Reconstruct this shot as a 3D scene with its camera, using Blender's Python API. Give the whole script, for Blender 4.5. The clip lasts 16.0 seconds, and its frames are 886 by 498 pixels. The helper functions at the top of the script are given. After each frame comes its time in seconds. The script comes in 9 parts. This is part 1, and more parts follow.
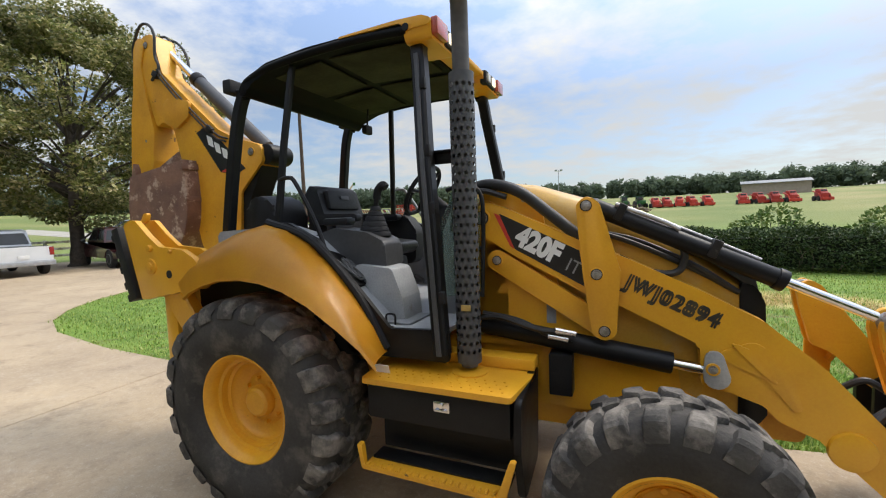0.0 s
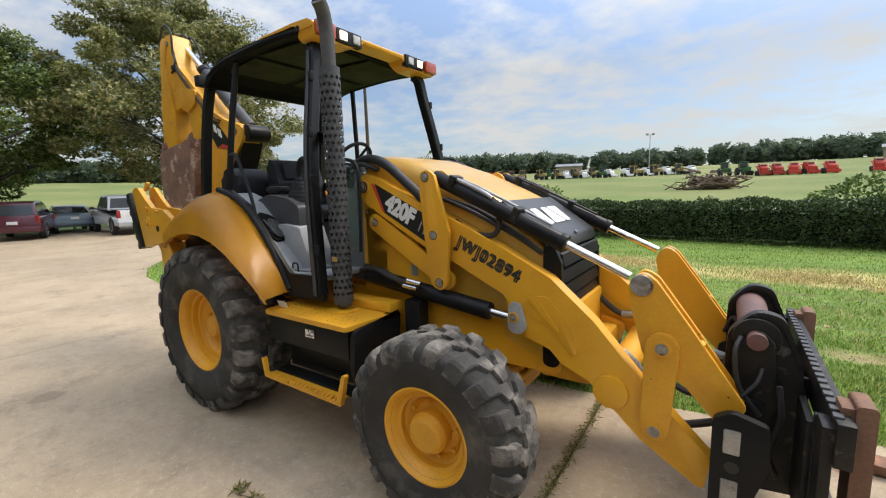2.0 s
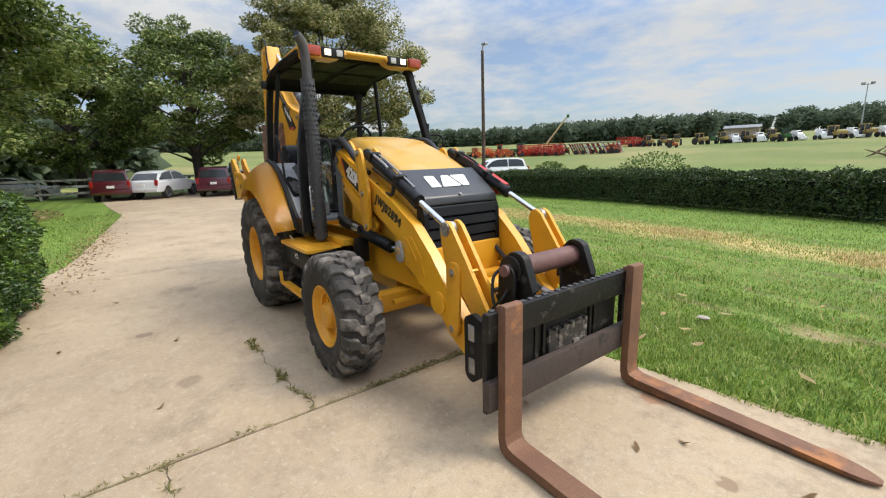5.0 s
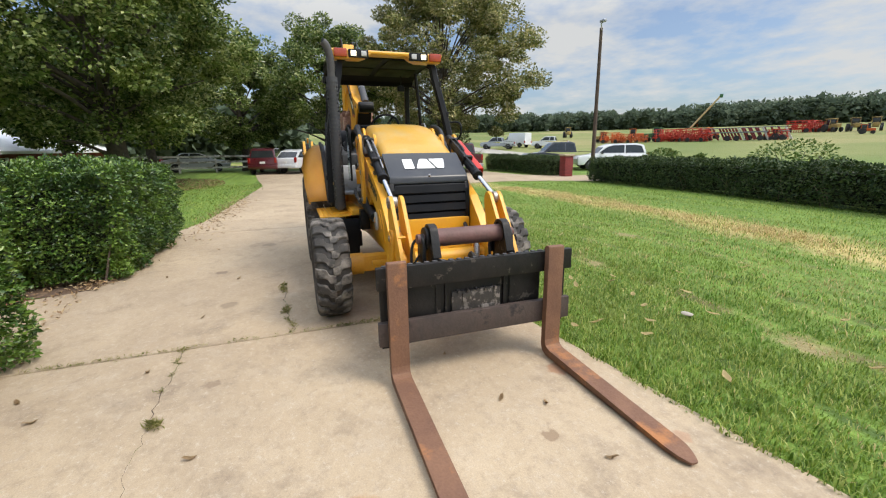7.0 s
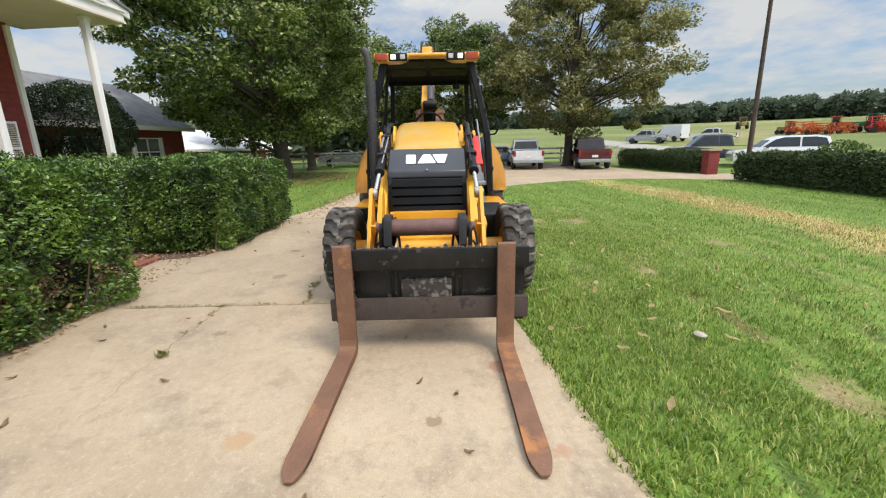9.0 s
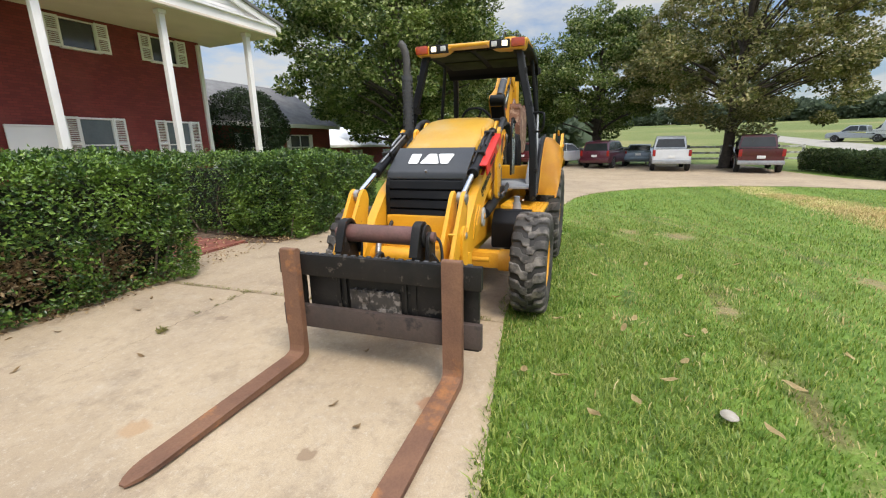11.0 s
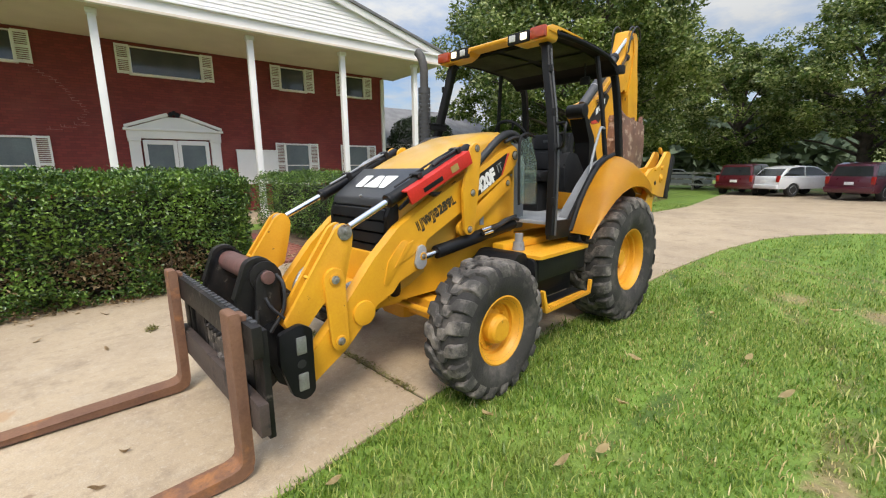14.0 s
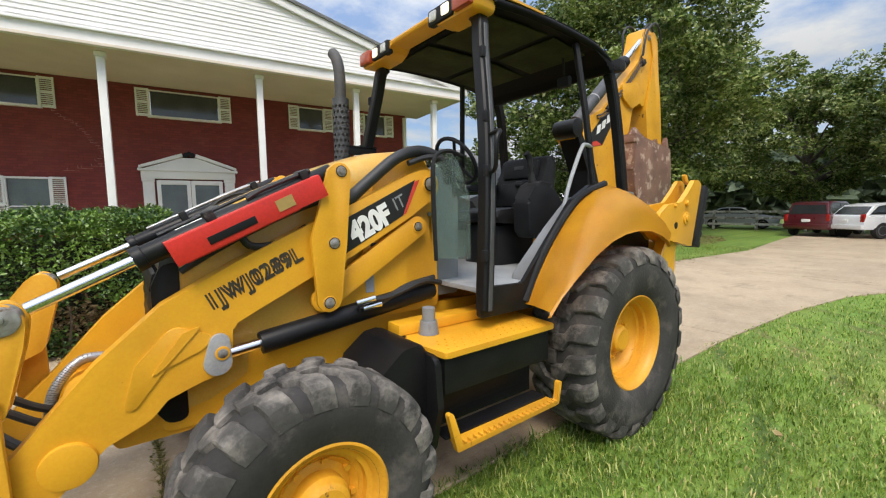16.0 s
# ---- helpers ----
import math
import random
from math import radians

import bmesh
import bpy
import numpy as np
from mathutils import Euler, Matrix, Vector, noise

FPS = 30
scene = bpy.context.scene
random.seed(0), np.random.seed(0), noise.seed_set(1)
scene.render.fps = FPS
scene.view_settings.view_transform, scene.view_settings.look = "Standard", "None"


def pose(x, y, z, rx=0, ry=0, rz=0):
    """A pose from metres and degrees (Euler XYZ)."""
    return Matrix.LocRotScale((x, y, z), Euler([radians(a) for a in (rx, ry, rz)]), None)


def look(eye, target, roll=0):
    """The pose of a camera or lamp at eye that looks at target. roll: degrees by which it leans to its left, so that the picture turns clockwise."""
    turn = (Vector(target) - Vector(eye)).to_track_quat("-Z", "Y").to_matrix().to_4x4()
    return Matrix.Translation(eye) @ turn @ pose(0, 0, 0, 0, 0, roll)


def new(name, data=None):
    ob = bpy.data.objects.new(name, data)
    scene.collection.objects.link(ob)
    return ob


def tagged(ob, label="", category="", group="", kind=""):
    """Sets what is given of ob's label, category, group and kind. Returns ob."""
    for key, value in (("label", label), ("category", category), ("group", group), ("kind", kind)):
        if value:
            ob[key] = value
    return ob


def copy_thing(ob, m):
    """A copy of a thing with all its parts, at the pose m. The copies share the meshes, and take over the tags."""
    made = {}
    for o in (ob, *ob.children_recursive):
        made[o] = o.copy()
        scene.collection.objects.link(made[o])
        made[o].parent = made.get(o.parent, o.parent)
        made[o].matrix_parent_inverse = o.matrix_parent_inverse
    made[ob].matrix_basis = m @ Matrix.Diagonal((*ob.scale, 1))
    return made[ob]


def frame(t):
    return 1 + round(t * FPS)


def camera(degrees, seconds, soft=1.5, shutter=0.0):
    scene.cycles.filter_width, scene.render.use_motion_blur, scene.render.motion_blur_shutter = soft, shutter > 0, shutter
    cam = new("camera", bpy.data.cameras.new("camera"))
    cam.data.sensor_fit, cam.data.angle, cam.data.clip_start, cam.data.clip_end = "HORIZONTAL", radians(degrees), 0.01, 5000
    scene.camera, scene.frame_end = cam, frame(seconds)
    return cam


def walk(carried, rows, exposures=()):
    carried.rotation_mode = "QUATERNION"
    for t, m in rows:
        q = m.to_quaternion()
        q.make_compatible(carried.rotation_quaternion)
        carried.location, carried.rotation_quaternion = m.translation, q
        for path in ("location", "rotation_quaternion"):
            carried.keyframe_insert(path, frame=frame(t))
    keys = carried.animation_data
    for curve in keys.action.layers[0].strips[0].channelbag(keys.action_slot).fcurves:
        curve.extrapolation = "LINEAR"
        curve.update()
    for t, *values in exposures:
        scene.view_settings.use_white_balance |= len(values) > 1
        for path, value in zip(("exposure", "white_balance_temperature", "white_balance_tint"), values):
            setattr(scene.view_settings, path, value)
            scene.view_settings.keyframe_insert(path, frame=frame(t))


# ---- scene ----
cam = camera(93.5, 16.0, 1.15)
PATH = [
    (0, (2.021, -2.722, 1.69), (1.228, -0.892, 1.549), -2.0),
    (0.5, (2.318, -2.605, 1.702), (1.421, -0.828, 1.507), -1.8),
    (1, (2.641, -2.483, 1.646), (1.641, -0.764, 1.442), -1.3),
    (1.5, (3.007, -2.498, 1.648), (1.94, -0.825, 1.399), -1.5),
    (2, (3.343, -2.541, 1.656), (2.221, -0.909, 1.376), -1.7),
    (2.5, (3.628, -2.484, 1.639), (2.433, -0.907, 1.348), -1.9),
    (3, (3.992, -2.536, 1.624), (2.717, -1.025, 1.325), -1.9),
    (5.5, (5.596, -1.992, 1.653), (3.955, -0.937, 1.211), -1.6),
    (6, (5.977, -1.797, 1.641), (4.269, -0.864, 1.18), -1.4),
    (6.5, (6.233, -1.532, 1.627), (4.459, -0.738, 1.156), -1.1),
    (7, (6.395, -1.235, 1.642), (4.566, -0.582, 1.166), -0.7),
    (7.5, (6.647, -0.924, 1.635), (4.772, -0.417, 1.156), -0.7),
    (8, (6.764, -0.601, 1.632), (4.855, -0.252, 1.148), -0.8),
    (8.5, (6.761, -0.234, 1.626), (4.828, -0.057, 1.144), -1.2),
    (9, (6.816, 0.119, 1.62), (4.876, 0.13, 1.136), -1.3),
    (11.5, (5.95, 1.692, 1.606), (4.17, 0.912, 1.133), -0.6),
    (12, (5.717, 1.998, 1.564), (4.005, 1.069, 1.109), -0.2),
    (12.5, (5.448, 2.263, 1.578), (3.818, 1.19, 1.138), -0.1),
    (13, (5.077, 2.443, 1.582), (3.538, 1.235, 1.163), -0.2),
    (13.5, (4.733, 2.642, 1.562), (3.283, 1.323, 1.167), -0.3),
    (14, (4.36, 2.75, 1.578), (2.997, 1.336, 1.201), -0.5),
    (14.5, (3.949, 2.715, 1.58), (2.665, 1.223, 1.226), -0.4),
    (15, (3.535, 2.685, 1.552), (2.32, 1.131, 1.22), -0.2),
    (15.5, (3.113, 2.625, 1.532), (1.984, 1.003, 1.224), -0.2),
    (16, (2.698, 2.435, 1.549), (1.487, 0.855, 1.358), -0.7),
]
walk(cam, [(t, look(eye, target, roll)) for t, eye, target, roll in PATH])

# ---- world, sun ----
SUN_ELEV, SUN_AZ = 54.0, 50.0  # degrees; azimuth from +X towards +Y
world = bpy.data.worlds.new("sky")
scene.world = world
world.use_nodes = True
wn, wl = world.node_tree.nodes, world.node_tree.links
wn.clear()
w_out = wn.new("ShaderNodeOutputWorld")
w_bg = wn.new("ShaderNodeBackground")
w_sky = wn.new("ShaderNodeTexSky")
w_sky.sky_type = "NISHITA"
w_sky.sun_disc = False
w_sky.sun_elevation = radians(SUN_ELEV)
w_sky.sun_rotation = radians(90 - SUN_AZ)
w_sky.dust_density = 2.0
# thin broken cloud sheet: the direction is projected on a plane overhead
w_tc = wn.new("ShaderNodeTexCoord")
w_sep = wn.new("ShaderNodeSeparateXYZ")
w_z = wn.new("ShaderNodeMath"); w_z.operation = "MAXIMUM"; w_z.inputs[1].default_value = 0.0
w_zz = wn.new("ShaderNodeMath"); w_zz.operation = "ADD"; w_zz.inputs[1].default_value = 0.16
w_dx = wn.new("ShaderNodeMath"); w_dx.operation = "DIVIDE"
w_dy = wn.new("ShaderNodeMath"); w_dy.operation = "DIVIDE"
w_com = wn.new("ShaderNodeCombineXYZ")
wl.new(w_tc.outputs["Generated"], w_sep.inputs[0])
wl.new(w_sep.outputs[2], w_z.inputs[0]); wl.new(w_z.outputs[0], w_zz.inputs[0])
wl.new(w_sep.outputs[0], w_dx.inputs[0]); wl.new(w_zz.outputs[0], w_dx.inputs[1])
wl.new(w_sep.outputs[1], w_dy.inputs[0]); wl.new(w_zz.outputs[0], w_dy.inputs[1])
wl.new(w_dx.outputs[0], w_com.inputs[0]); wl.new(w_dy.outputs[0], w_com.inputs[1])
w_n1 = wn.new("ShaderNodeTexNoise"); w_n1.inputs["Scale"].default_value = 1.1; w_n1.inputs["Detail"].default_value = 3; w_n1.inputs["Distortion"].default_value = 0.3
w_n2 = wn.new("ShaderNodeTexNoise"); w_n2.inputs["Scale"].default_value = 5.5; w_n2.inputs["Detail"].default_value = 6; w_n2.inputs["Roughness"].default_value = 0.6
wl.new(w_com.outputs[0], w_n1.inputs["Vector"]); wl.new(w_com.outputs[0], w_n2.inputs["Vector"])
w_mix = wn.new("ShaderNodeMath"); w_mix.operation = "MULTIPLY_ADD"; w_mix.inputs[1].default_value = 0.66
wl.new(w_n1.outputs[0], w_mix.inputs[0])
w_half = wn.new("ShaderNodeMath"); w_half.operation = "MULTIPLY"; w_half.inputs[1].default_value = 0.34
wl.new(w_n2.outputs[0], w_half.inputs[0]); wl.new(w_half.outputs[0], w_mix.inputs[2])
w_ramp = wn.new("ShaderNodeValToRGB")
w_ramp.color_ramp.elements[0].position = 0.43; w_ramp.color_ramp.elements[0].color = (0.13, 0.13, 0.13, 1)
w_ramp.color_ramp.elements[1].position = 0.60; w_ramp.color_ramp.elements[1].color = (0.95, 0.95, 0.95, 1)
wl.new(w_mix.outputs[0], w_ramp.inputs[0])
w_cl = wn.new("ShaderNodeMix"); w_cl.data_type = "RGBA"
w_cl.inputs["B"].default_value = (5.1, 5.15, 5.1, 1)
w_tint = wn.new("ShaderNodeMix"); w_tint.data_type, w_tint.blend_type = "RGBA", "MULTIPLY"; w_tint.inputs["Factor"].default_value = 1.0
w_tint.inputs["B"].default_value = (0.88, 0.98, 1.10, 1)
wl.new(w_sky.outputs[0], w_tint.inputs["A"])
wl.new(w_ramp.outputs[0], w_cl.inputs["Factor"]); wl.new(w_tint.outputs["Result"], w_cl.inputs["A"])
# a hazy overcast sky is brighter overhead than at the horizon
w_g = wn.new("ShaderNodeMapRange"); w_g.inputs["From Min"].default_value = 0.25; w_g.inputs["From Max"].default_value = 1.0
w_g.inputs["To Min"].default_value = 1.10; w_g.inputs["To Max"].default_value = 3.6
wl.new(w_z.outputs[0], w_g.inputs["Value"])
w_mul = wn.new("ShaderNodeVectorMath"); w_mul.operation = "SCALE"
wl.new(w_cl.outputs["Result"], w_mul.inputs[0]); wl.new(w_g.outputs[0], w_mul.inputs["Scale"])
wl.new(w_mul.outputs[0], w_bg.inputs["Color"])
w_bg.inputs["Strength"].default_value = 0.124
wl.new(w_bg.outputs[0], w_out.inputs[0])

sun_data = bpy.data.lights.new("sun", "SUN")
sun_data.energy, sun_data.angle, sun_data.color = 2.4, radians(20), (1.0, 0.90, 0.74)
sun = new("sun", sun_data)
sun.matrix_world = look((0, 0, 0), (-math.cos(radians(SUN_ELEV)) * math.cos(radians(SUN_AZ)), -math.cos(radians(SUN_ELEV)) * math.sin(radians(SUN_AZ)), -math.sin(radians(SUN_ELEV))))
scene.view_settings.exposure = 0.0

# ---- materials ----
def mat(name, base, base2=None, scale=3.0, rough=0.5, metal=0.0, bump=0.15, bscale=40.0, grime=None, gscale=6.0, gpos=0.62, gsoft=0.06, coat=0.0, vary=0.0, spec=0.5, fine=0.25):
    """Node paint: two noise scales of colour, an optional blotchy third colour, rough and bump from fine noise."""
    m = bpy.data.materials.new(name)
    m.use_nodes = True
    n, l = m.node_tree.nodes, m.node_tree.links
    b = n["Principled BSDF"]
    tc = n.new("ShaderNodeTexCoord")
    base2 = base2 or tuple(c * 0.7 for c in base)
    n1 = n.new("ShaderNodeTexNoise"); n1.inputs["Scale"].default_value = scale; n1.inputs["Detail"].default_value = 5
    n2 = n.new("ShaderNodeTexNoise"); n2.inputs["Scale"].default_value = bscale; n2.inputs["Detail"].default_value = 4
    for k in (n1, n2):
        l.new(tc.outputs["Object"], k.inputs["Vector"])
    r1 = n.new("ShaderNodeValToRGB")
    r1.color_ramp.elements[0].position, r1.color_ramp.elements[1].position = 0.35, 0.68
    r1.color_ramp.elements[0].color, r1.color_ramp.elements[1].color = (*base, 1), (*base2, 1)
    l.new(n1.outputs[0], r1.inputs[0])
    mx = n.new("ShaderNodeMix"); mx.data_type, mx.blend_type = "RGBA", "OVERLAY"
    mx.inputs["Factor"].default_value = fine
    l.new(r1.outputs[0], mx.inputs["A"]); l.new(n2.outputs[0], mx.inputs["B"])
    out = mx.outputs["Result"]
    if grime:
        n3 = n.new("ShaderNodeTexNoise"); n3.inputs["Scale"].default_value = gscale; n3.inputs["Detail"].default_value = 8; n3.inputs["Roughness"].default_value = 0.65
        l.new(tc.outputs["Object"], n3.inputs["Vector"])
        r3 = n.new("ShaderNodeValToRGB")
        r3.color_ramp.elements[0].position, r3.color_ramp.elements[1].position = gpos, gpos + gsoft
        l.new(n3.outputs[0], r3.inputs[0])
        gm = n.new("ShaderNodeMix"); gm.data_type = "RGBA"
        l.new(r3.outputs[0], gm.inputs["Factor"]); l.new(out, gm.inputs["A"])
        gm.inputs["B"].default_value = (*grime, 1)
        out = gm.outputs["Result"]
    if vary:
        oi = n.new("ShaderNodeObjectInfo")
        hs = n.new("ShaderNodeHueSaturation")
        mr = n.new("ShaderNodeMapRange"); mr.inputs["To Min"].default_value, mr.inputs["To Max"].default_value = 1 - vary, 1 + vary
        l.new(oi.outputs["Random"], mr.inputs["Value"]); l.new(mr.outputs[0], hs.inputs["Value"]); l.new(out, hs.inputs["Color"])
        out = hs.outputs["Color"]
    l.new(out, b.inputs["Base Color"])
    rr = n.new("ShaderNodeMapRange"); rr.inputs["To Min"].default_value, rr.inputs["To Max"].default_value = max(rough - 0.12, 0.03), min(rough + 0.15, 1)
    l.new(n1.outputs[0], rr.inputs["Value"]); l.new(rr.outputs[0], b.inputs["Roughness"])
    b.inputs["Metallic"].default_value = metal
    b.inputs["Coat Weight"].default_value = coat
    b.inputs["Specular IOR Level"].default_value = spec
    if bump:
        bp = n.new("ShaderNodeBump"); bp.inputs["Strength"].default_value = bump; bp.inputs["Distance"].default_value = 0.01
        l.new(n2.outputs[0], bp.inputs["Height"]); l.new(bp.outputs[0], b.inputs["Normal"])
    return m


def brick_mat(name, c1, c2, mortar, pale):
    """Painted brickwork in its courses, on walls that run along x."""
    m = bpy.data.materials.new(name)
    m.use_nodes = True
    n, l = m.node_tree.nodes, m.node_tree.links
    b = n["Principled BSDF"]
    tc = n.new("ShaderNodeTexCoord"); sp = n.new("ShaderNodeSeparateXYZ"); cb = n.new("ShaderNodeCombineXYZ")
    ad = n.new("ShaderNodeMath"); ad.operation = "ADD"
    l.new(tc.outputs["Object"], sp.inputs[0]); l.new(sp.outputs[0], ad.inputs[0]); l.new(sp.outputs[1], ad.inputs[1])
    l.new(ad.outputs[0], cb.inputs[0]); l.new(sp.outputs[2], cb.inputs[1])
    t = n.new("ShaderNodeTexBrick")
    t.inputs["Scale"].default_value = 1.0; t.inputs["Brick Width"].default_value = 0.215; t.inputs["Row Height"].default_value = 0.075; t.inputs["Mortar Size"].default_value = 0.006
    t.inputs["Color1"].default_value, t.inputs["Color2"].default_value, t.inputs["Mortar"].default_value = (*c1, 1), (*c2, 1), (*mortar, 1)
    l.new(cb.outputs[0], t.inputs["Vector"])
    k = n.new("ShaderNodeTexNoise"); k.inputs["Scale"].default_value = 0.7; k.inputs["Detail"].default_value = 7; l.new(tc.outputs["Object"], k.inputs["Vector"])
    r = n.new("ShaderNodeValToRGB"); r.color_ramp.elements[0].position, r.color_ramp.elements[1].position = 0.5, 0.8
    r.color_ramp.elements[1].color = (0.5, 0.5, 0.5, 1); l.new(k.outputs[0], r.inputs[0])
    x = n.new("ShaderNodeMix"); x.data_type = "RGBA"; l.new(r.outputs[0], x.inputs["Factor"]); l.new(t.outputs["Color"], x.inputs["A"]); x.inputs["B"].default_value = (*pale, 1)
    l.new(x.outputs["Result"], b.inputs["Base Color"])
    b.inputs["Roughness"].default_value = 0.8
    bp = n.new("ShaderNodeBump"); bp.invert = True; bp.inputs["Strength"].default_value = 0.6; bp.inputs["Distance"].default_value = 0.01
    l.new(t.outputs["Fac"], bp.inputs["Height"]); l.new(bp.outputs[0], b.inputs["Normal"])
    return m


def leaf_mat(name, c1, c2, c3, rough=0.45, translucent=0.25, patch=None, clump=None):
    """Leaves: every leaf its own shade, glossy, a little light through."""
    m = bpy.data.materials.new(name)
    m.use_nodes = True
    n, l = m.node_tree.nodes, m.node_tree.links
    b = n["Principled BSDF"]
    g = n.new("ShaderNodeNewGeometry")
    r = n.new("ShaderNodeValToRGB")
    r.color_ramp.elements[0].color, r.color_ramp.elements[1].color = (*c1, 1), (*c3, 1)
    e = r.color_ramp.elements.new(0.55); e.color = (*c2, 1)
    l.new(g.outputs["Random Per Island"], r.inputs[0])
    col = r.outputs[0]
    if patch:
        # drier and lusher patches at two sizes, drawn out along the mowing lines
        tc = n.new("ShaderNodeTexCoord"); mp = n.new("ShaderNodeMapping")
        mp.inputs["Scale"].default_value = (0.35, 1.5, 0.0)
        l.new(tc.outputs["Object"], mp.inputs["Vector"])
        for vec, sc, p0, p1, c, top in ((mp.outputs[0], 1.3, 0.52, 0.74, patch, 0.5), (tc.outputs["Object"], 0.9, 0.58, 0.78, patch, 0.5), (tc.outputs["Object"], 0.55, 0.54, 0.72, (0.10, 0.27, 0.02), 0.6)):
            k = n.new("ShaderNodeTexNoise"); k.inputs["Scale"].default_value = sc; k.inputs["Detail"].default_value = 5
            l.new(vec, k.inputs["Vector"])
            mr = n.new("ShaderNodeMapRange"); mr.inputs["From Min"].default_value, mr.inputs["From Max"].default_value, mr.inputs["To Max"].default_value = p0, p1, top
            l.new(k.outputs[0], mr.inputs["Value"])
            x = n.new("ShaderNodeMix"); x.data_type = "RGBA"
            l.new(mr.outputs[0], x.inputs["Factor"]); l.new(col, x.inputs["A"]); x.inputs["B"].default_value = (*c, 1)
            col = x.outputs["Result"]
    if clump:
        # noise mixes in darker clumps, and larger paler ones
        tc = n.new("ShaderNodeTexCoord")
        for sc, p0, p1, c, top, seed in ((clump[0], 0.50, 0.66, clump[1], 0.7, 0.0), (clump[0] * 0.6, 0.55, 0.72, clump[2], 0.65, 9.0)):
            mp = n.new("ShaderNodeMapping"); mp.inputs["Location"].default_value = (seed, seed, seed); l.new(tc.outputs["Object"], mp.inputs["Vector"])
            k = n.new("ShaderNodeTexNoise"); k.inputs["Scale"].default_value = sc; k.inputs["Detail"].default_value = 3
            l.new(mp.outputs[0], k.inputs["Vector"])
            mr = n.new("ShaderNodeMapRange"); mr.inputs["From Min"].default_value, mr.inputs["From Max"].default_value, mr.inputs["To Max"].default_value = p0, p1, top
            l.new(k.outputs[0], mr.inputs["Value"])
            x = n.new("ShaderNodeMix"); x.data_type = "RGBA"
            l.new(mr.outputs[0], x.inputs["Factor"]); l.new(col, x.inputs["A"]); x.inputs["B"].default_value = (*c, 1)
            col = x.outputs["Result"]
    l.new(col, b.inputs["Base Color"])
    b.inputs["Roughness"].default_value = rough
    t = n.new("ShaderNodeBsdfTranslucent")
    l.new(col, t.inputs["Color"])
    ms = n.new("ShaderNodeMixShader"); ms.inputs[0].default_value = translucent
    l.new(b.outputs[0], ms.inputs[1]); l.new(t.outputs[0], ms.inputs[2])
    l.new(ms.outputs[0], n["Material Output"].inputs[0])
    return m


def glass_mat(name, tint=(0.8, 0.9, 0.9), clear=1.0):
    m = bpy.data.materials.new(name)
    m.use_nodes = True
    b = m.node_tree.nodes["Principled BSDF"]
    b.inputs["Base Color"].default_value = (*tint, 1)
    b.inputs["Roughness"].default_value = 0.03
    b.inputs["Transmission Weight"].default_value = clear
    b.inputs["IOR"].default_value = 1.3
    return m


def glow_mat(name, col, strength):
    m = bpy.data.materials.new(name)
    m.use_nodes = True
    b = m.node_tree.nodes["Principled BSDF"]
    b.inputs["Base Color"].default_value = (*col, 1)
    b.inputs["Emission Color"].default_value = (*col, 1)
    b.inputs["Emission Strength"].default_value = strength
    return m


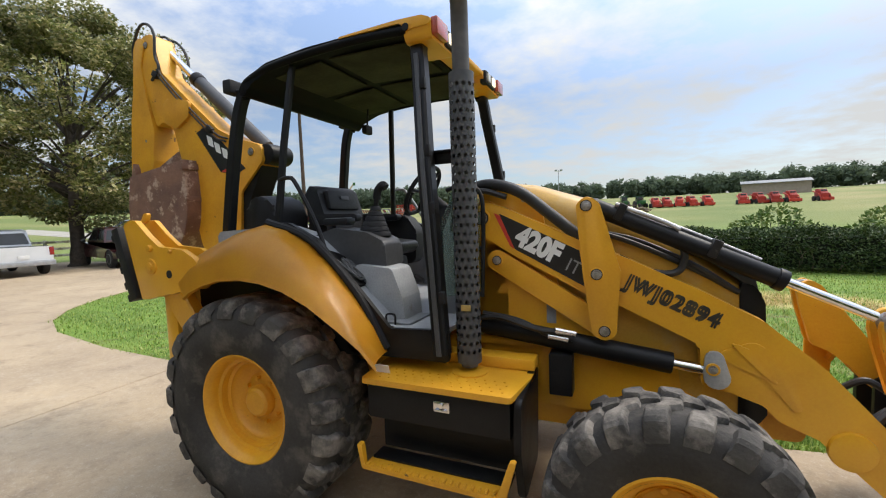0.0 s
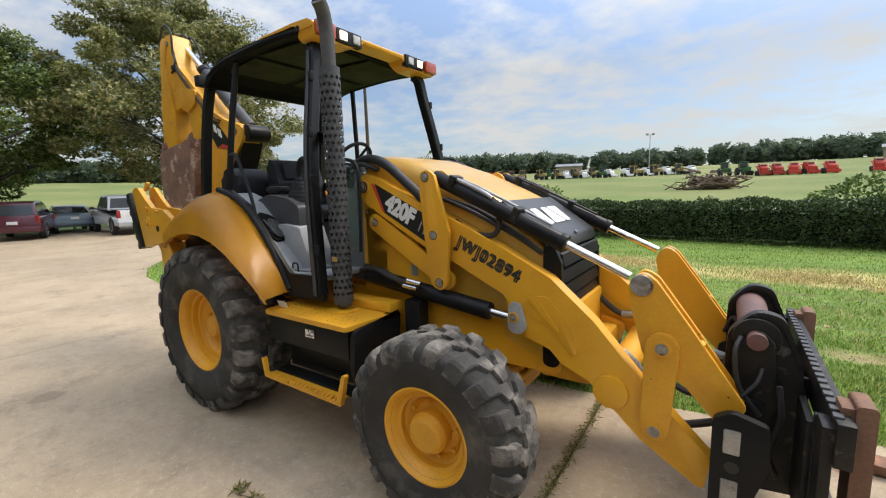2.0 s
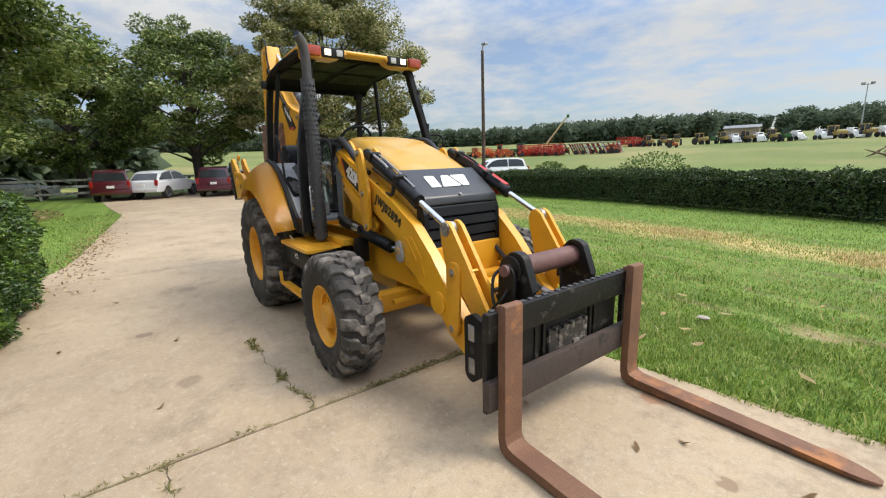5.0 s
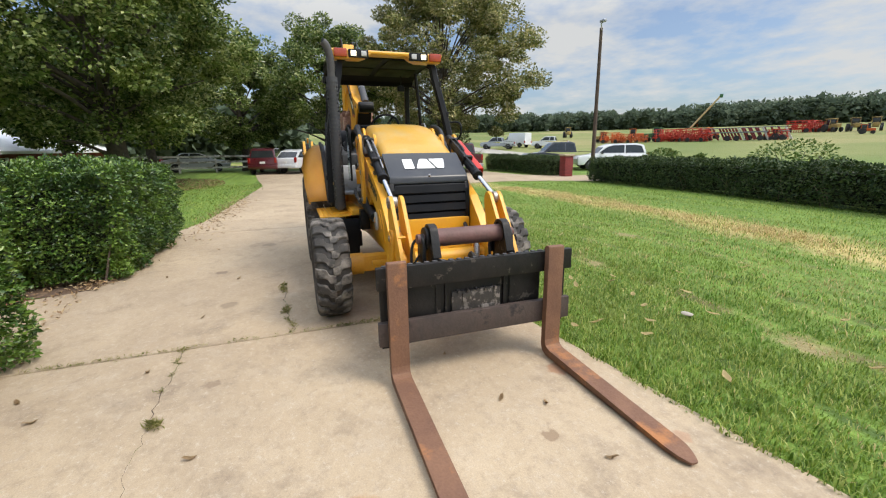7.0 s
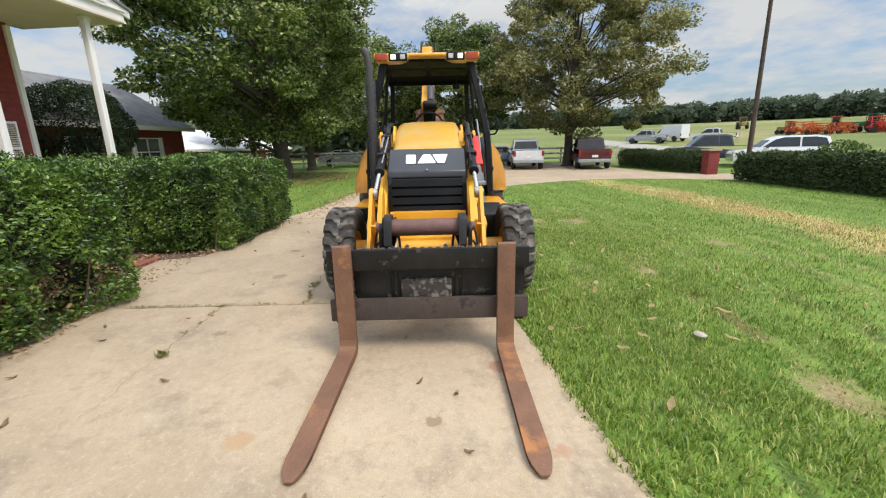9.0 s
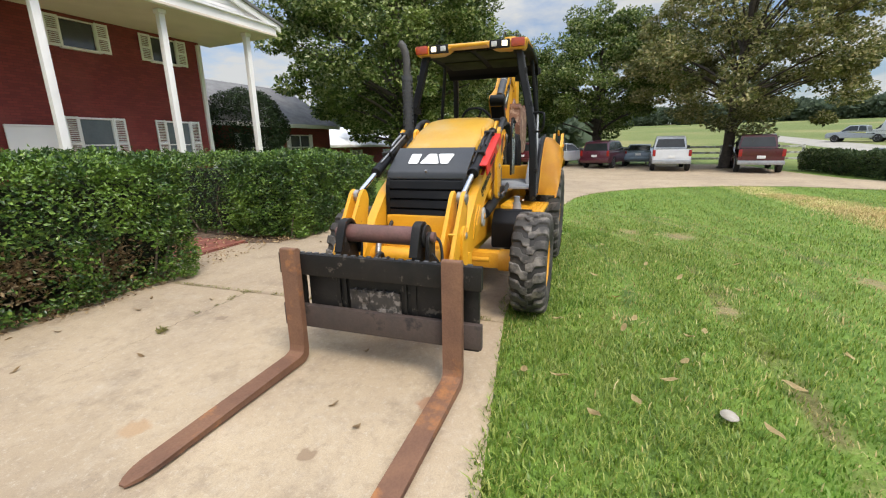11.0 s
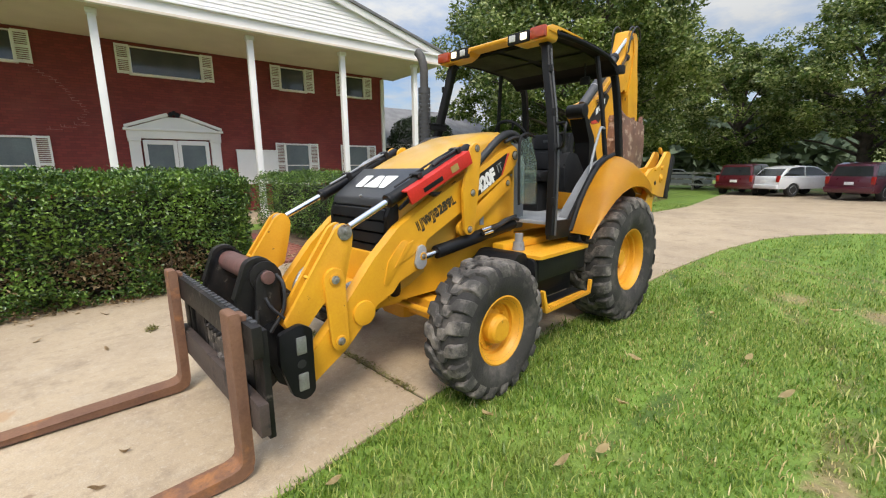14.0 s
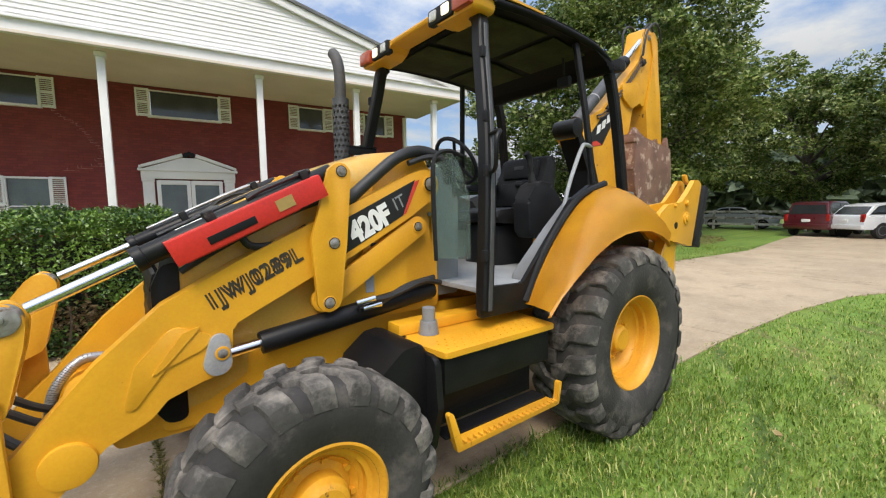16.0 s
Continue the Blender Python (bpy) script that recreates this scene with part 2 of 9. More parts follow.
def concrete_material():
    """Worn tan concrete: broad stains, dark drips, pale scuffs, fine sandy grain."""
    m = bpy.data.materials.new("concrete")
    m.use_nodes = True
    n, l = m.node_tree.nodes, m.node_tree.links
    b = n["Principled BSDF"]
    tc = n.new("ShaderNodeTexCoord")
    def nz(scale, detail=8, rough=0.62, dist=0.0):
        k = n.new("ShaderNodeTexNoise")
        k.inputs["Scale"].default_value, k.inputs["Detail"].default_value, k.inputs["Roughness"].default_value, k.inputs["Distortion"].default_value = scale, detail, rough, dist
        l.new(tc.outputs["Object"], k.inputs["Vector"]); return k.outputs[0]
    def rp(src, p0, p1, top=1.0):
        k = n.new("ShaderNodeMapRange"); k.inputs["From Min"].default_value, k.inputs["From Max"].default_value, k.inputs["To Max"].default_value = p0, p1, top
        l.new(src, k.inputs["Value"]); return k.outputs[0]
    def mx(f, a, c, mode="MIX"):
        k = n.new("ShaderNodeMix"); k.data_type, k.blend_type = "RGBA", mode
        l.new(f, k.inputs["Factor"])
        if isinstance(a, tuple): k.inputs["A"].default_value = (*a, 1)
        else: l.new(a, k.inputs["A"])
        k.inputs["B"].default_value = (*c, 1); return k.outputs["Result"]
    col = mx(rp(nz(0.5), 0.35, 0.65), (0.53, 0.415, 0.272), (0.40, 0.305, 0.197))
    col = mx(rp(nz(0.22, 6, 0.6, 0.6), 0.48, 0.68, 0.5), col, (0.27, 0.21, 0.148))
    col = mx(rp(nz(1.7, 9, 0.75), 0.52, 0.68, 0.8), col, (0.235, 0.178, 0.122))
    col = mx(rp(nz(2.6, 9, 0.75, 0.1), 0.54, 0.74, 0.5), col, (0.52, 0.44, 0.335))
    col = mx(rp(nz(0.9, 4, 0.5), 0.70, 0.78, 0.6), col, (0.42, 0.26, 0.13))
    col = mx(rp(nz(7, 10, 0.8), 0.57, 0.70, 0.6), col, (0.20, 0.152, 0.107))
    col = mx(rp(nz(4.2, 12, 0.8, 0.2), 0.50, 0.72, 0.35), col, (0.54, 0.455, 0.345))
    col = mx(rp(nz(11, 12, 0.85), 0.50, 0.68, 0.55), col, (0.22, 0.168, 0.118))
    col = mx(rp(nz(26, 8, 0.8), 0.60, 0.67, 0.7), col, (0.17, 0.13, 0.095))
    col = mx(rp(nz(23, 10, 0.85), 0.53, 0.62, 0.7), col, (0.57, 0.485, 0.37))
    # clay and leaf stains, each with a ragged edge
    wob = n.new("ShaderNodeVectorMath"); wob.operation = "MULTIPLY_ADD"
    wn_ = n.new("ShaderNodeTexNoise"); wn_.inputs["Scale"].default_value = 14; wn_.inputs["Detail"].default_value = 6; l.new(tc.outputs["Object"], wn_.inputs["Vector"])
    l.new(wn_.outputs["Color"], wob.inputs[0]); wob.inputs[1].default_value = (0.12, 0.12, 0.0); l.new(tc.outputs["Object"], wob.inputs[2])
    for px, py, rad, c, top in ((4.75, -1.07, 0.085, (0.44, 0.26, 0.12), 0.6), (4.05, -0.62, 0.05, (0.17, 0.10, 0.06), 0.8), (4.62, 0.05, 0.05, (0.22, 0.14, 0.08), 0.7), (5.3, 0.35, 0.10, (0.42, 0.28, 0.15), 0.4), (4.0, 0.52, 0.08, (0.34, 0.15, 0.07), 0.7), (3.3, -1.9, 0.06, (0.20, 0.14, 0.09), 0.6), (1.6, -2.0, 0.09, (0.20, 0.15, 0.10), 0.6), (0.2, -2.25, 0.07, (0.18, 0.13, 0.09), 0.7), (-1.4, -1.7, 0.12, (0.21, 0.16, 0.11), 0.6), (4.9, 0.75, 0.05, (0.42, 0.2, 0.11), 0.45)):
        ds = n.new("ShaderNodeVectorMath"); ds.operation = "DISTANCE"
        l.new(wob.outputs[0], ds.inputs[0]); ds.inputs[1].default_value = (px + 0.06, py + 0.06, 0.0)
        k = n.new("ShaderNodeMapRange"); k.inputs["From Min"].default_value, k.inputs["From Max"].default_value = rad * 1.15, rad * 0.8
        k.inputs["To Max"].default_value = top
        l.new(ds.outputs["Value"], k.inputs["Value"])
        col = mx(k.outputs[0], col, c)
    col = mx(rp(nz(110, 5, 0.7), 0.35, 0.70, 0.42), col, (0.20, 0.16, 0.115))
    l.new(col, b.inputs["Base Color"])
    b.inputs["Roughness"].default_value = 0.9
    bp = n.new("ShaderNodeBump"); bp.inputs["Strength"].default_value = 0.4; bp.inputs["Distance"].default_value = 0.006
    l.new(nz(38, 10, 0.75), bp.inputs["Height"]); l.new(bp.outputs[0], b.inputs["Normal"])
    return m


YELLOW = mat("yellow_paint", (0.78, 0.392, 0.020), (0.66, 0.312, 0.020), scale=2.6, rough=0.36, bump=0.06, bscale=90, grime=(0.24, 0.115, 0.04), gscale=16, gpos=0.72, gsoft=0.04, coat=0.15, fine=0.12)
YELLOW_WORN = mat("worn_yellow_paint", (0.75, 0.368, 0.020), (0.62, 0.288, 0.020), scale=3.5, rough=0.45, bump=0.08, bscale=70, grime=(0.16, 0.075, 0.03), gscale=12, gpos=0.66, gsoft=0.04, fine=0.18)
BLACK = mat("black_paint", (0.006, 0.006, 0.007), (0.012, 0.012, 0.012), scale=4, rough=0.42, bump=0.08, bscale=80, grime=(0.035, 0.031, 0.027), gscale=5, gpos=0.68, gsoft=0.15, spec=0.24)
BLACK_WORN = mat("worn_black_steel", (0.007, 0.007, 0.007), (0.018, 0.015, 0.013), scale=6, rough=0.5, bump=0.3, bscale=35, grime=(0.075, 0.062, 0.052), gscale=11, gpos=0.60, gsoft=0.05, spec=0.35)
PLASTIC = mat("black_plastic", (0.010, 0.0105, 0.0115), (0.02, 0.02, 0.021), scale=5, rough=0.6, bump=0.12, bscale=180, spec=0.24)
GREY_PLASTIC = mat("grey_plastic", (0.22, 0.23, 0.24), (0.15, 0.155, 0.16), scale=3, rough=0.6, bump=0.1, bscale=160, grime=(0.12, 0.10, 0.08), gscale=5, gpos=0.62, gsoft=0.12)
LIGHT_GREY = mat("light_grey_plastic", (0.33, 0.345, 0.355), (0.24, 0.25, 0.26), scale=3, rough=0.6, bump=0.1, bscale=120, grime=(0.2, 0.18, 0.15), gscale=6, gpos=0.6, gsoft=0.12)
VINYL = mat("black_vinyl", (0.011, 0.011, 0.012), (0.02, 0.02, 0.021), scale=6, rough=0.5, bump=0.2, bscale=260, spec=0.3)
RUBBER = mat("tyre_rubber", (0.032, 0.030, 0.028), (0.060, 0.056, 0.051), scale=4, rough=0.8, bump=0.3, bscale=60, grime=(0.13, 0.115, 0.098), gscale=5, gpos=0.51, gsoft=0.2, spec=0.3)
TREAD = mat("dusty_tread", (0.078, 0.073, 0.066), (0.042, 0.039, 0.036), scale=5, rough=0.85, bump=0.4, bscale=50, grime=(0.24, 0.215, 0.185), gscale=7, gpos=0.47, gsoft=0.2, spec=0.3)
RUST_DARK = mat("rusty_black_rail", (0.050, 0.038, 0.033), (0.085, 0.058, 0.047), scale=4, rough=0.65, bump=0.3, bscale=50, grime=(0.018, 0.016, 0.015), gscale=4, gpos=0.55, gsoft=0.08)
SCRAPED = mat("scraped_steel", (0.03, 0.027, 0.025), (0.05, 0.042, 0.036), scale=8, rough=0.5, bump=0.4, bscale=45, grime=(0.20, 0.175, 0.155), gscale=16, gpos=0.53, gsoft=0.06)
ZINC = mat("zinc_plate", (0.46, 0.46, 0.45), (0.36, 0.35, 0.34), scale=10, rough=0.45, metal=0.3, bump=0.15, bscale=80)
# bonnet paint: its ochre blotches stand for reflected sky as well as dust
YELLOW_DUST_SHEEN = mat("dust_sheen_yellow_paint", (0.63, 0.355, 0.040), (0.55, 0.31, 0.045), scale=2.2, rough=0.38, bump=0.06, bscale=90, grime=(0.54, 0.385, 0.16), gscale=3.0, gpos=0.50, gsoft=0.25, coat=0.25, fine=0.15)
YELLOW_CHIPPED = mat("chipped_yellow_paint", (0.76, 0.372, 0.020), (0.65, 0.302, 0.020), scale=3, rough=0.42, bump=0.1, bscale=70, grime=(0.17, 0.07, 0.03), gscale=17, gpos=0.66, gsoft=0.02, fine=0.15)
ROOF_BLACK = mat("matt_black_roof", (0.0035, 0.0035, 0.004), (0.006, 0.006, 0.006), scale=4, rough=0.6, bump=0.05, spec=0.12)
CHROME = mat("chrome_rod", (0.75, 0.75, 0.76), (0.68, 0.68, 0.7), scale=3, rough=0.14, metal=1.0, bump=0.02, bscale=120)
STEEL = mat("zinc_steel", (0.42, 0.42, 0.42), (0.3, 0.29, 0.28), scale=12, rough=0.42, metal=0.7, bump=0.15, bscale=90, grime=(0.15, 0.09, 0.05), gscale=14, gpos=0.62)
PIN_STEEL = mat("pin_steel", (0.42, 0.41, 0.39), (0.22, 0.19, 0.16), scale=25, rough=0.45, metal=0.6, bump=0.2, bscale=90, grime=(0.16, 0.08, 0.04), gscale=18, gpos=0.58)
RUST = mat("rusty_fork_steel", (0.20, 0.10, 0.055), (0.15, 0.075, 0.045), scale=4, rough=0.7, bump=0.3, bscale=70, grime=(0.38, 0.16, 0.055), gscale=2.6, gpos=0.585, gsoft=0.10)
RUST_TUBE = mat("rusty_tube", (0.16, 0.075, 0.065), (0.11, 0.06, 0.05), scale=8, rough=0.6, bump=0.2, bscale=60)
BUCKET = mat("worn_bucket_steel", (0.24, 0.125, 0.085), (0.15, 0.08, 0.06), scale=5, rough=0.6, bump=0.4, bscale=40, grime=(0.46, 0.33, 0.25), gscale=9, gpos=0.54, gsoft=0.08)
RED_PAINT = mat("red_paint", (0.62, 0.028, 0.016), (0.5, 0.022, 0.014), scale=4, rough=0.42, bump=0.05, bscale=80, grime=(0.12, 0.04, 0.03), gscale=9, gpos=0.66)
RED_LENS = mat("red_lens", (0.42, 0.045, 0.022), (0.3, 0.03, 0.015), scale=20, rough=0.2, bump=0.1, bscale=200, coat=0.6)
ORANGE_LENS = mat("amber_lens", (0.42, 0.06, 0.018), (0.33, 0.045, 0.014), scale=20, rough=0.2, bump=0.1, bscale=200, coat=0.6)
HEADLIGHT = glow_mat("lit_headlight", (1.0, 0.88, 0.64), 1.3)
LAMP_GLASS = mat("lamp_glass", (0.6, 0.6, 0.58), (0.45, 0.45, 0.44), scale=40, rough=0.12, bump=0.2, bscale=150, coat=0.5)
DECAL_BLACK = mat("decal_black", (0.012, 0.012, 0.013), (0.018, 0.018, 0.018), scale=4, rough=0.35, bump=0.02)
DECAL_WHITE = mat("decal_white", (0.82, 0.82, 0.8), (0.74, 0.74, 0.72), scale=6, rough=0.4, bump=0.02, fine=0.1)
DECAL_RED = mat("decal_red", (0.62, 0.06, 0.04), (0.5, 0.05, 0.03), scale=6, rough=0.4, bump=0.02)
STENCIL = mat("stencil_paint", (0.02, 0.018, 0.015), (0.06, 0.045, 0.02), scale=25, rough=0.6, bump=0.02)
HEADLINER = mat("olive_headliner", (0.060, 0.064, 0.034), (0.032, 0.035, 0.020), scale=3, rough=0.9, spec=0.1)
GUARD = mat("dark_grey_guard", (0.048, 0.049, 0.052), (0.062, 0.063, 0.065), scale=5, rough=0.5, bump=0.1, grime=(0.12, 0.09, 0.06), gscale=7, gpos=0.68)
HOSE = mat("hose_rubber", (0.014, 0.014, 0.015), (0.024, 0.024, 0.024), scale=10, rough=0.5, bump=0.2, bscale=150)
TINT_GLASS = glass_mat("side_glass", (0.62, 0.78, 0.72), 0.92)
CONCRETE = concrete_material()
BED = mat("bed_earth", (0.13, 0.085, 0.055), (0.075, 0.05, 0.034), scale=5, rough=0.95, bump=0.7, bscale=45, grime=(0.20, 0.13, 0.08), gscale=9, gpos=0.55)
SOIL = mat("joint_soil", (0.10, 0.07, 0.045), (0.06, 0.05, 0.03), scale=6, rough=0.95, bump=0.5, bscale=60, grime=(0.10, 0.12, 0.03), gscale=3, gpos=0.5)
BRICK = mat("red_brick", (0.21, 0.034, 0.028), (0.155, 0.025, 0.022), scale=3, rough=0.85, bump=0.35, bscale=90, vary=0.22, grime=(0.30, 0.09, 0.075), gscale=1.3, gpos=0.68)
BRICKWORK = brick_mat("painted_brickwork", (0.235, 0.038, 0.034), (0.175, 0.029, 0.027), (0.13, 0.028, 0.025), (0.32, 0.085, 0.07))
MORTAR = mat("brick_mortar", (0.17, 0.05, 0.042), (0.14, 0.04, 0.034), scale=6, rough=0.95, bump=0.3, bscale=60)
PAVER = mat("paver_brick", (0.26, 0.09, 0.06), (0.2, 0.075, 0.055), scale=3, rough=0.9, bump=0.35, bscale=60, vary=0.25)
WHITE = mat("white_paint", (0.83, 0.81, 0.80), (0.76, 0.74, 0.73), scale=1.2, rough=0.55, bump=0.05, bscale=60, grime=(0.5, 0.48, 0.43), gscale=2.2, gpos=0.68, gsoft=0.1, fine=0.1)
SOFFIT = mat("soffit_paint", (0.72, 0.62, 0.52), (0.64, 0.55, 0.46), scale=1.0, rough=0.7, bump=0.05, bscale=50, fine=0.12)
SHINGLE = mat("grey_shingle", (0.20, 0.20, 0.20), (0.14, 0.14, 0.145), scale=2, rough=0.9, bump=0.5, bscale=30, fine=0.4)
METAL_ROOF = mat("pale_metal_roof", (0.78, 0.78, 0.77), (0.70, 0.70, 0.69), scale=1.5, rough=0.75, bump=0.05)
# black panel with a grey base colour, standing for reflected sky
NOSE = mat("sky_greyed_panel", (0.030, 0.032, 0.036), (0.045, 0.047, 0.05), scale=4, rough=0.32, bump=0.05, bscale=90, grime=(0.10, 0.095, 0.09), gscale=5, gpos=0.62, gsoft=0.15)
WINDOW = mat("dark_window_glass", (0.035, 0.04, 0.045), (0.055, 0.06, 0.065), scale=1.5, rough=0.08, bump=0.0, spec=0.8)
# lower panes and door: the sky's reflection is painted in as pale blue
SKY_PANE = mat("sky_painted_pane", (0.15, 0.18, 0.20), (0.10, 0.12, 0.14), scale=1.2, rough=0.1, bump=0.0, spec=0.8)
BARK = mat("bark", (0.095, 0.075, 0.06), (0.055, 0.045, 0.036), scale=7, rough=0.9, bump=0.8, bscale=22)
POLE_WOOD = mat("pole_wood", (0.10, 0.07, 0.05), (0.07, 0.05, 0.04), scale=3, rough=0.85, bump=0.4, bscale=30)
GALV = mat("galvanised_steel", (0.45, 0.46, 0.47), (0.36, 0.37, 0.38), scale=5, rough=0.45, metal=0.6, bump=0.05)
LEAF_MAGNOLIA = leaf_mat("magnolia_leaf", (0.040, 0.078, 0.017), (0.145, 0.210, 0.044), (0.50, 0.54, 0.21), rough=0.24, translucent=0.34, clump=(0.9, (0.040, 0.070, 0.018), (0.27, 0.34, 0.07)))
LEAF_OPEN = leaf_mat("thin_magnolia_leaf", (0.085, 0.112, 0.030), (0.24, 0.255, 0.07), (0.62, 0.54, 0.29), rough=0.28, translucent=0.40, clump=(0.9, (0.075, 0.095, 0.028), (0.30, 0.27, 0.10)))
LEAF_HEDGE = leaf_mat("hedge_leaf", (0.020, 0.052, 0.009), (0.075, 0.155, 0.022), (0.23, 0.34, 0.06), rough=0.32, translucent=0.17, clump=(2.6, (0.018, 0.050, 0.010), (0.21, 0.34, 0.045)))
LEAF_BOX = leaf_mat("dark_hedge_leaf", (0.022, 0.048, 0.012), (0.045, 0.085, 0.02), (0.11, 0.145, 0.04), rough=0.6, translucent=0.15)
LEAF_DARK = leaf_mat("dark_shrub_leaf", (0.010, 0.022, 0.007), (0.020, 0.042, 0.011), (0.042, 0.075, 0.02), rough=0.75, translucent=0.12)
LEAF_DEAD = leaf_mat("dead_leaf", (0.17, 0.095, 0.045), (0.33, 0.22, 0.11), (0.52, 0.40, 0.22), rough=0.7, translucent=0.1)
LEAF_TAN = leaf_mat("tan_leaf", (0.34, 0.23, 0.10), (0.55, 0.42, 0.21), (0.70, 0.57, 0.33), rough=0.65, translucent=0.15)
WEED_GRASS = leaf_mat("joint_grass", (0.17, 0.19, 0.045), (0.29, 0.28, 0.085), (0.46, 0.40, 0.18), rough=0.6, translucent=0.4)
LEAF_WEED = leaf_mat("weed_leaf", (0.06, 0.12, 0.02), (0.12, 0.19, 0.035), (0.24, 0.27, 0.08), rough=0.6, translucent=0.25)
# aerial haze is mixed into this leaf colour: paler, greyer greens
LEAF_HAZED = leaf_mat("hazed_far_leaf", (0.095, 0.130, 0.085), (0.12, 0.16, 0.10), (0.16, 0.20, 0.125), rough=0.95, translucent=0.4)
BLADE = leaf_mat("grass_blade", (0.075, 0.150, 0.016), (0.20, 0.305, 0.032), (0.50, 0.52, 0.15), rough=0.42, translucent=0.36, patch=(0.28, 0.34, 0.075))
STRAW = leaf_mat("dry_grass", (0.40, 0.30, 0.12), (0.58, 0.46, 0.20), (0.72, 0.60, 0.32), rough=0.7, translucent=0.2)


BARE = [(4.40, 2.68, 0.26), (-2.1, 2.25, 0.30), (-1.95, 3.05, 0.34), (1.7, 2.8, 0.14), (0.3, 4.6, 0.2)]

# ruts along the island: across, half width, earth colour, strength
RUTS = [(2.80, 0.15, (0.14, 0.12, 0.04), 0.9), (3.75, 0.13, (0.080, 0.105, 0.020), 0.8), (4.70, 0.17, (0.095, 0.105, 0.024), 0.8), (5.35, 0.14, (0.13, 0.12, 0.04), 0.8), (1.85, 0.10, (0.05, 0.09, 0.014), 0.8), (6.3, 0.12, (0.08, 0.11, 0.018), 0.7)]


def ground_material():
    """Lawn with mown streaks, dry patches and a swath of cut hay; beyond it paler fields."""
    m = bpy.data.materials.new("lawn")
    m.use_nodes = True
    n, l = m.node_tree.nodes, m.node_tree.links
    b = n["Principled BSDF"]
    tc = n.new("ShaderNodeTexCoord")
    def noise(scale, detail=5, vec=None):
        k = n.new("ShaderNodeTexNoise"); k.inputs["Scale"].default_value = scale; k.inputs["Detail"].default_value = detail
        l.new(vec or tc.outputs["Object"], k.inputs["Vector"])
        return k.outputs[0]
    def ramp(src, p0, c0, p1, c1):
        r = n.new("ShaderNodeValToRGB")
        r.color_ramp.elements[0].position, r.color_ramp.elements[1].position = p0, p1
        r.color_ramp.elements[0].color, r.color_ramp.elements[1].color = (*c0, 1), (*c1, 1)
        l.new(src, r.inputs[0]); return r.outputs[0]
    def mix(f, a, bb, mode="MIX"):
        k = n.new("ShaderNodeMix"); k.data_type, k.blend_type = "RGBA", mode
        for sock, v in (("Factor", f), ("A", a), ("B", bb)):
            if isinstance(v, (int, float)): k.inputs[sock].default_value = v
            elif isinstance(v, tuple): k.inputs[sock].default_value = (*v, 1)
            else: l.new(v, k.inputs[sock])
        return k.outputs["Result"]
    def calc(op, a, bb=0.0):
        k = n.new("ShaderNodeMath"); k.operation = op
        for i, v in enumerate((a, bb)):
            if isinstance(v, (int, float)): k.inputs[i].default_value = v
            else: l.new(v, k.inputs[i])
        return k.outputs[0]
    sep = n.new("ShaderNodeSeparateXYZ"); l.new(tc.outputs["Object"], sep.inputs[0])
    col = ramp(noise(0.5), 0.35, (0.115, 0.225, 0.018), 0.7, (0.19, 0.30, 0.033))
    col = mix(0.5, col, ramp(noise(9, 6), 0.3, (0.055, 0.11, 0.010), 0.75, (0.25, 0.36, 0.07)), "MIX")
    mp = n.new("ShaderNodeMapping"); mp.inputs["Scale"].default_value = (0.35, 1.5, 0.0); l.new(tc.outputs["Object"], mp.inputs["Vector"])
    col = mix(ramp(noise(1.3, 5, mp.outputs[0]), 0.50, (0, 0, 0), 0.72, (0.4, 0.4, 0.4)), col, (0.22, 0.28, 0.055))
    col = mix(ramp(noise(0.9, 5), 0.56, (0, 0, 0), 0.76, (0.4, 0.4, 0.4)), col, (0.23, 0.26, 0.065))
    col = mix(ramp(noise(2.6, 7), 0.64, (0, 0, 0), 0.74, (0.5, 0.5, 0.5)), col, (0.20, 0.17, 0.065))
    # mown lines along the drive
    mq = n.new("ShaderNodeMapping"); mq.inputs["Scale"].default_value = (0.12, 2.6, 0.0); mq.inputs["Rotation"].default_value = (0, 0, radians(7)); l.new(tc.outputs["Object"], mq.inputs["Vector"])
    col = mix(ramp(noise(1.0, 3, mq.outputs[0]), 0.40, (0.55, 0.55, 0.55), 0.52, (0, 0, 0)), col, (0.075, 0.13, 0.014))
    # wheel ruts left by the mower, broken and ragged
    bend = calc("MULTIPLY", calc("POWER", calc("MAXIMUM", calc("SUBTRACT", 0.8, sep.outputs[0]), 0.0), 2.0), 0.11)
    sway = calc("MULTIPLY", calc("SUBTRACT", noise(0.8, 3), 0.5), 0.35)
    for y0, w, c, top in RUTS:
        d = calc("ABSOLUTE", calc("ADD", calc("SUBTRACT", sep.outputs[1], y0), calc("ADD", sway, bend)))
        k = ramp(d, w * 0.3, (top, top, top), w, (0, 0, 0))
        k = mix(1.0, k, ramp(noise(2.2, 7), 0.40, (0, 0, 0), 0.58, (1, 1, 1)), "MULTIPLY")
        col = mix(k, col, c)
    # worn spots of bare earth
    wv = n.new("ShaderNodeVectorMath"); wv.operation = "MULTIPLY_ADD"
    wk = n.new("ShaderNodeTexNoise"); wk.inputs["Scale"].default_value = 7; wk.inputs["Detail"].default_value = 5; l.new(tc.outputs["Object"], wk.inputs["Vector"])
    l.new(wk.outputs["Color"], wv.inputs[0]); wv.inputs[1].default_value = (0.6, 0.6, 0.0); l.new(tc.outputs["Object"], wv.inputs[2])
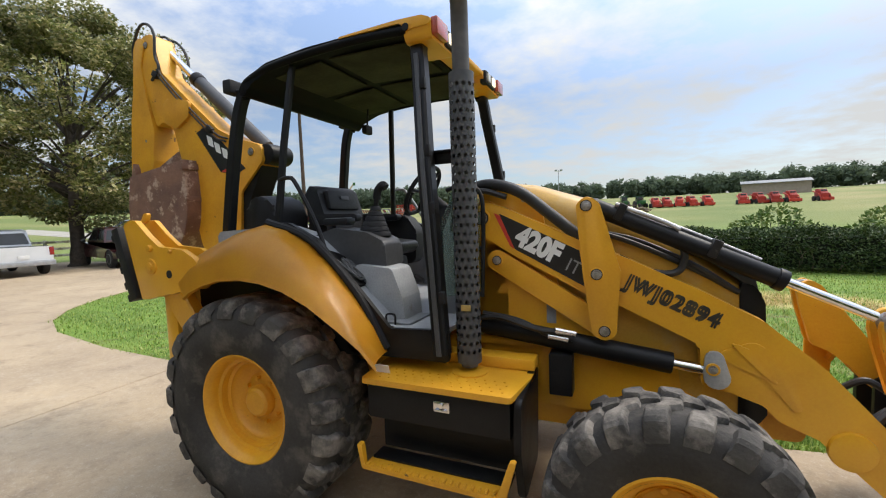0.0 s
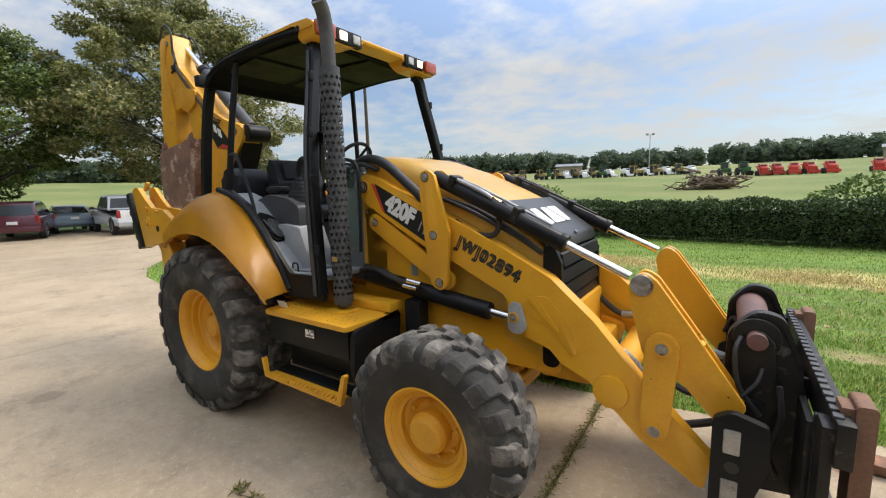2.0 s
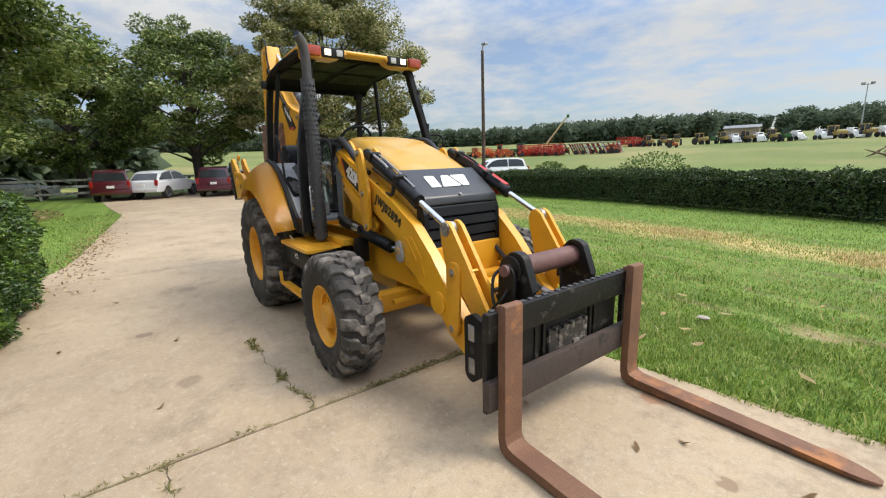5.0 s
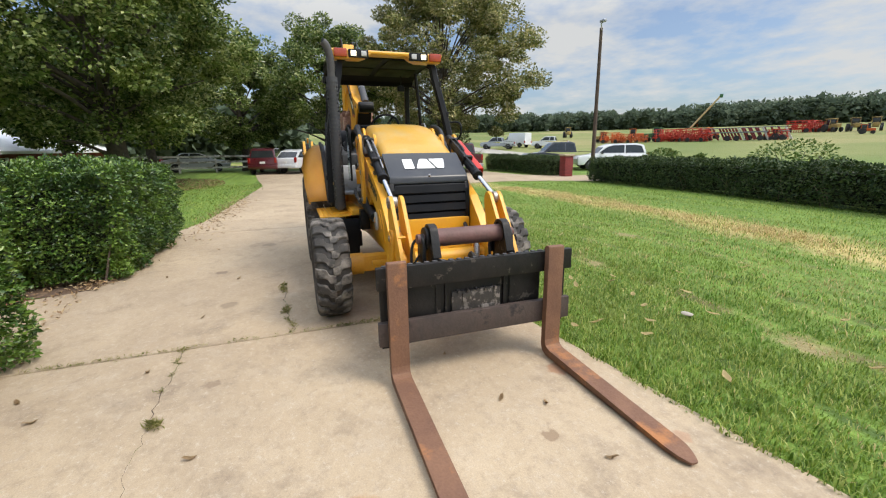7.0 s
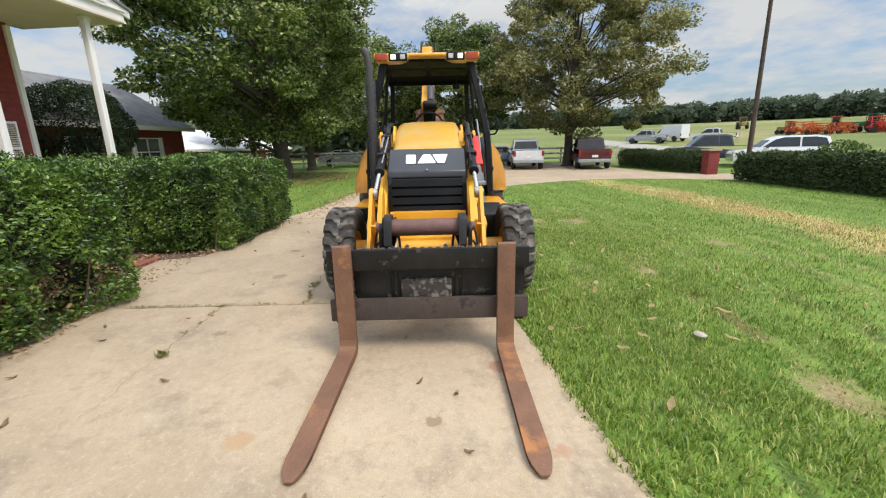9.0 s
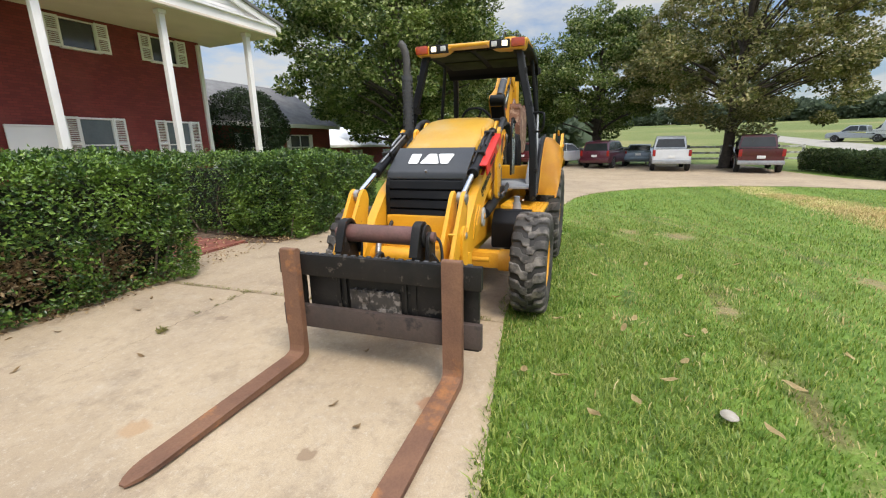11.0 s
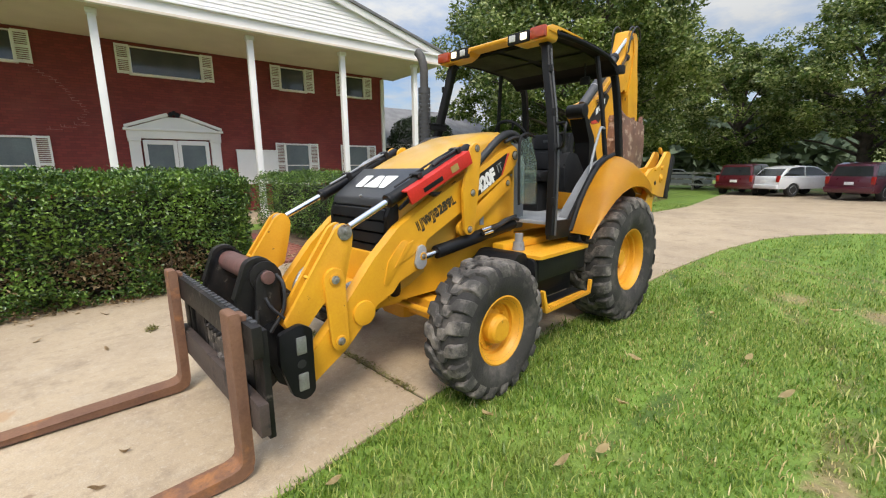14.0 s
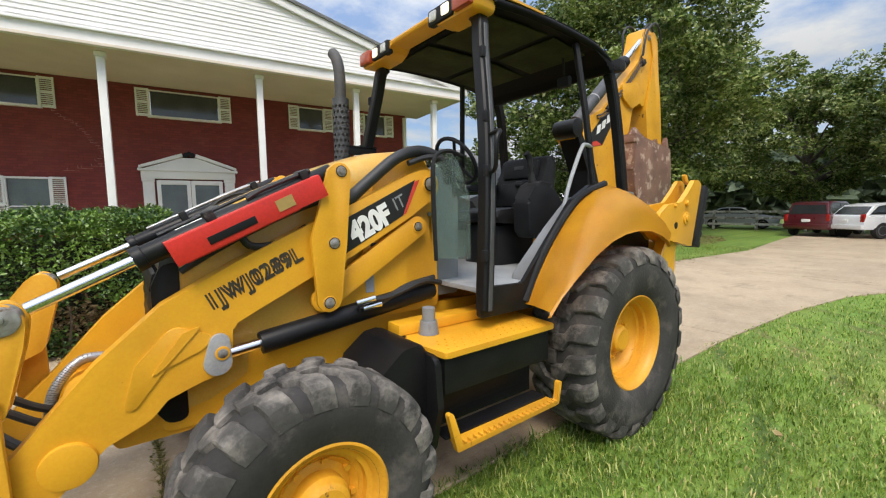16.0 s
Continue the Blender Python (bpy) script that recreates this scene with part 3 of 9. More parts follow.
    for bx, by, br in BARE:
        ds = n.new("ShaderNodeVectorMath"); ds.operation = "DISTANCE"; l.new(wv.outputs[0], ds.inputs[0]); ds.inputs[1].default_value = (bx + 0.3, by + 0.3, -0.02)
        mr = n.new("ShaderNodeMapRange"); mr.inputs["From Min"].default_value, mr.inputs["From Max"].default_value, mr.inputs["To Max"].default_value = br * 1.2, br * 0.3, 0.75
        l.new(ds.outputs["Value"], mr.inputs["Value"])
        col = mix(mr.outputs[0], col, (0.30, 0.21, 0.115))
    # swath of cut hay along the island
    wob = calc("MULTIPLY", calc("SUBTRACT", noise(0.45), 0.5), 2.2)
    bow = calc("MULTIPLY", calc("MULTIPLY", calc("ADD", sep.outputs[0], 3.5), calc("ADD", sep.outputs[0], 3.5)), 0.010)
    d = calc("ABSOLUTE", calc("ADD", calc("SUBTRACT", sep.outputs[1], 7.35), calc("ADD", wob, bow)))
    band = ramp(d, 0.30, (1, 1, 1), 0.95, (0, 0, 0))
    band = mix(1.0, band, ramp(noise(5, 8), 0.30, (0, 0, 0), 0.46, (1, 1, 1)), "MULTIPLY")
    col = mix(calc("MULTIPLY", band, 0.8), col, (0.60, 0.46, 0.19))
    # fields beyond
    dist = calc("SQRT", calc("ADD", calc("MULTIPLY", sep.outputs[0], sep.outputs[0]), calc("MULTIPLY", sep.outputs[1], sep.outputs[1])))
    far = ramp(calc("DIVIDE", dist, 100), 0.25, (0, 0, 0), 0.5, (1, 1, 1))
    col = mix(far, col, ramp(noise(0.05, 4), 0.4, (0.125, 0.165, 0.034), 0.65, (0.20, 0.215, 0.062)))
    col = mix(calc("MULTIPLY", far, ramp(noise(0.035, 6), 0.52, (0, 0, 0), 0.66, (0.7, 0.7, 0.7))), col, (0.30, 0.255, 0.105))
    l.new(col, b.inputs["Base Color"])
    b.inputs["Roughness"].default_value = 0.9
    bp = n.new("ShaderNodeBump"); bp.inputs["Strength"].default_value = 0.7; bp.inputs["Distance"].default_value = 0.04
    l.new(noise(30, 6), bp.inputs["Height"]); l.new(bp.outputs[0], b.inputs["Normal"])
    return m


LAWN = ground_material()
SHED = mat("tan_shed_metal", (0.36, 0.285, 0.225), (0.30, 0.235, 0.185), scale=1.5, rough=0.6, bump=0.05)
GRAVEL = mat("pale_road", (0.37, 0.345, 0.295), (0.30, 0.28, 0.235), scale=1, rough=0.95, bump=0.4, bscale=40)

CAR_PAINTS = {
    "white": mat("white_car_paint", (0.75, 0.76, 0.77), (0.70, 0.71, 0.72), rough=0.3, bump=0.0, coat=0.8, fine=0.05),
    "maroon": mat("maroon_car_paint", (0.09, 0.010, 0.015), (0.075, 0.008, 0.012), rough=0.3, bump=0.0, coat=0.8, fine=0.05),
    "plum": mat("plum_car_paint", (0.10, 0.016, 0.03), (0.085, 0.013, 0.025), rough=0.3, bump=0.0, coat=0.8, fine=0.05),
    "blue": mat("grey_blue_car_paint", (0.16, 0.22, 0.27), (0.13, 0.18, 0.22), rough=0.3, bump=0.0, coat=0.8, fine=0.05),
    "dark": mat("dark_car_paint", (0.035, 0.04, 0.05), (0.03, 0.033, 0.04), rough=0.3, bump=0.0, coat=0.8, fine=0.05),
    "silver": mat("silver_car_paint", (0.42, 0.44, 0.46), (0.38, 0.4, 0.42), rough=0.3, metal=0.4, bump=0.0, coat=0.8, fine=0.05),
}
FARM_RED = mat("farm_red", (0.48, 0.035, 0.016), (0.4, 0.03, 0.015), rough=0.5, vary=0.25)
FARM_MAROON = mat("farm_maroon", (0.30, 0.040, 0.040), (0.15, 0.026, 0.032), rough=0.55, vary=0.3)
FARM_WHITE = mat("farm_white", (0.62, 0.60, 0.56), (0.5, 0.48, 0.45), rough=0.55)
FARM_ORANGE = mat("farm_orange", (0.58, 0.12, 0.02), (0.5, 0.09, 0.015), rough=0.5, vary=0.25)
FARM_YELLOW = mat("farm_yellow", (0.36, 0.25, 0.08), (0.30, 0.2, 0.06), rough=0.5, vary=0.35)
FARM_GREEN = mat("farm_green", (0.03, 0.12, 0.03), (0.025, 0.1, 0.025), rough=0.5, vary=0.25)

# ---- mesh helpers ----
def thing(name, label, category, at=(0, 0, 0), turn=0.0, group=""):
    ob = new(name)
    ob.empty_display_size = 0.2
    ob.matrix_world = pose(*at, 0, 0, turn)
    return tagged(ob, label, category, group)


def finish(me, angle=38):
    me.shade_smooth()
    me.set_sharp_from_angle(angle=radians(angle))


def part(name, bm, material, parent=None, label="", angle=38):
    """Links a bmesh as one mesh object under its thing; its coordinates are the thing's own."""
    me = bpy.data.meshes.new(name)
    bmesh.ops.recalc_face_normals(bm, faces=bm.faces)
    bm.to_mesh(me)
    bm.free()
    finish(me, angle)
    me.materials.append(material)
    ob = new(name, me)
    ob.parent = parent
    return tagged(ob, label)


def structure(name, bm, material, label, category, angle=38):
    ob = part(name, bm, material, None, label, angle)
    return tagged(ob, category=category, kind="structure")


def bevel(bm, edges, w, seg=2):
    if w > 0:
        bmesh.ops.bevel(bm, geom=list(edges), offset=w, segments=seg, profile=0.6, affect="EDGES", clamp_overlap=True)


def box(bm, c, s, bev=0.006, m=None, seg=2):
    """Bevelled box of centre c and size s; m: a pose applied before the centre."""
    t = bmesh.new()
    bmesh.ops.create_cube(t, size=1.0, matrix=Matrix.Diagonal((*s, 1)))
    bevel(t, t.edges, min(bev, min(s) * 0.4), seg)
    t.transform(Matrix.Translation(c) @ (m or Matrix()))
    join(bm, t)
    return bm


def join(bm, other):
    me = bpy.data.meshes.new("tmp")
    other.to_mesh(me)
    other.free()
    bm.from_mesh(me)
    bpy.data.meshes.remove(me)
    return bm


def B():
    return bmesh.new()


def fillet(pts, r=0.03, n=4):
    """Rounds the corners of a 2D outline. A point may carry its own radius as a third number."""
    out = []
    k = len(pts)
    for i in range(k):
        p = Vector(pts[i][:2]); a = Vector(pts[i - 1][:2]) - p; b = Vector(pts[(i + 1) % k][:2]) - p
        rr = pts[i][2] if len(pts[i]) > 2 else r
        if rr <= 0 or a.length < 1e-6 or b.length < 1e-6:
            out.append(p); continue
        half = a.angle(b) / 2
        if half > radians(86):
            out.append(p); continue
        d = min(rr / max(math.tan(half), 0.05), a.length * 0.48, b.length * 0.48)
        p0, p1 = p + a.normalized() * d, p + b.normalized() * d
        for j in range(n + 1):
            t = j / n
            out.append(p0 * (1 - t) ** 2 + p * 2 * t * (1 - t) + p1 * t * t)
    return out


def prism(bm, pts, y0, y1, bev=0.005, axis="y"):
    """A plate: the outline (x, z) drawn from y0 to y1. axis 'x': outline (y, z) from x0 to x1; 'z': outline (x, y)."""
    t = bmesh.new()
    def at(p, w):
        return (p[0], w, p[1]) if axis == "y" else (w, p[0], p[1]) if axis == "x" else (p[0], p[1], w)
    va = [t.verts.new(at(p, y0)) for p in pts]
    vb = [t.verts.new(at(p, y1)) for p in pts]
    t.faces.new(va)
    t.faces.new(vb[::-1])
    k = len(pts)
    for i in range(k):
        t.faces.new((va[i], vb[i], vb[(i + 1) % k], va[(i + 1) % k]))
    if bev:
        rim = [e for e in t.edges if len(e.link_faces) == 2 and any(len(f.verts) == k and k > 4 or f in (t.faces[:2]) for f in e.link_faces)]
        bevel(t, rim, bev, 2)
    return join(bm, t)


def capsule(p0, r0, p1, r1, n=8):
    """Outline of a link: two round ends and straight sides, as 2D points."""
    p0, p1 = Vector(p0), Vector(p1)
    a = math.atan2(p1.y - p0.y, p1.x - p0.x)
    pts = [p1 + Vector((math.cos(a - math.pi / 2 + math.pi * i / n), math.sin(a - math.pi / 2 + math.pi * i / n))) * r1 for i in range(n + 1)]
    pts += [p0 + Vector((math.cos(a + math.pi / 2 + math.pi * i / n), math.sin(a + math.pi / 2 + math.pi * i / n))) * r0 for i in range(n + 1)]
    return pts


def rod(bm, p0, p1, r, seg=20, r2=None, bev=0.0):
    p0, p1 = Vector(p0), Vector(p1)
    t = bmesh.new()
    bmesh.ops.create_cone(t, cap_ends=True, segments=seg, radius1=r, radius2=r if r2 is None else r2, depth=(p1 - p0).length)
    if bev:
        bevel(t, [e for e in t.edges if any(len(f.verts) > 4 for f in e.link_faces)], bev, 2)
    q = (p1 - p0).to_track_quat("Z", "Y").to_matrix().to_4x4()
    t.transform(Matrix.Translation((p0 + p1) / 2) @ q)
    return join(bm, t)


def curve_points(pts, n=6):
    """Catmull-Rom through the points."""
    P = [Vector(p) for p in pts]
    P = [P[0] * 2 - P[1]] + P + [P[-1] * 2 - P[-2]]
    out = []
    for i in range(1, len(P) - 2):
        for j in range(n):
            t = j / n
            out.append(0.5 * (2 * P[i] + (P[i + 1] - P[i - 1]) * t + (2 * P[i - 1] - 5 * P[i] + 4 * P[i + 1] - P[i + 2]) * t * t + (3 * P[i] - P[i - 1] - 3 * P[i + 1] + P[i + 2]) * t ** 3))
    out.append(P[-2])
    return out


def tube(bm, pts, r, seg=10, n=6, smooth=True, closed=False):
    """A round bar or hose swept along points. r may be a list, one for each swept point's share of the way."""
    C = curve_points(pts, n) if smooth else [Vector(p) for p in pts]
    rings = []
    up = Vector((0, 0, 1))
    k = len(C)
    for i, c in enumerate(C):
        d = (C[min(i + 1, k - 1)] - C[max(i - 1, 0)]).normalized()
        if abs(d.dot(up)) > 0.97:
            up = Vector((1, 0, 0)) if abs(d.x) < 0.9 else Vector((0, 1, 0))
        s = d.cross(up).normalized()
        u = s.cross(d).normalized()
        up = u
        rr = r if isinstance(r, (int, float)) else r[min(int(i / max(k - 1, 1) * (len(r) - 1) + 0.5), len(r) - 1)]
        rings.append([bm.verts.new(c + (s * math.cos(a) + u * math.sin(a)) * rr) for a in (2 * math.pi * j / seg for j in range(seg))])
    for a, b in zip(rings, rings[1:]):
        for j in range(seg):
            bm.faces.new((a[j], a[(j + 1) % seg], b[(j + 1) % seg], b[j]))
    bm.faces.new(rings[0][::-1])
    bm.faces.new(rings[-1])
    return bm


def lathe(bm, prof, seg=48, c=(0, 0, 0), closed=False, caps=True):
    """Turns (radius, y) points about the y axis through c."""
    rings = []
    for r, y in prof:
        rings.append([bm.verts.new((c[0] + r * math.cos(a), c[1] + y, c[2] + r * math.sin(a))) for a in (2 * math.pi * j / seg for j in range(seg))])
    pairs = list(zip(rings, rings[1:])) + ([(rings[-1], rings[0])] if closed else [])
    for a, b in pairs:
        for j in range(seg):
            bm.faces.new((a[j], a[(j + 1) % seg], b[(j + 1) % seg], b[j]))
    if not closed and caps:
        if prof[0][0] > 1e-4: bm.faces.new(rings[0])
        if prof[-1][0] > 1e-4: bm.faces.new(rings[-1][::-1])
    return bm


def plain_mesh(name, verts, faces, material, parent=None):
    """Mesh from numpy verts (n,3) and faces (m,3 or 4)."""
    me = bpy.data.meshes.new(name)
    verts = np.asarray(verts, np.float32); faces = np.asarray(faces, np.int32)
    k = faces.shape[1]
    me.vertices.add(len(verts)); me.vertices.foreach_set("co", verts.ravel())
    me.loops.add(faces.size); me.loops.foreach_set("vertex_index", faces.ravel())
    me.polygons.add(len(faces)); me.polygons.foreach_set("loop_start", np.arange(0, faces.size, k, dtype=np.int32))
    me.update(calc_edges=True)
    me.materials.append(material)
    ob = new(name, me)
    ob.parent = parent
    return ob


def leaves_mesh(name, pos, size, material, parent=None, rng=None, up=0.5, slim=0.45, out=None):
    """Leaves as folded four-point blades at positions pos, turned at random, tips drooping; up: how much they lie flat; out: outward ways that faces lean to."""
    rng = rng or np.random.default_rng(1)
    n = len(pos)
    d = rng.normal(size=(n, 3)); d[:, 2] *= 0.6
    if out is not None: d += out * 0.9
    d /= np.linalg.norm(d, axis=1)[:, None]
    nrm = rng.normal(size=(n, 3)); nrm[:, 2] += up * 3
    if out is not None: nrm += out * 1.4
    s = np.cross(d, nrm); s /= np.linalg.norm(s, axis=1)[:, None] + 1e-9
    f = np.cross(s, d)
    L = (size * rng.uniform(0.65, 1.25, n))[:, None]
    a = pos
    b = pos + d * L * 0.5 + s * L * slim * 0.5 + f * L * 0.08
    c = pos + d * L - f * L * 0.12
    e = pos + d * L * 0.5 - s * L * slim * 0.5 + f * L * 0.08
    v = np.stack([a, b, c, e], 1).reshape(-1, 3)
    i = np.arange(n)[:, None] * 4
    faces = np.concatenate([i + np.array([[0, 1, 2]]), i + np.array([[0, 2, 3]])], 1).reshape(-1, 3)
    return plain_mesh(name, v, faces, material, parent)


def text_bm(body, size, depth=0.0015, fat=0.0, stretch=1.0, shear=0.0, gap=1.0):
    """Letters of the built-in font as a bmesh in the x-y plane, centred."""
    cu = bpy.data.curves.new("letters", "FONT")
    cu.body, cu.size, cu.extrude, cu.align_x, cu.align_y, cu.shear, cu.offset = body, size, depth, "CENTER", "CENTER", shear, fat
    cu.space_character = gap
    ob = new("letters", cu)
    bpy.context.view_layer.update()
    me = bpy.data.meshes.new_from_object(ob.evaluated_get(bpy.context.evaluated_depsgraph_get()))
    bpy.data.objects.remove(ob)
    bm = bmesh.new()
    bm.from_mesh(me)
    bpy.data.meshes.remove(me)
    bm.transform(Matrix.Diagonal((stretch, 1, 1, 1)))
    return bm


def bold(bm, dx, dy):
    """Thickens strokes by laying shifted copies on one another."""
    me = bpy.data.meshes.new("tmp"); bm.to_mesh(me)
    for k, (a, b) in enumerate(((dx, 0), (0, dy), (dx, dy))):
        t = bmesh.new(); t.from_mesh(me)
        t.transform(Matrix.Translation((a, b, 0.00012 * (k + 1)))); join(bm, t)
    bpy.data.meshes.remove(me)
    return bm


def on_side(bm, x, y, z, tilt, right_side):
    """Lays a flat x-y drawing on a side plate of the machine: tilt is the angle of its line, seen from outside."""
    m = pose(x, y, z, 90, 0, 0 if right_side else 180) @ pose(0, 0, 0, 0, 0, tilt)
    bm.transform(m)
    return bm

# ---- ground, driveway, road ----
def land(x, y):
    """Height of the land: level round the drive, rising gently to the far fields."""
    d = math.hypot(x, y)
    k = max(0.0, d - 30)
    return -0.02 + min(k, 220) * 0.049 * (1 - math.exp(-k / 30))


bm = B()
radii = [0, 3, 6, 10, 15, 20, 26, 32, 40, 50, 62, 78, 98, 125, 160, 210, 280, 380, 520, 800, 1500]
SEG = 72
rings = [[bm.verts.new((0, 0, land(0, 0)))]]
for r in radii[1:]:
    rings.append([bm.verts.new((r * math.cos(2 * math.pi * j / SEG), r * math.sin(2 * math.pi * j / SEG), land(r * math.cos(2 * math.pi * j / SEG), r * math.sin(2 * math.pi * j / SEG)))) for j in range(SEG)])
for j in range(SEG):
    bm.faces.new((rings[0][0], rings[1][j], rings[1][(j + 1) % SEG]))
for a, b in zip(rings[1:], rings[2:]):
    for j in range(SEG):
        bm.faces.new((a[j], b[j], b[(j + 1) % SEG], a[(j + 1) % SEG]))
structure("ground", bm, LAWN, "green mown lawn running out into pale fields", "ground", 80)

DRIVE = [(13, 1.75), (8, 1.35), (5.42, 1.13), (4.4, 0.98), (3.45, 0.85), (2.4, 0.72), (0, 0.66), (-2.8, 0.67), (-5, 0.80), (-6.9, 1.1), (-8.2, 1.6), (-9.2, 2.3), (-10.1, 3.3), (-10.9, 4.6), (-11.6, 6.4), (-11.7, 8.4), (-11.0, 10.4), (-9.9, 12.2), (-9.3, 15), (-9.3, 24), (-13.4, 24), (-13.4, 13.2), (-15.5, 11.6), (-19, 11.2), (-27.5, 11.0), (-28, -3.8), (-19, -3.0), (-14.4, -2.5), (-9.7, -2.85), (-6.3, -3.1), (-4.6, -3.25), (-3.1, -3.65), (-2.6, -3.6), (0.4, -3.6), (0.6, -4.2), (2.2, -4.2), (2.3, -3.55), (4.2, -3.7), (13, -4.0)]
JOINTS_X = [-40, -25, -19.8, -14.2, -8.6, -3.0, 2.61, 8.2, 40]


def slab(x0, x1, y0, y1, gap=0.009):
    t = bmesh.new()
    t.faces.new([t.verts.new((x, y, -0.1)) for x, y in DRIVE])
    bmesh.ops.triangulate(t, faces=t.faces)
    for co, no in (((x0 + gap, 0, 0), (-1, 0, 0)), ((x1 - gap, 0, 0), (1, 0, 0)), ((0, y0 + gap, 0), (0, -1, 0)), ((0, y1 - gap, 0), (0, 1, 0))):
        bmesh.ops.bisect_plane(t, geom=t.verts[:] + t.edges[:] + t.faces[:], plane_co=co, plane_no=no, clear_outer=True)
    if not t.faces:
        t.free(); return None
    bmesh.ops.dissolve_limit(t, angle_limit=0.01, verts=t.verts, edges=t.edges)
    ret = bmesh.ops.extrude_face_region(t, geom=t.faces[:])
    for v in ret["geom"]:
        if isinstance(v, bmesh.types.BMVert): v.co.z = 0.0
    bmesh.ops.recalc_face_normals(t, faces=t.faces)
    bevel(t, [e for e in t.edges if all(abs(v.co.z) < 1e-5 for v in e.verts) and any(abs(f.normal.z) < 0.5 for f in e.link_faces)], 0.006, 1)
    return t


bm = B()
bm.faces.new([bm.verts.new((x, y, -0.012)) for x, y in DRIVE])
bmesh.ops.triangulate(bm, faces=bm.faces)
driveway = structure("driveway", bm, SOIL, "pale tan concrete driveway with weedy joints and stains", "driveway")
for x0, x1 in zip(JOINTS_X, JOINTS_X[1:]):
    ys = [-30, 40]
    for y0, y1 in zip(ys, ys[1:]):
        t = slab(x0, x1, y0, y1)
        if t:
            part("slab", t, CONCRETE, driveway)

# red paver walk between the hedges
bm = B()
box(bm, (1.35, -6.6, -0.035), (1.7, 4.8, 0.07), 0)
brick_walk = structure("brick_walk", bm, MORTAR, "red clay paver walk leading to the house", "walkway")

# bare earth beds under the hedges
for x0, x1, deep in ((-3.0, 0.49, 5.4), (2.22, 9.6, 1.75)):
    bm = B()
    edge = [(x0 + (x1 - x0) * i / 30, -3.56 - (0.12 if x0 > 0 else 0.0) - 0.10 * noise.noise((x0 + (x1 - x0) * i / 30, 0.3, 0.7)) - 0.012 * max(x0 + (x1 - x0) * i / 30 - 2.2, 0) * 2) for i in range(31)]
    lo, hi = [bm.verts.new((x, y - deep, -0.013)) for x, y in edge], [bm.verts.new((x, y, -0.013)) for x, y in edge]
    for i in range(30): bm.faces.new((lo[i], lo[i + 1], hi[i + 1], hi[i]))
    structure("planting_bed", bm, BED, "bare reddish earth bed under the hedge", "planting bed", 80)

# gravel road beyond the hedge
bm = B()
for a, b in zip(range(-80, 80, 8), range(-72, 88, 8)):
    bm.faces.new([bm.verts.new((x, y, land(x, y) + 0.03)) for x, y in ((a, 24 - a * 0.02), (b, 24 - b * 0.02), (b, 29 - b * 0.02), (a, 29 - a * 0.02))])
bmesh.ops.remove_doubles(bm, verts=bm.verts, dist=0.01)
structure("road", bm, GRAVEL, "pale country road past the field", "road", 80)

# ---- the brick house with a columned portico ----
HANG = -5.8  # turn of the front, degrees
HM = pose(-0.69, -10.47, 0, 0, 0, HANG)  # local x along the front, y towards the drive; column line at y = 0
WALL_Y, EAVE_Z = -2.72, 5.32
X_R, X_L = -5.97, 22.0  # ends of the house in local x


def house_thing():
    h = thing("house", "two-storey red brick house with white columned portico", "house")
    h.matrix_world = HM
    return h


house = house_thing()
# wall with its openings left free: strips of masonry between window rows
W_UP = (4.52, 5.28); W_LO = (1.75, 2.55)
WINS_UP = [(-4.61, 0.86, 1), (-2.11, 0.88, 1), (1.835, 1.87, 1), (5.74, 0.88, 1), (8.24, 0.86, 1), (12.2, 1.87, 1), (16.1, 0.88, 1)]
WINS_LO = [(-4.69, 0.89, 1), (-2.11, 0.91, 1), (5.69, 0.91, 1), (8.24, 0.91, 1), (12.2, 0.91, 1), (16.1, 0.91, 1)]
DOOR_X, DOOR_W, DOOR_H = 1.83, 1.86, 2.58


def wall_with_openings(x0, x1, z0, z1, y, thick, holes):
    """One sheet of masonry, its openings cut through it (x0, x1, z0, z1 each)."""
    bm = B()
    xs = sorted({x0, x1, *(h[0] for h in holes), *(h[1] for h in holes)})
    zs = sorted({z0, z1, *(h[2] for h in holes), *(h[3] for h in holes)})
    grid = {}
    def at(x, z):
        if (x, z) not in grid: grid[x, z] = bm.verts.new((x, y, z))
        return grid[x, z]
    for a, b in zip(xs, xs[1:]):
        for c, d in zip(zs, zs[1:]):
            mx, mz = (a + b) / 2, (c + d) / 2
            if not any(h[0] < mx < h[1] and h[2] < mz < h[3] for h in holes):
                bm.faces.new((at(a, c), at(b, c), at(b, d), at(a, d)))
    ret = bmesh.ops.extrude_face_region(bm, geom=bm.faces[:])
    for v in ret["geom"]:
        if isinstance(v, bmesh.types.BMVert): v.co.y -= thick
    return bm


holes = [(x - w / 2, x + w / 2, *W_UP) for x, w, _ in WINS_UP] + [(x - w / 2, x + w / 2, 1.05, W_LO[1]) for x, w, _ in WINS_LO] + [(DOOR_X - DOOR_W / 2, DOOR_X + DOOR_W / 2, 0.12, DOOR_H)]
bm = wall_with_openings(X_R, X_L, 0, EAVE_Z + 0.2, WALL_Y - 0.02, 0.25, holes)
wall_front = part("wall", bm, BRICKWORK, house, "dark red painted brick")
for c, size in (((X_R + 0.12, WALL_Y - 6.2), (0.25, 11.7)), (((X_R + X_L) / 2, WALL_Y - 12.2), (X_L - X_R, 0.25)), ((X_L - 0.1, WALL_Y - 6.2), (0.25, 11.7))):
    part("wall", box(B(), (*c, (EAVE_Z + 0.2) / 2), (*size, EAVE_Z + 0.2), 0), BRICKWORK, house)
bm = B()
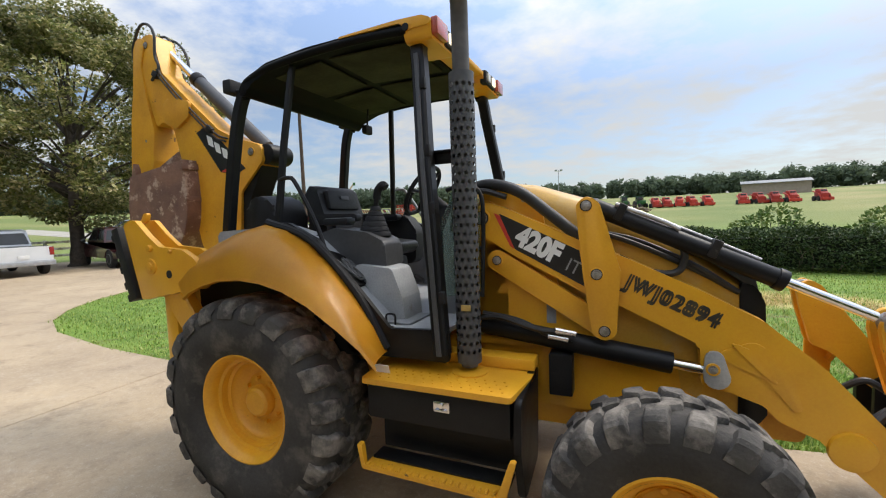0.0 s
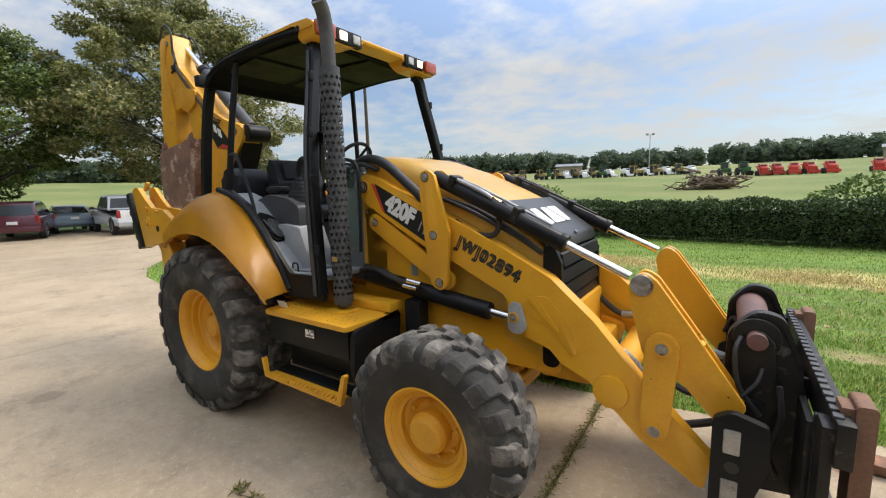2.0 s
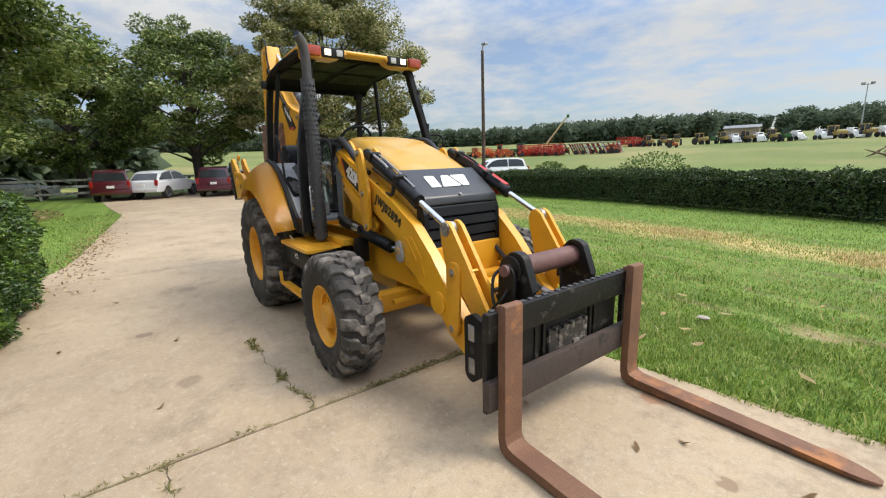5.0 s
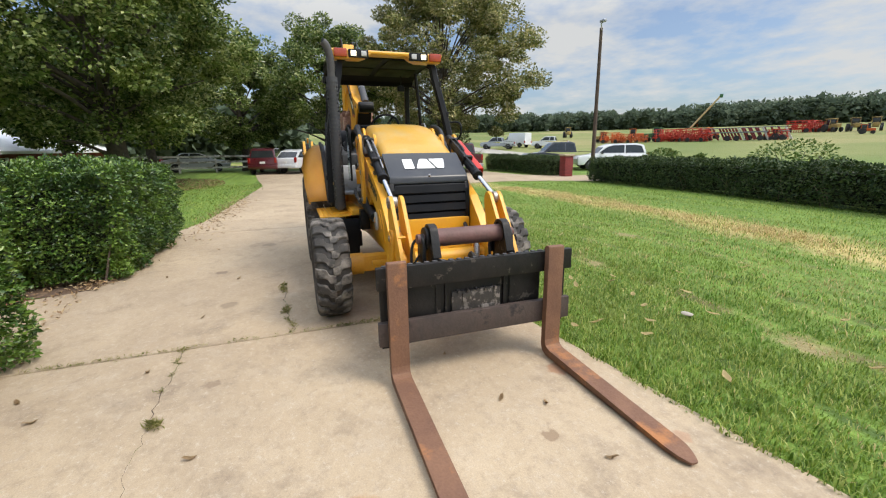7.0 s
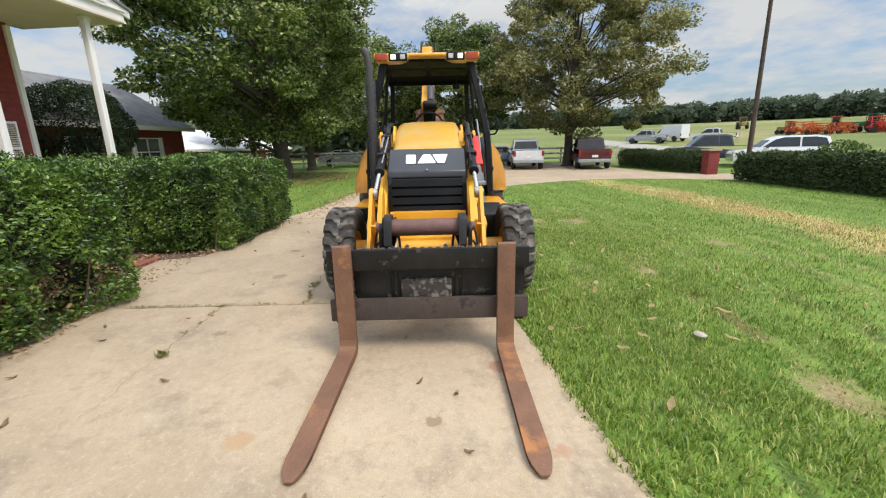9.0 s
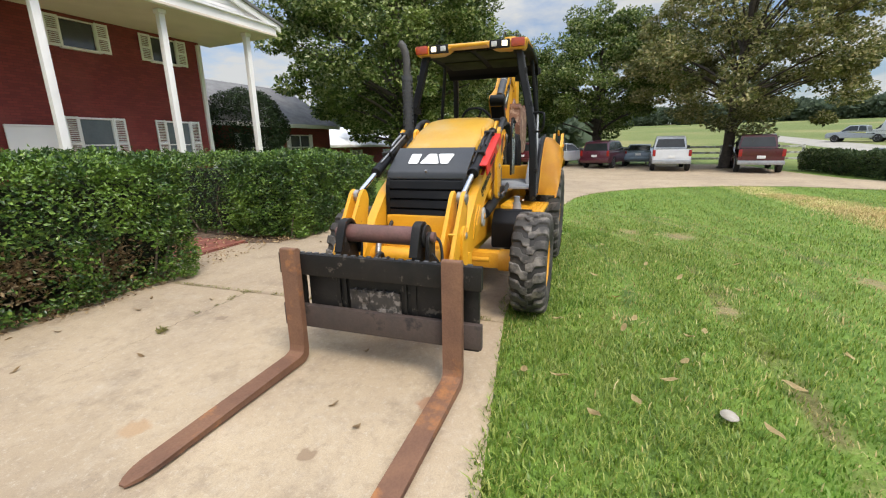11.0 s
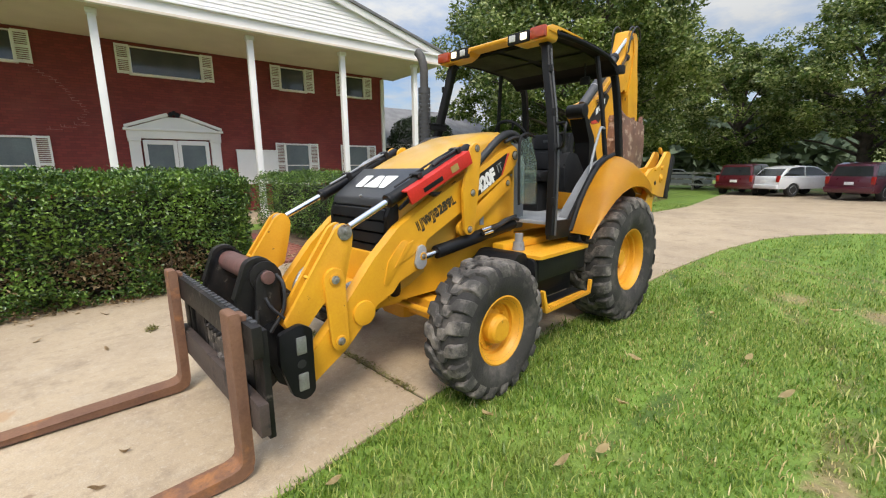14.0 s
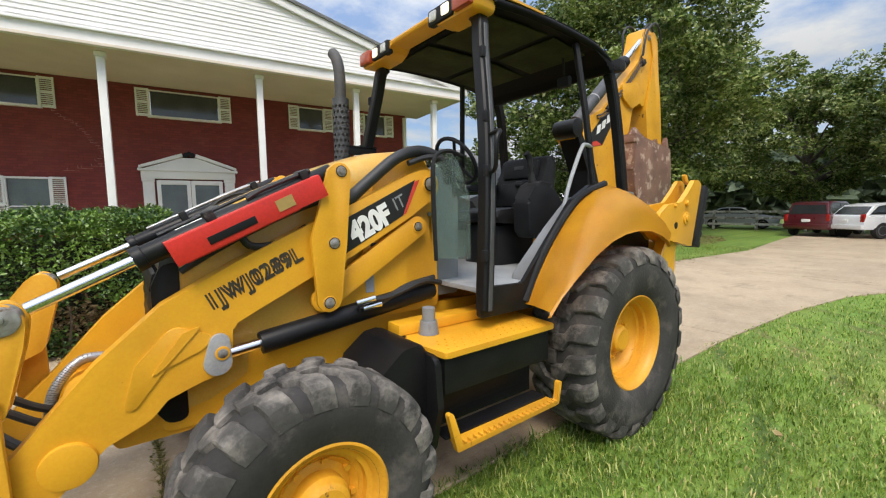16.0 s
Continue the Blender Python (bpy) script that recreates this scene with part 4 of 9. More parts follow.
box(bm, (X_R + 0.06, WALL_Y + 0.02, EAVE_Z / 2), (0.14, 0.12, EAVE_Z), 0.01)
part("corner_board", bm, WHITE, house)
# floor of the porch
bm = B()
box(bm, ((X_R + X_L) / 2, -1.3, 0.04), (X_L - X_R + 0.3, 3.1, 0.2), 0.02)
part("porch_floor", bm, CONCRETE, house)
# soffit and frieze
bm = B()
box(bm, ((X_R + X_L) / 2 - 0.15, -1.25, EAVE_Z + 0.12), (X_L - X_R + 1.1, 3.5, 0.06), 0)
part("soffit", bm, SOFFIT, house)
bm = B()
box(bm, ((X_R + X_L) / 2 - 0.15, 0.42, EAVE_Z + 0.24), (X_L - X_R + 1.1, 0.08, 0.32), 0.01)
box(bm, ((X_R + X_L) / 2 - 0.15, 0.48, EAVE_Z + 0.42), (X_L - X_R + 1.1, 0.12, 0.05), 0.01)
part("frieze", bm, WHITE, house)
# gable face of lapped white boards, its rake board and the roof
GX0, GX1 = X_R - 0.80, 22.8
APEX = (GX0 + GX1) / 2
SLOPE = 0.26
gable_top = lambda x: EAVE_Z + 0.42 + SLOPE * (min(x, 2 * APEX - x) - GX0)
siding = part("gable_wall", prism(B(), [(GX0 + 0.6, EAVE_Z + 0.4), (GX1 - 0.6, EAVE_Z + 0.4), (APEX, gable_top(APEX) - 0.1)], 0.33, 0.36, 0), WHITE, house, "white lapped siding")
z = EAVE_Z + 0.42
while z < gable_top(APEX) - 0.25:
    xa = GX0 + (z + 0.07 - EAVE_Z - 0.42) / SLOPE
    if 2 * APEX - 2 * xa > 0.4:
        part("board", prism(B(), [(0.362, z), (0.388, z), (0.370, z + 0.125), (0.362, z + 0.125)], max(xa, GX0 + 0.3), min(2 * APEX - xa, 14), 0, "x"), WHITE, siding)
    z += 0.115
bm = B()
for s in (1, -1):
    pts = [(GX0 - 0.1, gable_top(GX0) - 0.16), (APEX, gable_top(APEX) - 0.1), (APEX, gable_top(APEX) + 0.12), (GX0 - 0.1, gable_top(GX0) + 0.06)]
    if s < 0: pts = [(2 * APEX - x, zz) for x, zz in pts]
    prism(bm, pts, 0.42, 0.50, 0.01)
part("rake_board", bm, WHITE, house)
bm = B()
for s in (1, -1):
    pts = [(GX0 - 0.2, gable_top(GX0) + 0.03), (APEX, gable_top(APEX) + 0.10), (APEX, gable_top(APEX) + 0.20), (GX0 - 0.2, gable_top(GX0) + 0.12)]
    if s < 0: pts = [(2 * APEX - x, zz) for x, zz in pts]
    prism(bm, pts, -15.2, 0.56, 0.01)
part("roof", bm, SHINGLE, house, "grey shingle roof")
# columns
for cx in (-5.74, -2.84, 0.03, 3.56, 6.9, 10.4, 14):
    bm = B()
    box(bm, (cx, 0, 2.72), (0.17, 0.17, 5.2), 0.012)
    box(bm, (cx, 0, 0.24), (0.24, 0.24, 0.2), 0.015)
    box(bm, (cx, 0, EAVE_Z + 0.02), (0.23, 0.23, 0.12), 0.015)
    part("column", bm, WHITE, house)


def window(x, w, z0, z1, double_hung):
    bm = B()
    y = WALL_Y + 0.0
    f = 0.055 if double_hung else 0.032
    for zz in (z0, z1):
        box(bm, (x, y, zz), (w + 0.05, 0.08, f), 0.006)
    for xx in (x - w / 2, x + w / 2):
        box(bm, (xx, y, (z0 + z1) / 2), (f, 0.08, z1 - z0), 0.006)
    if double_hung:
        box(bm, (x, y - 0.02, (z0 + z1) / 2 - 0.05), (w, 0.05, 0.04), 0.004)
    win = part("window", bm, WHITE, house)
    bm = B(); box(bm, (x, y - 0.05, (z0 + z1) / 2), (w - 0.05, 0.02, z1 - z0 - 0.05), 0)
    part("pane", bm, SKY_PANE if double_hung else WINDOW, win)
    bm = B(); box(bm, (x, y + 0.05, z0 - 0.04), (w + 0.14, 0.14, 0.05), 0.008)
    part("sill", bm, WHITE, win)
    # shutters with their slats
    for s in (-1, 1):
        cx = x + s * (w / 2 + 0.185)
        bm = B()
        for dx in (-0.15, 0.15):
            box(bm, (cx + dx, y + 0.035, (z0 + z1) / 2), (0.05, 0.05, z1 - z0 + 0.08), 0.005)
        for zz in (z0, (z0 + z1) / 2, z1):
            box(bm, (cx, y + 0.035, zz), (0.28, 0.045, 0.07), 0.005)
        k = int((z1 - z0) / 0.055)
        for i in range(k):
            box(bm, (cx, y + 0.03, z0 + 0.04 + i * (z1 - z0 - 0.06) / k), (0.26, 0.035, 0.014), 0, pose(0, 0, 0, 35, 0, 0))
        part("shutter", bm, WHITE, win, "white louvred shutter")


for x, w, _ in WINS_UP:
    window(x, w, *W_UP, False)
for x, w, _ in WINS_LO:
    window(x, w, 1.08, W_LO[1], True)


def front_door():
    y = WALL_Y + 0.04
    bm = B()
    for s in (-1, 1):
        box(bm, (DOOR_X + s * 1.12, y, 1.36), (0.30, 0.12, 2.5), 0.015)
        box(bm, (DOOR_X + s * 1.12, y + 0.03, 0.22), (0.34, 0.14, 0.2), 0.01)
        box(bm, (DOOR_X + s * 1.12, y + 0.03, 2.56), (0.34, 0.14, 0.1), 0.01)
    box(bm, (DOOR_X, y, 2.72), (2.6, 0.14, 0.24), 0.015)
    box(bm, (DOOR_X, y + 0.03, 2.87), (2.74, 0.22, 0.07), 0.012)
    d = part("door_surround", bm, WHITE, house, "white pediment doorway")
    bm = prism(B(), [(DOOR_X - 1.25, 2.90), (DOOR_X + 1.25, 2.90), (DOOR_X + 0.22, 3.27), (DOOR_X - 0.22, 3.27)], y - 0.04, y + 0.06, 0.006)
    for s in (-1, 1):
        prism(bm, [(DOOR_X + s * 1.34, 2.90), (DOOR_X + s * 1.34, 2.99), (DOOR_X + s * 0.20, 3.40), (DOOR_X + s * 0.16, 3.30)][::s], y - 0.02, y + 0.13, 0.006)
    part("pediment", bm, WHITE, d)
    bm = B()
    for s in (-1, 1):
        rod(bm, (DOOR_X + s * 0.09, y + 0.04, 3.36), (DOOR_X + s * 0.09, y + 0.10, 3.36), 0.07, 14)
    rod(bm, (DOOR_X, y + 0.03, 3.42), (DOOR_X, y + 0.10, 3.42), 0.06, 12)
    part("finial", bm, BLACK, d)
    for s in (-1, 1):
        cx = DOOR_X + s * 0.46
        bm = B()
        for dx in (-0.40, 0.40):
            box(bm, (cx + dx, y - 0.03, 1.35), (0.11, 0.06, 2.4), 0.006)
        for zz, h in ((0.28, 0.26), (2.49, 0.14)):
            box(bm, (cx, y - 0.03, zz), (0.8, 0.058, h), 0.006)
        door = part("door", bm, WHITE, house)
        bm = B(); box(bm, (cx, y - 0.05, 1.42), (0.72, 0.02, 2.05), 0)
        part("pane", bm, SKY_PANE, door)
        bm = B(); rod(bm, (cx - s * 0.36, y, 1.15), (cx - s * 0.36, y + 0.06, 1.15), 0.025, 10); box(bm, (cx - s * 0.32, y + 0.05, 1.15), (0.11, 0.02, 0.02), 0.004)
        part("handle", bm, STEEL, door)


front_door()
# white panel leaning by the door
bm = B()
box(bm, (-0.62, WALL_Y + 0.10, 1.70), (1.40, 0.06, 1.20), 0.01)
box(bm, (-0.62, WALL_Y + 0.14, 2.29), (1.44, 0.05, 0.05), 0.008)
part("panel", bm, WHITE, house, "plain white panel")
# pale branching repair line in the brick
MORTAR_PALE = mat("pale_mortar", (0.42, 0.22, 0.19), (0.30, 0.12, 0.11), scale=9, rough=0.9)
CRACK = [(5.0, 4.40), (4.75, 4.2), (4.5, 4.05), (4.32, 3.85), (4.22, 3.62), (4.05, 3.48), (3.98, 3.3), (4.15, 3.1), (4.02, 2.95), (4.55, 2.82), (4.95, 2.76)]
bm = B()
for (xa, za), (xb, zb) in zip(CRACK, CRACK[1:]):
    L = math.hypot(xb - xa, zb - za)
    for i in range(max(1, int(L / 0.07))):
        k = i / max(1, int(L / 0.07))
        zq = round((za + (zb - za) * k) / 0.075) * 0.075
        box(bm, (xa + (xb - xa) * k, WALL_Y - 0.008, zq), (0.11, 0.008, 0.010), 0)
        if i % 3 == 0:
            box(bm, (xa + (xb - xa) * k + 0.05, WALL_Y - 0.008, zq + 0.037), (0.010, 0.008, 0.07), 0)
tagged(part("mortar_patch", bm, MORTAR_PALE, house, "pale repaired mortar crack"), kind="stuff")

# one-storey wing and the outbuildings behind it
def low_building(name, label, at, turn, L, W, H, rise, wins, wall_mat=None, roof_mat=None):
    h = thing(name, label, "building", at, turn)
    bm = B(); box(bm, (0, 0, H / 2), (L, W, H), 0)
    w = part("wall", bm, wall_mat or BRICKWORK, h)
    bm = B()
    prism(bm, [(-W / 2 - 0.5, H - 0.02), (0, H + rise), (W / 2 + 0.5, H - 0.02), (W / 2 + 0.5, H + 0.10), (0, H + rise + 0.16), (-W / 2 - 0.5, H + 0.10)], -L / 2 - 0.4, L / 2 + 0.4, 0.01, "x")
    part("roof", bm, roof_mat or SHINGLE, h)
    bm = B(); box(bm, (0, W / 2 + 0.5, H + 0.02), (L + 0.8, 0.05, 0.2), 0.005)
    part("fascia", bm, WHITE, h)
    for x, z, ww, hh in wins:
        bm = B()
        for zz in (z - hh / 2, z + hh / 2, z): box(bm, (x, W / 2 + 0.02, zz), (ww + 0.08, 0.06, 0.06), 0.005)
        for xx in (x - ww / 2, x, x + ww / 2): box(bm, (xx, W / 2 + 0.02, z), (0.06, 0.06, hh), 0.005)
        for xx in (x - ww / 2 - 0.16, x + ww / 2 + 0.16): box(bm, (xx, W / 2 + 0.015, z), (0.22, 0.05, hh + 0.1), 0.005)
        win = part("window", bm, WHITE, h)
        bm = B(); box(bm, (x, W / 2 + 0.006, z), (ww, 0.02, hh), 0)
        part("pane", bm, WINDOW, win)
    return h


low_building("brick_wing", "single-storey red brick wing with grey shingle roof", (-13.16, -17.74, 0), HANG, 8.3, 7, 2.7, 2.3, [(1.75, 1.6, 1.5, 1.3), (-1.55, 1.6, 1.5, 1.3)])
low_building("brick_outbuilding", "low red brick building with pale metal roof", (-33, -22, -1.2), HANG, 18, 9, 2.8, 1.7, [(5.2, 2.0, 1.2, 0.9), (0, 2.0, 1.2, 0.9), (-4.5, 2.0, 1.2, 0.9)], None, METAL_ROOF)

# ---- the backhoe loader: x forward, y to its left, origin on the ground under the rear axle ----
loader = thing("backhoe_loader", "yellow and black backhoe loader with open canopy, parked on the concrete", "backhoe loader")


def wheel(cx, cy, cz, s, R, W, rim_r, lugs, lug_h, lug_w, hub_out, hub_r, dish):
    """Tyre with angled lugs, deep-dish rim, hub. s: +1 on the left side, -1 on the right."""
    w = new("wheel"); w.parent = loader; w.matrix_basis = pose(cx, cy, cz)
    tagged(w, "yellow wheel with worn black lug tyre")
    h = W / 2
    Rc = R - lug_h
    prof = [(rim_r - 0.01, -h * 0.74), (rim_r + 0.03, -h * 0.86), (rim_r + 0.09, -h * 0.98), (rim_r + (Rc - rim_r) * 0.55, -h), (Rc - 0.05, -h * 0.95), (Rc - 0.012, -h * 0.82), (Rc, -h * 0.4), (Rc + 0.004, 0)]
    prof = prof + [(r, -y) for r, y in prof[-2::-1]]
    tyre = part("tyre", lathe(B(), prof, 64, caps=False), RUBBER, w, "", 60)
    bm = B()
    n = lugs
    for side in (-1, 1):
        for k in range(n):
            th0 = 2 * math.pi * (k + (0.5 if side > 0 else 0)) / n
            rows = []
            # the lug's centre line runs from near the crown, back and out over the shoulder
            for u, yy, rr, hh in ((0.0, -0.06, Rc, 0.9), (0.0, 0.12, Rc, 1.0), (0.05, 0.28, Rc, 1.0), (0.42, 0.42, Rc, 1.0), (0.50, 0.58, Rc, 1.0), (0.52, 0.74, Rc - 0.003, 1.0), (0.56, 0.86, Rc - 0.010, 0.95), (0.58, 0.94, Rc - 0.022, 0.80), (0.60, 0.985, Rc - 0.040, 0.45), (0.62, 1.0, Rc - 0.066, 0.02)):
                th = th0 + u * 0.80 * (2 * math.pi / n)
                half = lug_w / 2 / R * (0.92 + 0.15 * u)
                y = side * yy * h
                ro = rr + lug_h * hh
                ri = rr - 0.012
                def pt(t, r):
                    return (r * math.cos(t), y + (side * 0.006 if u > 0.78 else 0), r * math.sin(t))
                rows.append([bm.verts.new(pt(th + half * k, r)) for k, r in ((-1.2, ri), (-0.98, ro - lug_h * 0.28 * hh), (-0.80, ro - lug_h * 0.04 * hh), (0, ro), (0.80, ro - lug_h * 0.04 * hh), (0.98, ro - lug_h * 0.28 * hh), (1.2, ri))])
            for a, b in zip(rows, rows[1:]):
                for j in range(6):
                    bm.faces.new((a[j], a[j + 1], b[j + 1], b[j]))
            bm.faces.new(rows[0]); bm.faces.new(rows[-1][::-1])
    bmesh.ops.rotate(bm, verts=bm.verts, cent=(0, 0, 0), matrix=Matrix())
    part("tread", bm, TREAD, tyre, "", 24)
    # rim: y outwards is s
    q = h * 0.80
    prof = [(rim_r - 0.015, -q), (rim_r - 0.015, q - 0.035), (rim_r + 0.026, q - 0.014), (rim_r + 0.027, q + 0.004), (rim_r + 0.012, q + 0.009), (rim_r - 0.012, q - 0.012), (rim_r - 0.022, q - 0.040), (rim_r - 0.026, q * 0.66), (rim_r - 0.044, q * 0.62), (rim_r - 0.046, q * 0.40), (rim_r - 0.066, q * 0.36), (rim_r - 0.068, dish + 0.025), (rim_r - 0.092, dish), (hub_r + 0.06, dish - 0.015), (hub_r + 0.03, dish), (hub_r, dish + 0.01), (0.02, dish + 0.012)]
    rim = part("rim", lathe(B(), [(r, s * y) for r, y in prof], 56, caps=False), YELLOW_WORN, w, "", 40)
    bm = lathe(B(), [(hub_r, s * (dish - 0.02)), (hub_r, s * (hub_out - 0.04)), (hub_r - 0.012, s * (hub_out - 0.012)), (hub_r - 0.03, s * hub_out), (0.02, s * (hub_out + 0.002))], 32)
    hub = part("hub", bm, YELLOW_WORN, w, "", 20)
    nb = 8
    for i in range(nb):
        a = 2 * math.pi * i / nb + 0.2
        rb = hub_r + 0.035
        bm = rod(B(), (rb * math.cos(a), s * (dish - 0.01), rb * math.sin(a)), (rb * math.cos(a), s * (dish + 0.025), rb * math.sin(a)), 0.013, 6)
        part("bolt", bm, YELLOW_WORN, rim)
    return w


for s in (-1, 1):
    wheel(-0.01, s * 0.852, 0.63, s, 0.655, 0.47, 0.306, 21, 0.030, 0.112, 0.10, 0.10, 0.03)
    wheel(2.19, s * 0.945, 0.483, s, 0.49, 0.33, 0.226, 20, 0.024, 0.086, 0.135, 0.105, 0.03)

# chassis, axles, gearbox
bm = B()
for s in (-1, 1):
    prism(bm, fillet([(-0.9, 0.55), (0.3, 0.5), (1.4, 0.62), (2.62, 0.62), (2.66, 0.98), (1.5, 0.98), (-0.9, 0.95)], 0.04), s * 0.36 - 0.02, s * 0.36 + 0.02)
box(bm, (2.62, 0, 0.80), (0.08, 0.70, 0.36), 0.02)
box(bm, (0.9, 0, 0.62), (2.2, 0.60, 0.30), 0.03)
part("chassis", bm, YELLOW, loader)
bm = B()
box(bm, (2.2, 0, 0.49), (0.16, 1.3, 0.17), 0.04)
box(bm, (2.2, 0, 0.49), (0.26, 0.34, 0.28), 0.06)
for s in (-1, 1):
    rod(bm, (2.2, s * 0.62, 0.485), (2.2, s * 0.86, 0.485), 0.11, 20)
rod(bm, (2.36, -0.55, 0.52), (2.36, 0.55, 0.52), 0.025, 12)
part("front_axle", bm, YELLOW_WORN, loader)
bm = B()
rod(bm, (0, -0.75, 0.635), (0, 0.75, 0.635), 0.13, 20)
box(bm, (0, 0, 0.63), (0.5, 0.5, 0.42), 0.08)
part("rear_axle", bm, YELLOW_WORN, loader)
# loader tower on each side of the bonnet, with its side panel
for s in (-1, 1):
    bm = prism(B(), fillet([(1.20, 0.96), (1.22, 1.74, 0.08), (1.32, 1.86, 0.08), (1.46, 1.86, 0.06), (1.62, 1.70), (1.72, 1.2), (1.98, 1.0), (2.02, 0.96)], 0.04), s * 0.40, s * 0.425, 0.004)
    part("loader_tower", bm, YELLOW, loader)
    bm = B()
    box(bm, (1.33, s * 0.41, 1.27), (0.20, 0.03, 0.56), 0.01)
    rod(bm, (1.297, s * 0.36, 1.69), (1.297, s * 0.44, 1.69), 0.10, 24, bev=0.005)
    part("pivot_boss", bm, YELLOW, loader)
    bm = B(); box(bm, (1.66, s * 0.428, 1.19), (0.05, 0.004, 0.17), 0)
    part("reflector", bm, LIGHT_GREY, loader, "grey reflector strip")

# small vent label on the left tower, bolts along the towers
bm = B(); box(bm, (1.60, 0.428, 1.335), (0.10, 0.005, 0.075), 0.002)
lab = part("vent_label", bm, DECAL_BLACK, loader, "black vent label with a white bar")
bm = B(); box(bm, (1.60, 0.432, 1.345), (0.08, 0.003, 0.016), 0.001)
part("bar", bm, DECAL_WHITE, lab)
for s in (-1, 1):
    for x, z in ((1.26, 1.02), (1.48, 1.02), (1.70, 1.02), (1.26, 1.52), (1.52, 1.78)):
        part("bolt", rod(B(), (x, s * 0.42, z), (x, s * 0.434, z), 0.012, 6), PIN_STEEL, loader)
    # hose pair lying along the arm under the tilt cylinder
    for k in (0, 1):
        part("hose", tube(B(), [(1.90, s * (0.40 + 0.02 * k), 1.60), (2.10, s * (0.40 + 0.02 * k), 1.545 - 0.02 * k), (2.35, s * 0.40, 1.42 - 0.02 * k), (2.52, s * 0.395, 1.30)], 0.013, 8), HOSE, loader)

# bonnet
def bonnet():
    bm = B()
    rows = []
    for x, zt, w, sh, zb in ((1.22, 1.86, 0.375, 0.075, 1.30), (1.30, 1.90, 0.385, 0.075, 1.25), (1.55, 1.865, 0.39, 0.075, 1.05), (1.85, 1.765, 0.39, 0.075, 1.0), (2.10, 1.655, 0.39, 0.07, 0.97), (2.265, 1.578, 0.385, 0.06, 0.95), (2.285, 1.54, 0.385, 0.05, 0.80), (2.44, 1.42, 0.384, 0.04, 0.72), (2.535, 1.35, 0.384, 0.03, 0.70)):
        half = [(0, zt + 0.012), (w * 0.45, zt + 0.010), (w * 0.78, zt + 0.0), (w * 0.90, zt - 0.020), (w * 0.98, zt - sh), (w, zt - sh - 0.05), (w, zb)]
        pts = [(-y, z) for y, z in half[:0:-1]] + half
        rows.append([bm.verts.new((x, y, z)) for y, z in pts])
    for a, b in zip(rows, rows[1:]):
        for j in range(len(a) - 1):
            bm.faces.new((a[j], a[j + 1], b[j + 1], b[j]))
    bm.faces.new(rows[0]); bm.faces.new(rows[-1][::-1])
    return bm


part("bonnet", bonnet(), YELLOW_DUST_SHEEN, loader, "sloping yellow engine bonnet, paled by dust and painted sky sheen", 50)
# black nose panel with the maker's mark as plain shapes
nose = part("nose_panel", prism(B(), fillet([(2.27, 1.592, 0.01), (2.585, 1.372, 0.04), (2.60, 1.30, 0.02), (2.55, 1.30), (2.54, 1.345), (2.27, 1.54)], 0.01), -0.387, 0.387, 0.012), NOSE, loader, "black nose panel with white mark")
NM = pose(2.43, 0, 1.4845, 0, math.degrees(math.atan2(0.22, 0.315)), 0)
for pts in ([(0.075, -0.215), (-0.075, -0.215), (-0.075, -0.115), (0.075, -0.115)], [(0.075, -0.10), (-0.075, -0.04), (-0.075, 0.035), (0.075, 0.095)], [(-0.075, 0.055), (-0.075, 0.215), (0.075, 0.18), (0.075, 0.11)]):
    bm = prism(B(), fillet(pts, 0.015), 0.0, 0.003, 0, "z")
    bm.transform(NM)
    part("mark", bm, DECAL_WHITE, nose)
bm = rod(B(), (2.575, 0, 1.372), (2.585, 0, 1.388), 0.012, 12)
part("latch", bm, STEEL, nose)
# grille housing with louvres
bm = B()
for s in (-1, 1):
    prism(bm, fillet([(2.525, 0.66), (2.525, 1.35), (2.59, 1.33), (2.625, 1.25), (2.64, 0.72), (2.60, 0.66)], 0.03), s * 0.372 - 0.02, s * 0.372 + 0.02, 0.008)
box(bm, (2.50, 0, 1.0), (0.10, 0.72, 0.66), 0.01)
box(bm, (2.61, 0, 0.675), (0.08, 0.74, 0.05), 0.01)
grille = part("grille", bm, BLACK, loader, "black louvred radiator grille")
for i in range(7):
    z = 1.27 - i * 0.088
    part("louvre", prism(B(), [(2.605 - i * -0.002, z + 0.03), (2.618 + i * 0.002, z + 0.022), (2.632 + i * 0.002, z - 0.045), (2.62 + i * 0.002, z - 0.05), (2.59, z - 0.03)], -0.352, 0.352, 0.004), BLACK, grille)

# ---- loader arms and linkage ----
PIVOT, TOP, MID, LOW, CYL, TIP, BELL, BOTTOM = (1.297, 1.69), (1.853, 1.734), (1.90, 1.392), (1.935, 1.107), (2.40, 0.93), (3.038, 1.208), (3.13, 0.922), (3.112, 0.52)
ARM = [(1.22, 1.70, 0.08), (1.30, 1.785, 0.08), (1.42, 1.745), (1.85, 1.545), (2.02, 1.475), (2.32, 1.335), (2.60, 1.185, 0.06), (2.82, 0.99, 0.1), (3.05, 0.725), (3.34, 0.43), (3.315, 0.27), (3.05, 0.435), (2.80, 0.675), (2.66, 0.735, 0.06), (2.60, 0.80, 0.05), (2.47, 0.845), (2.36, 0.86, 0.03), (2.35, 1.06, 0.03), (2.0, 1.23), (1.85, 1.28), (1.44, 1.50), (1.28, 1.60, 0.06)]


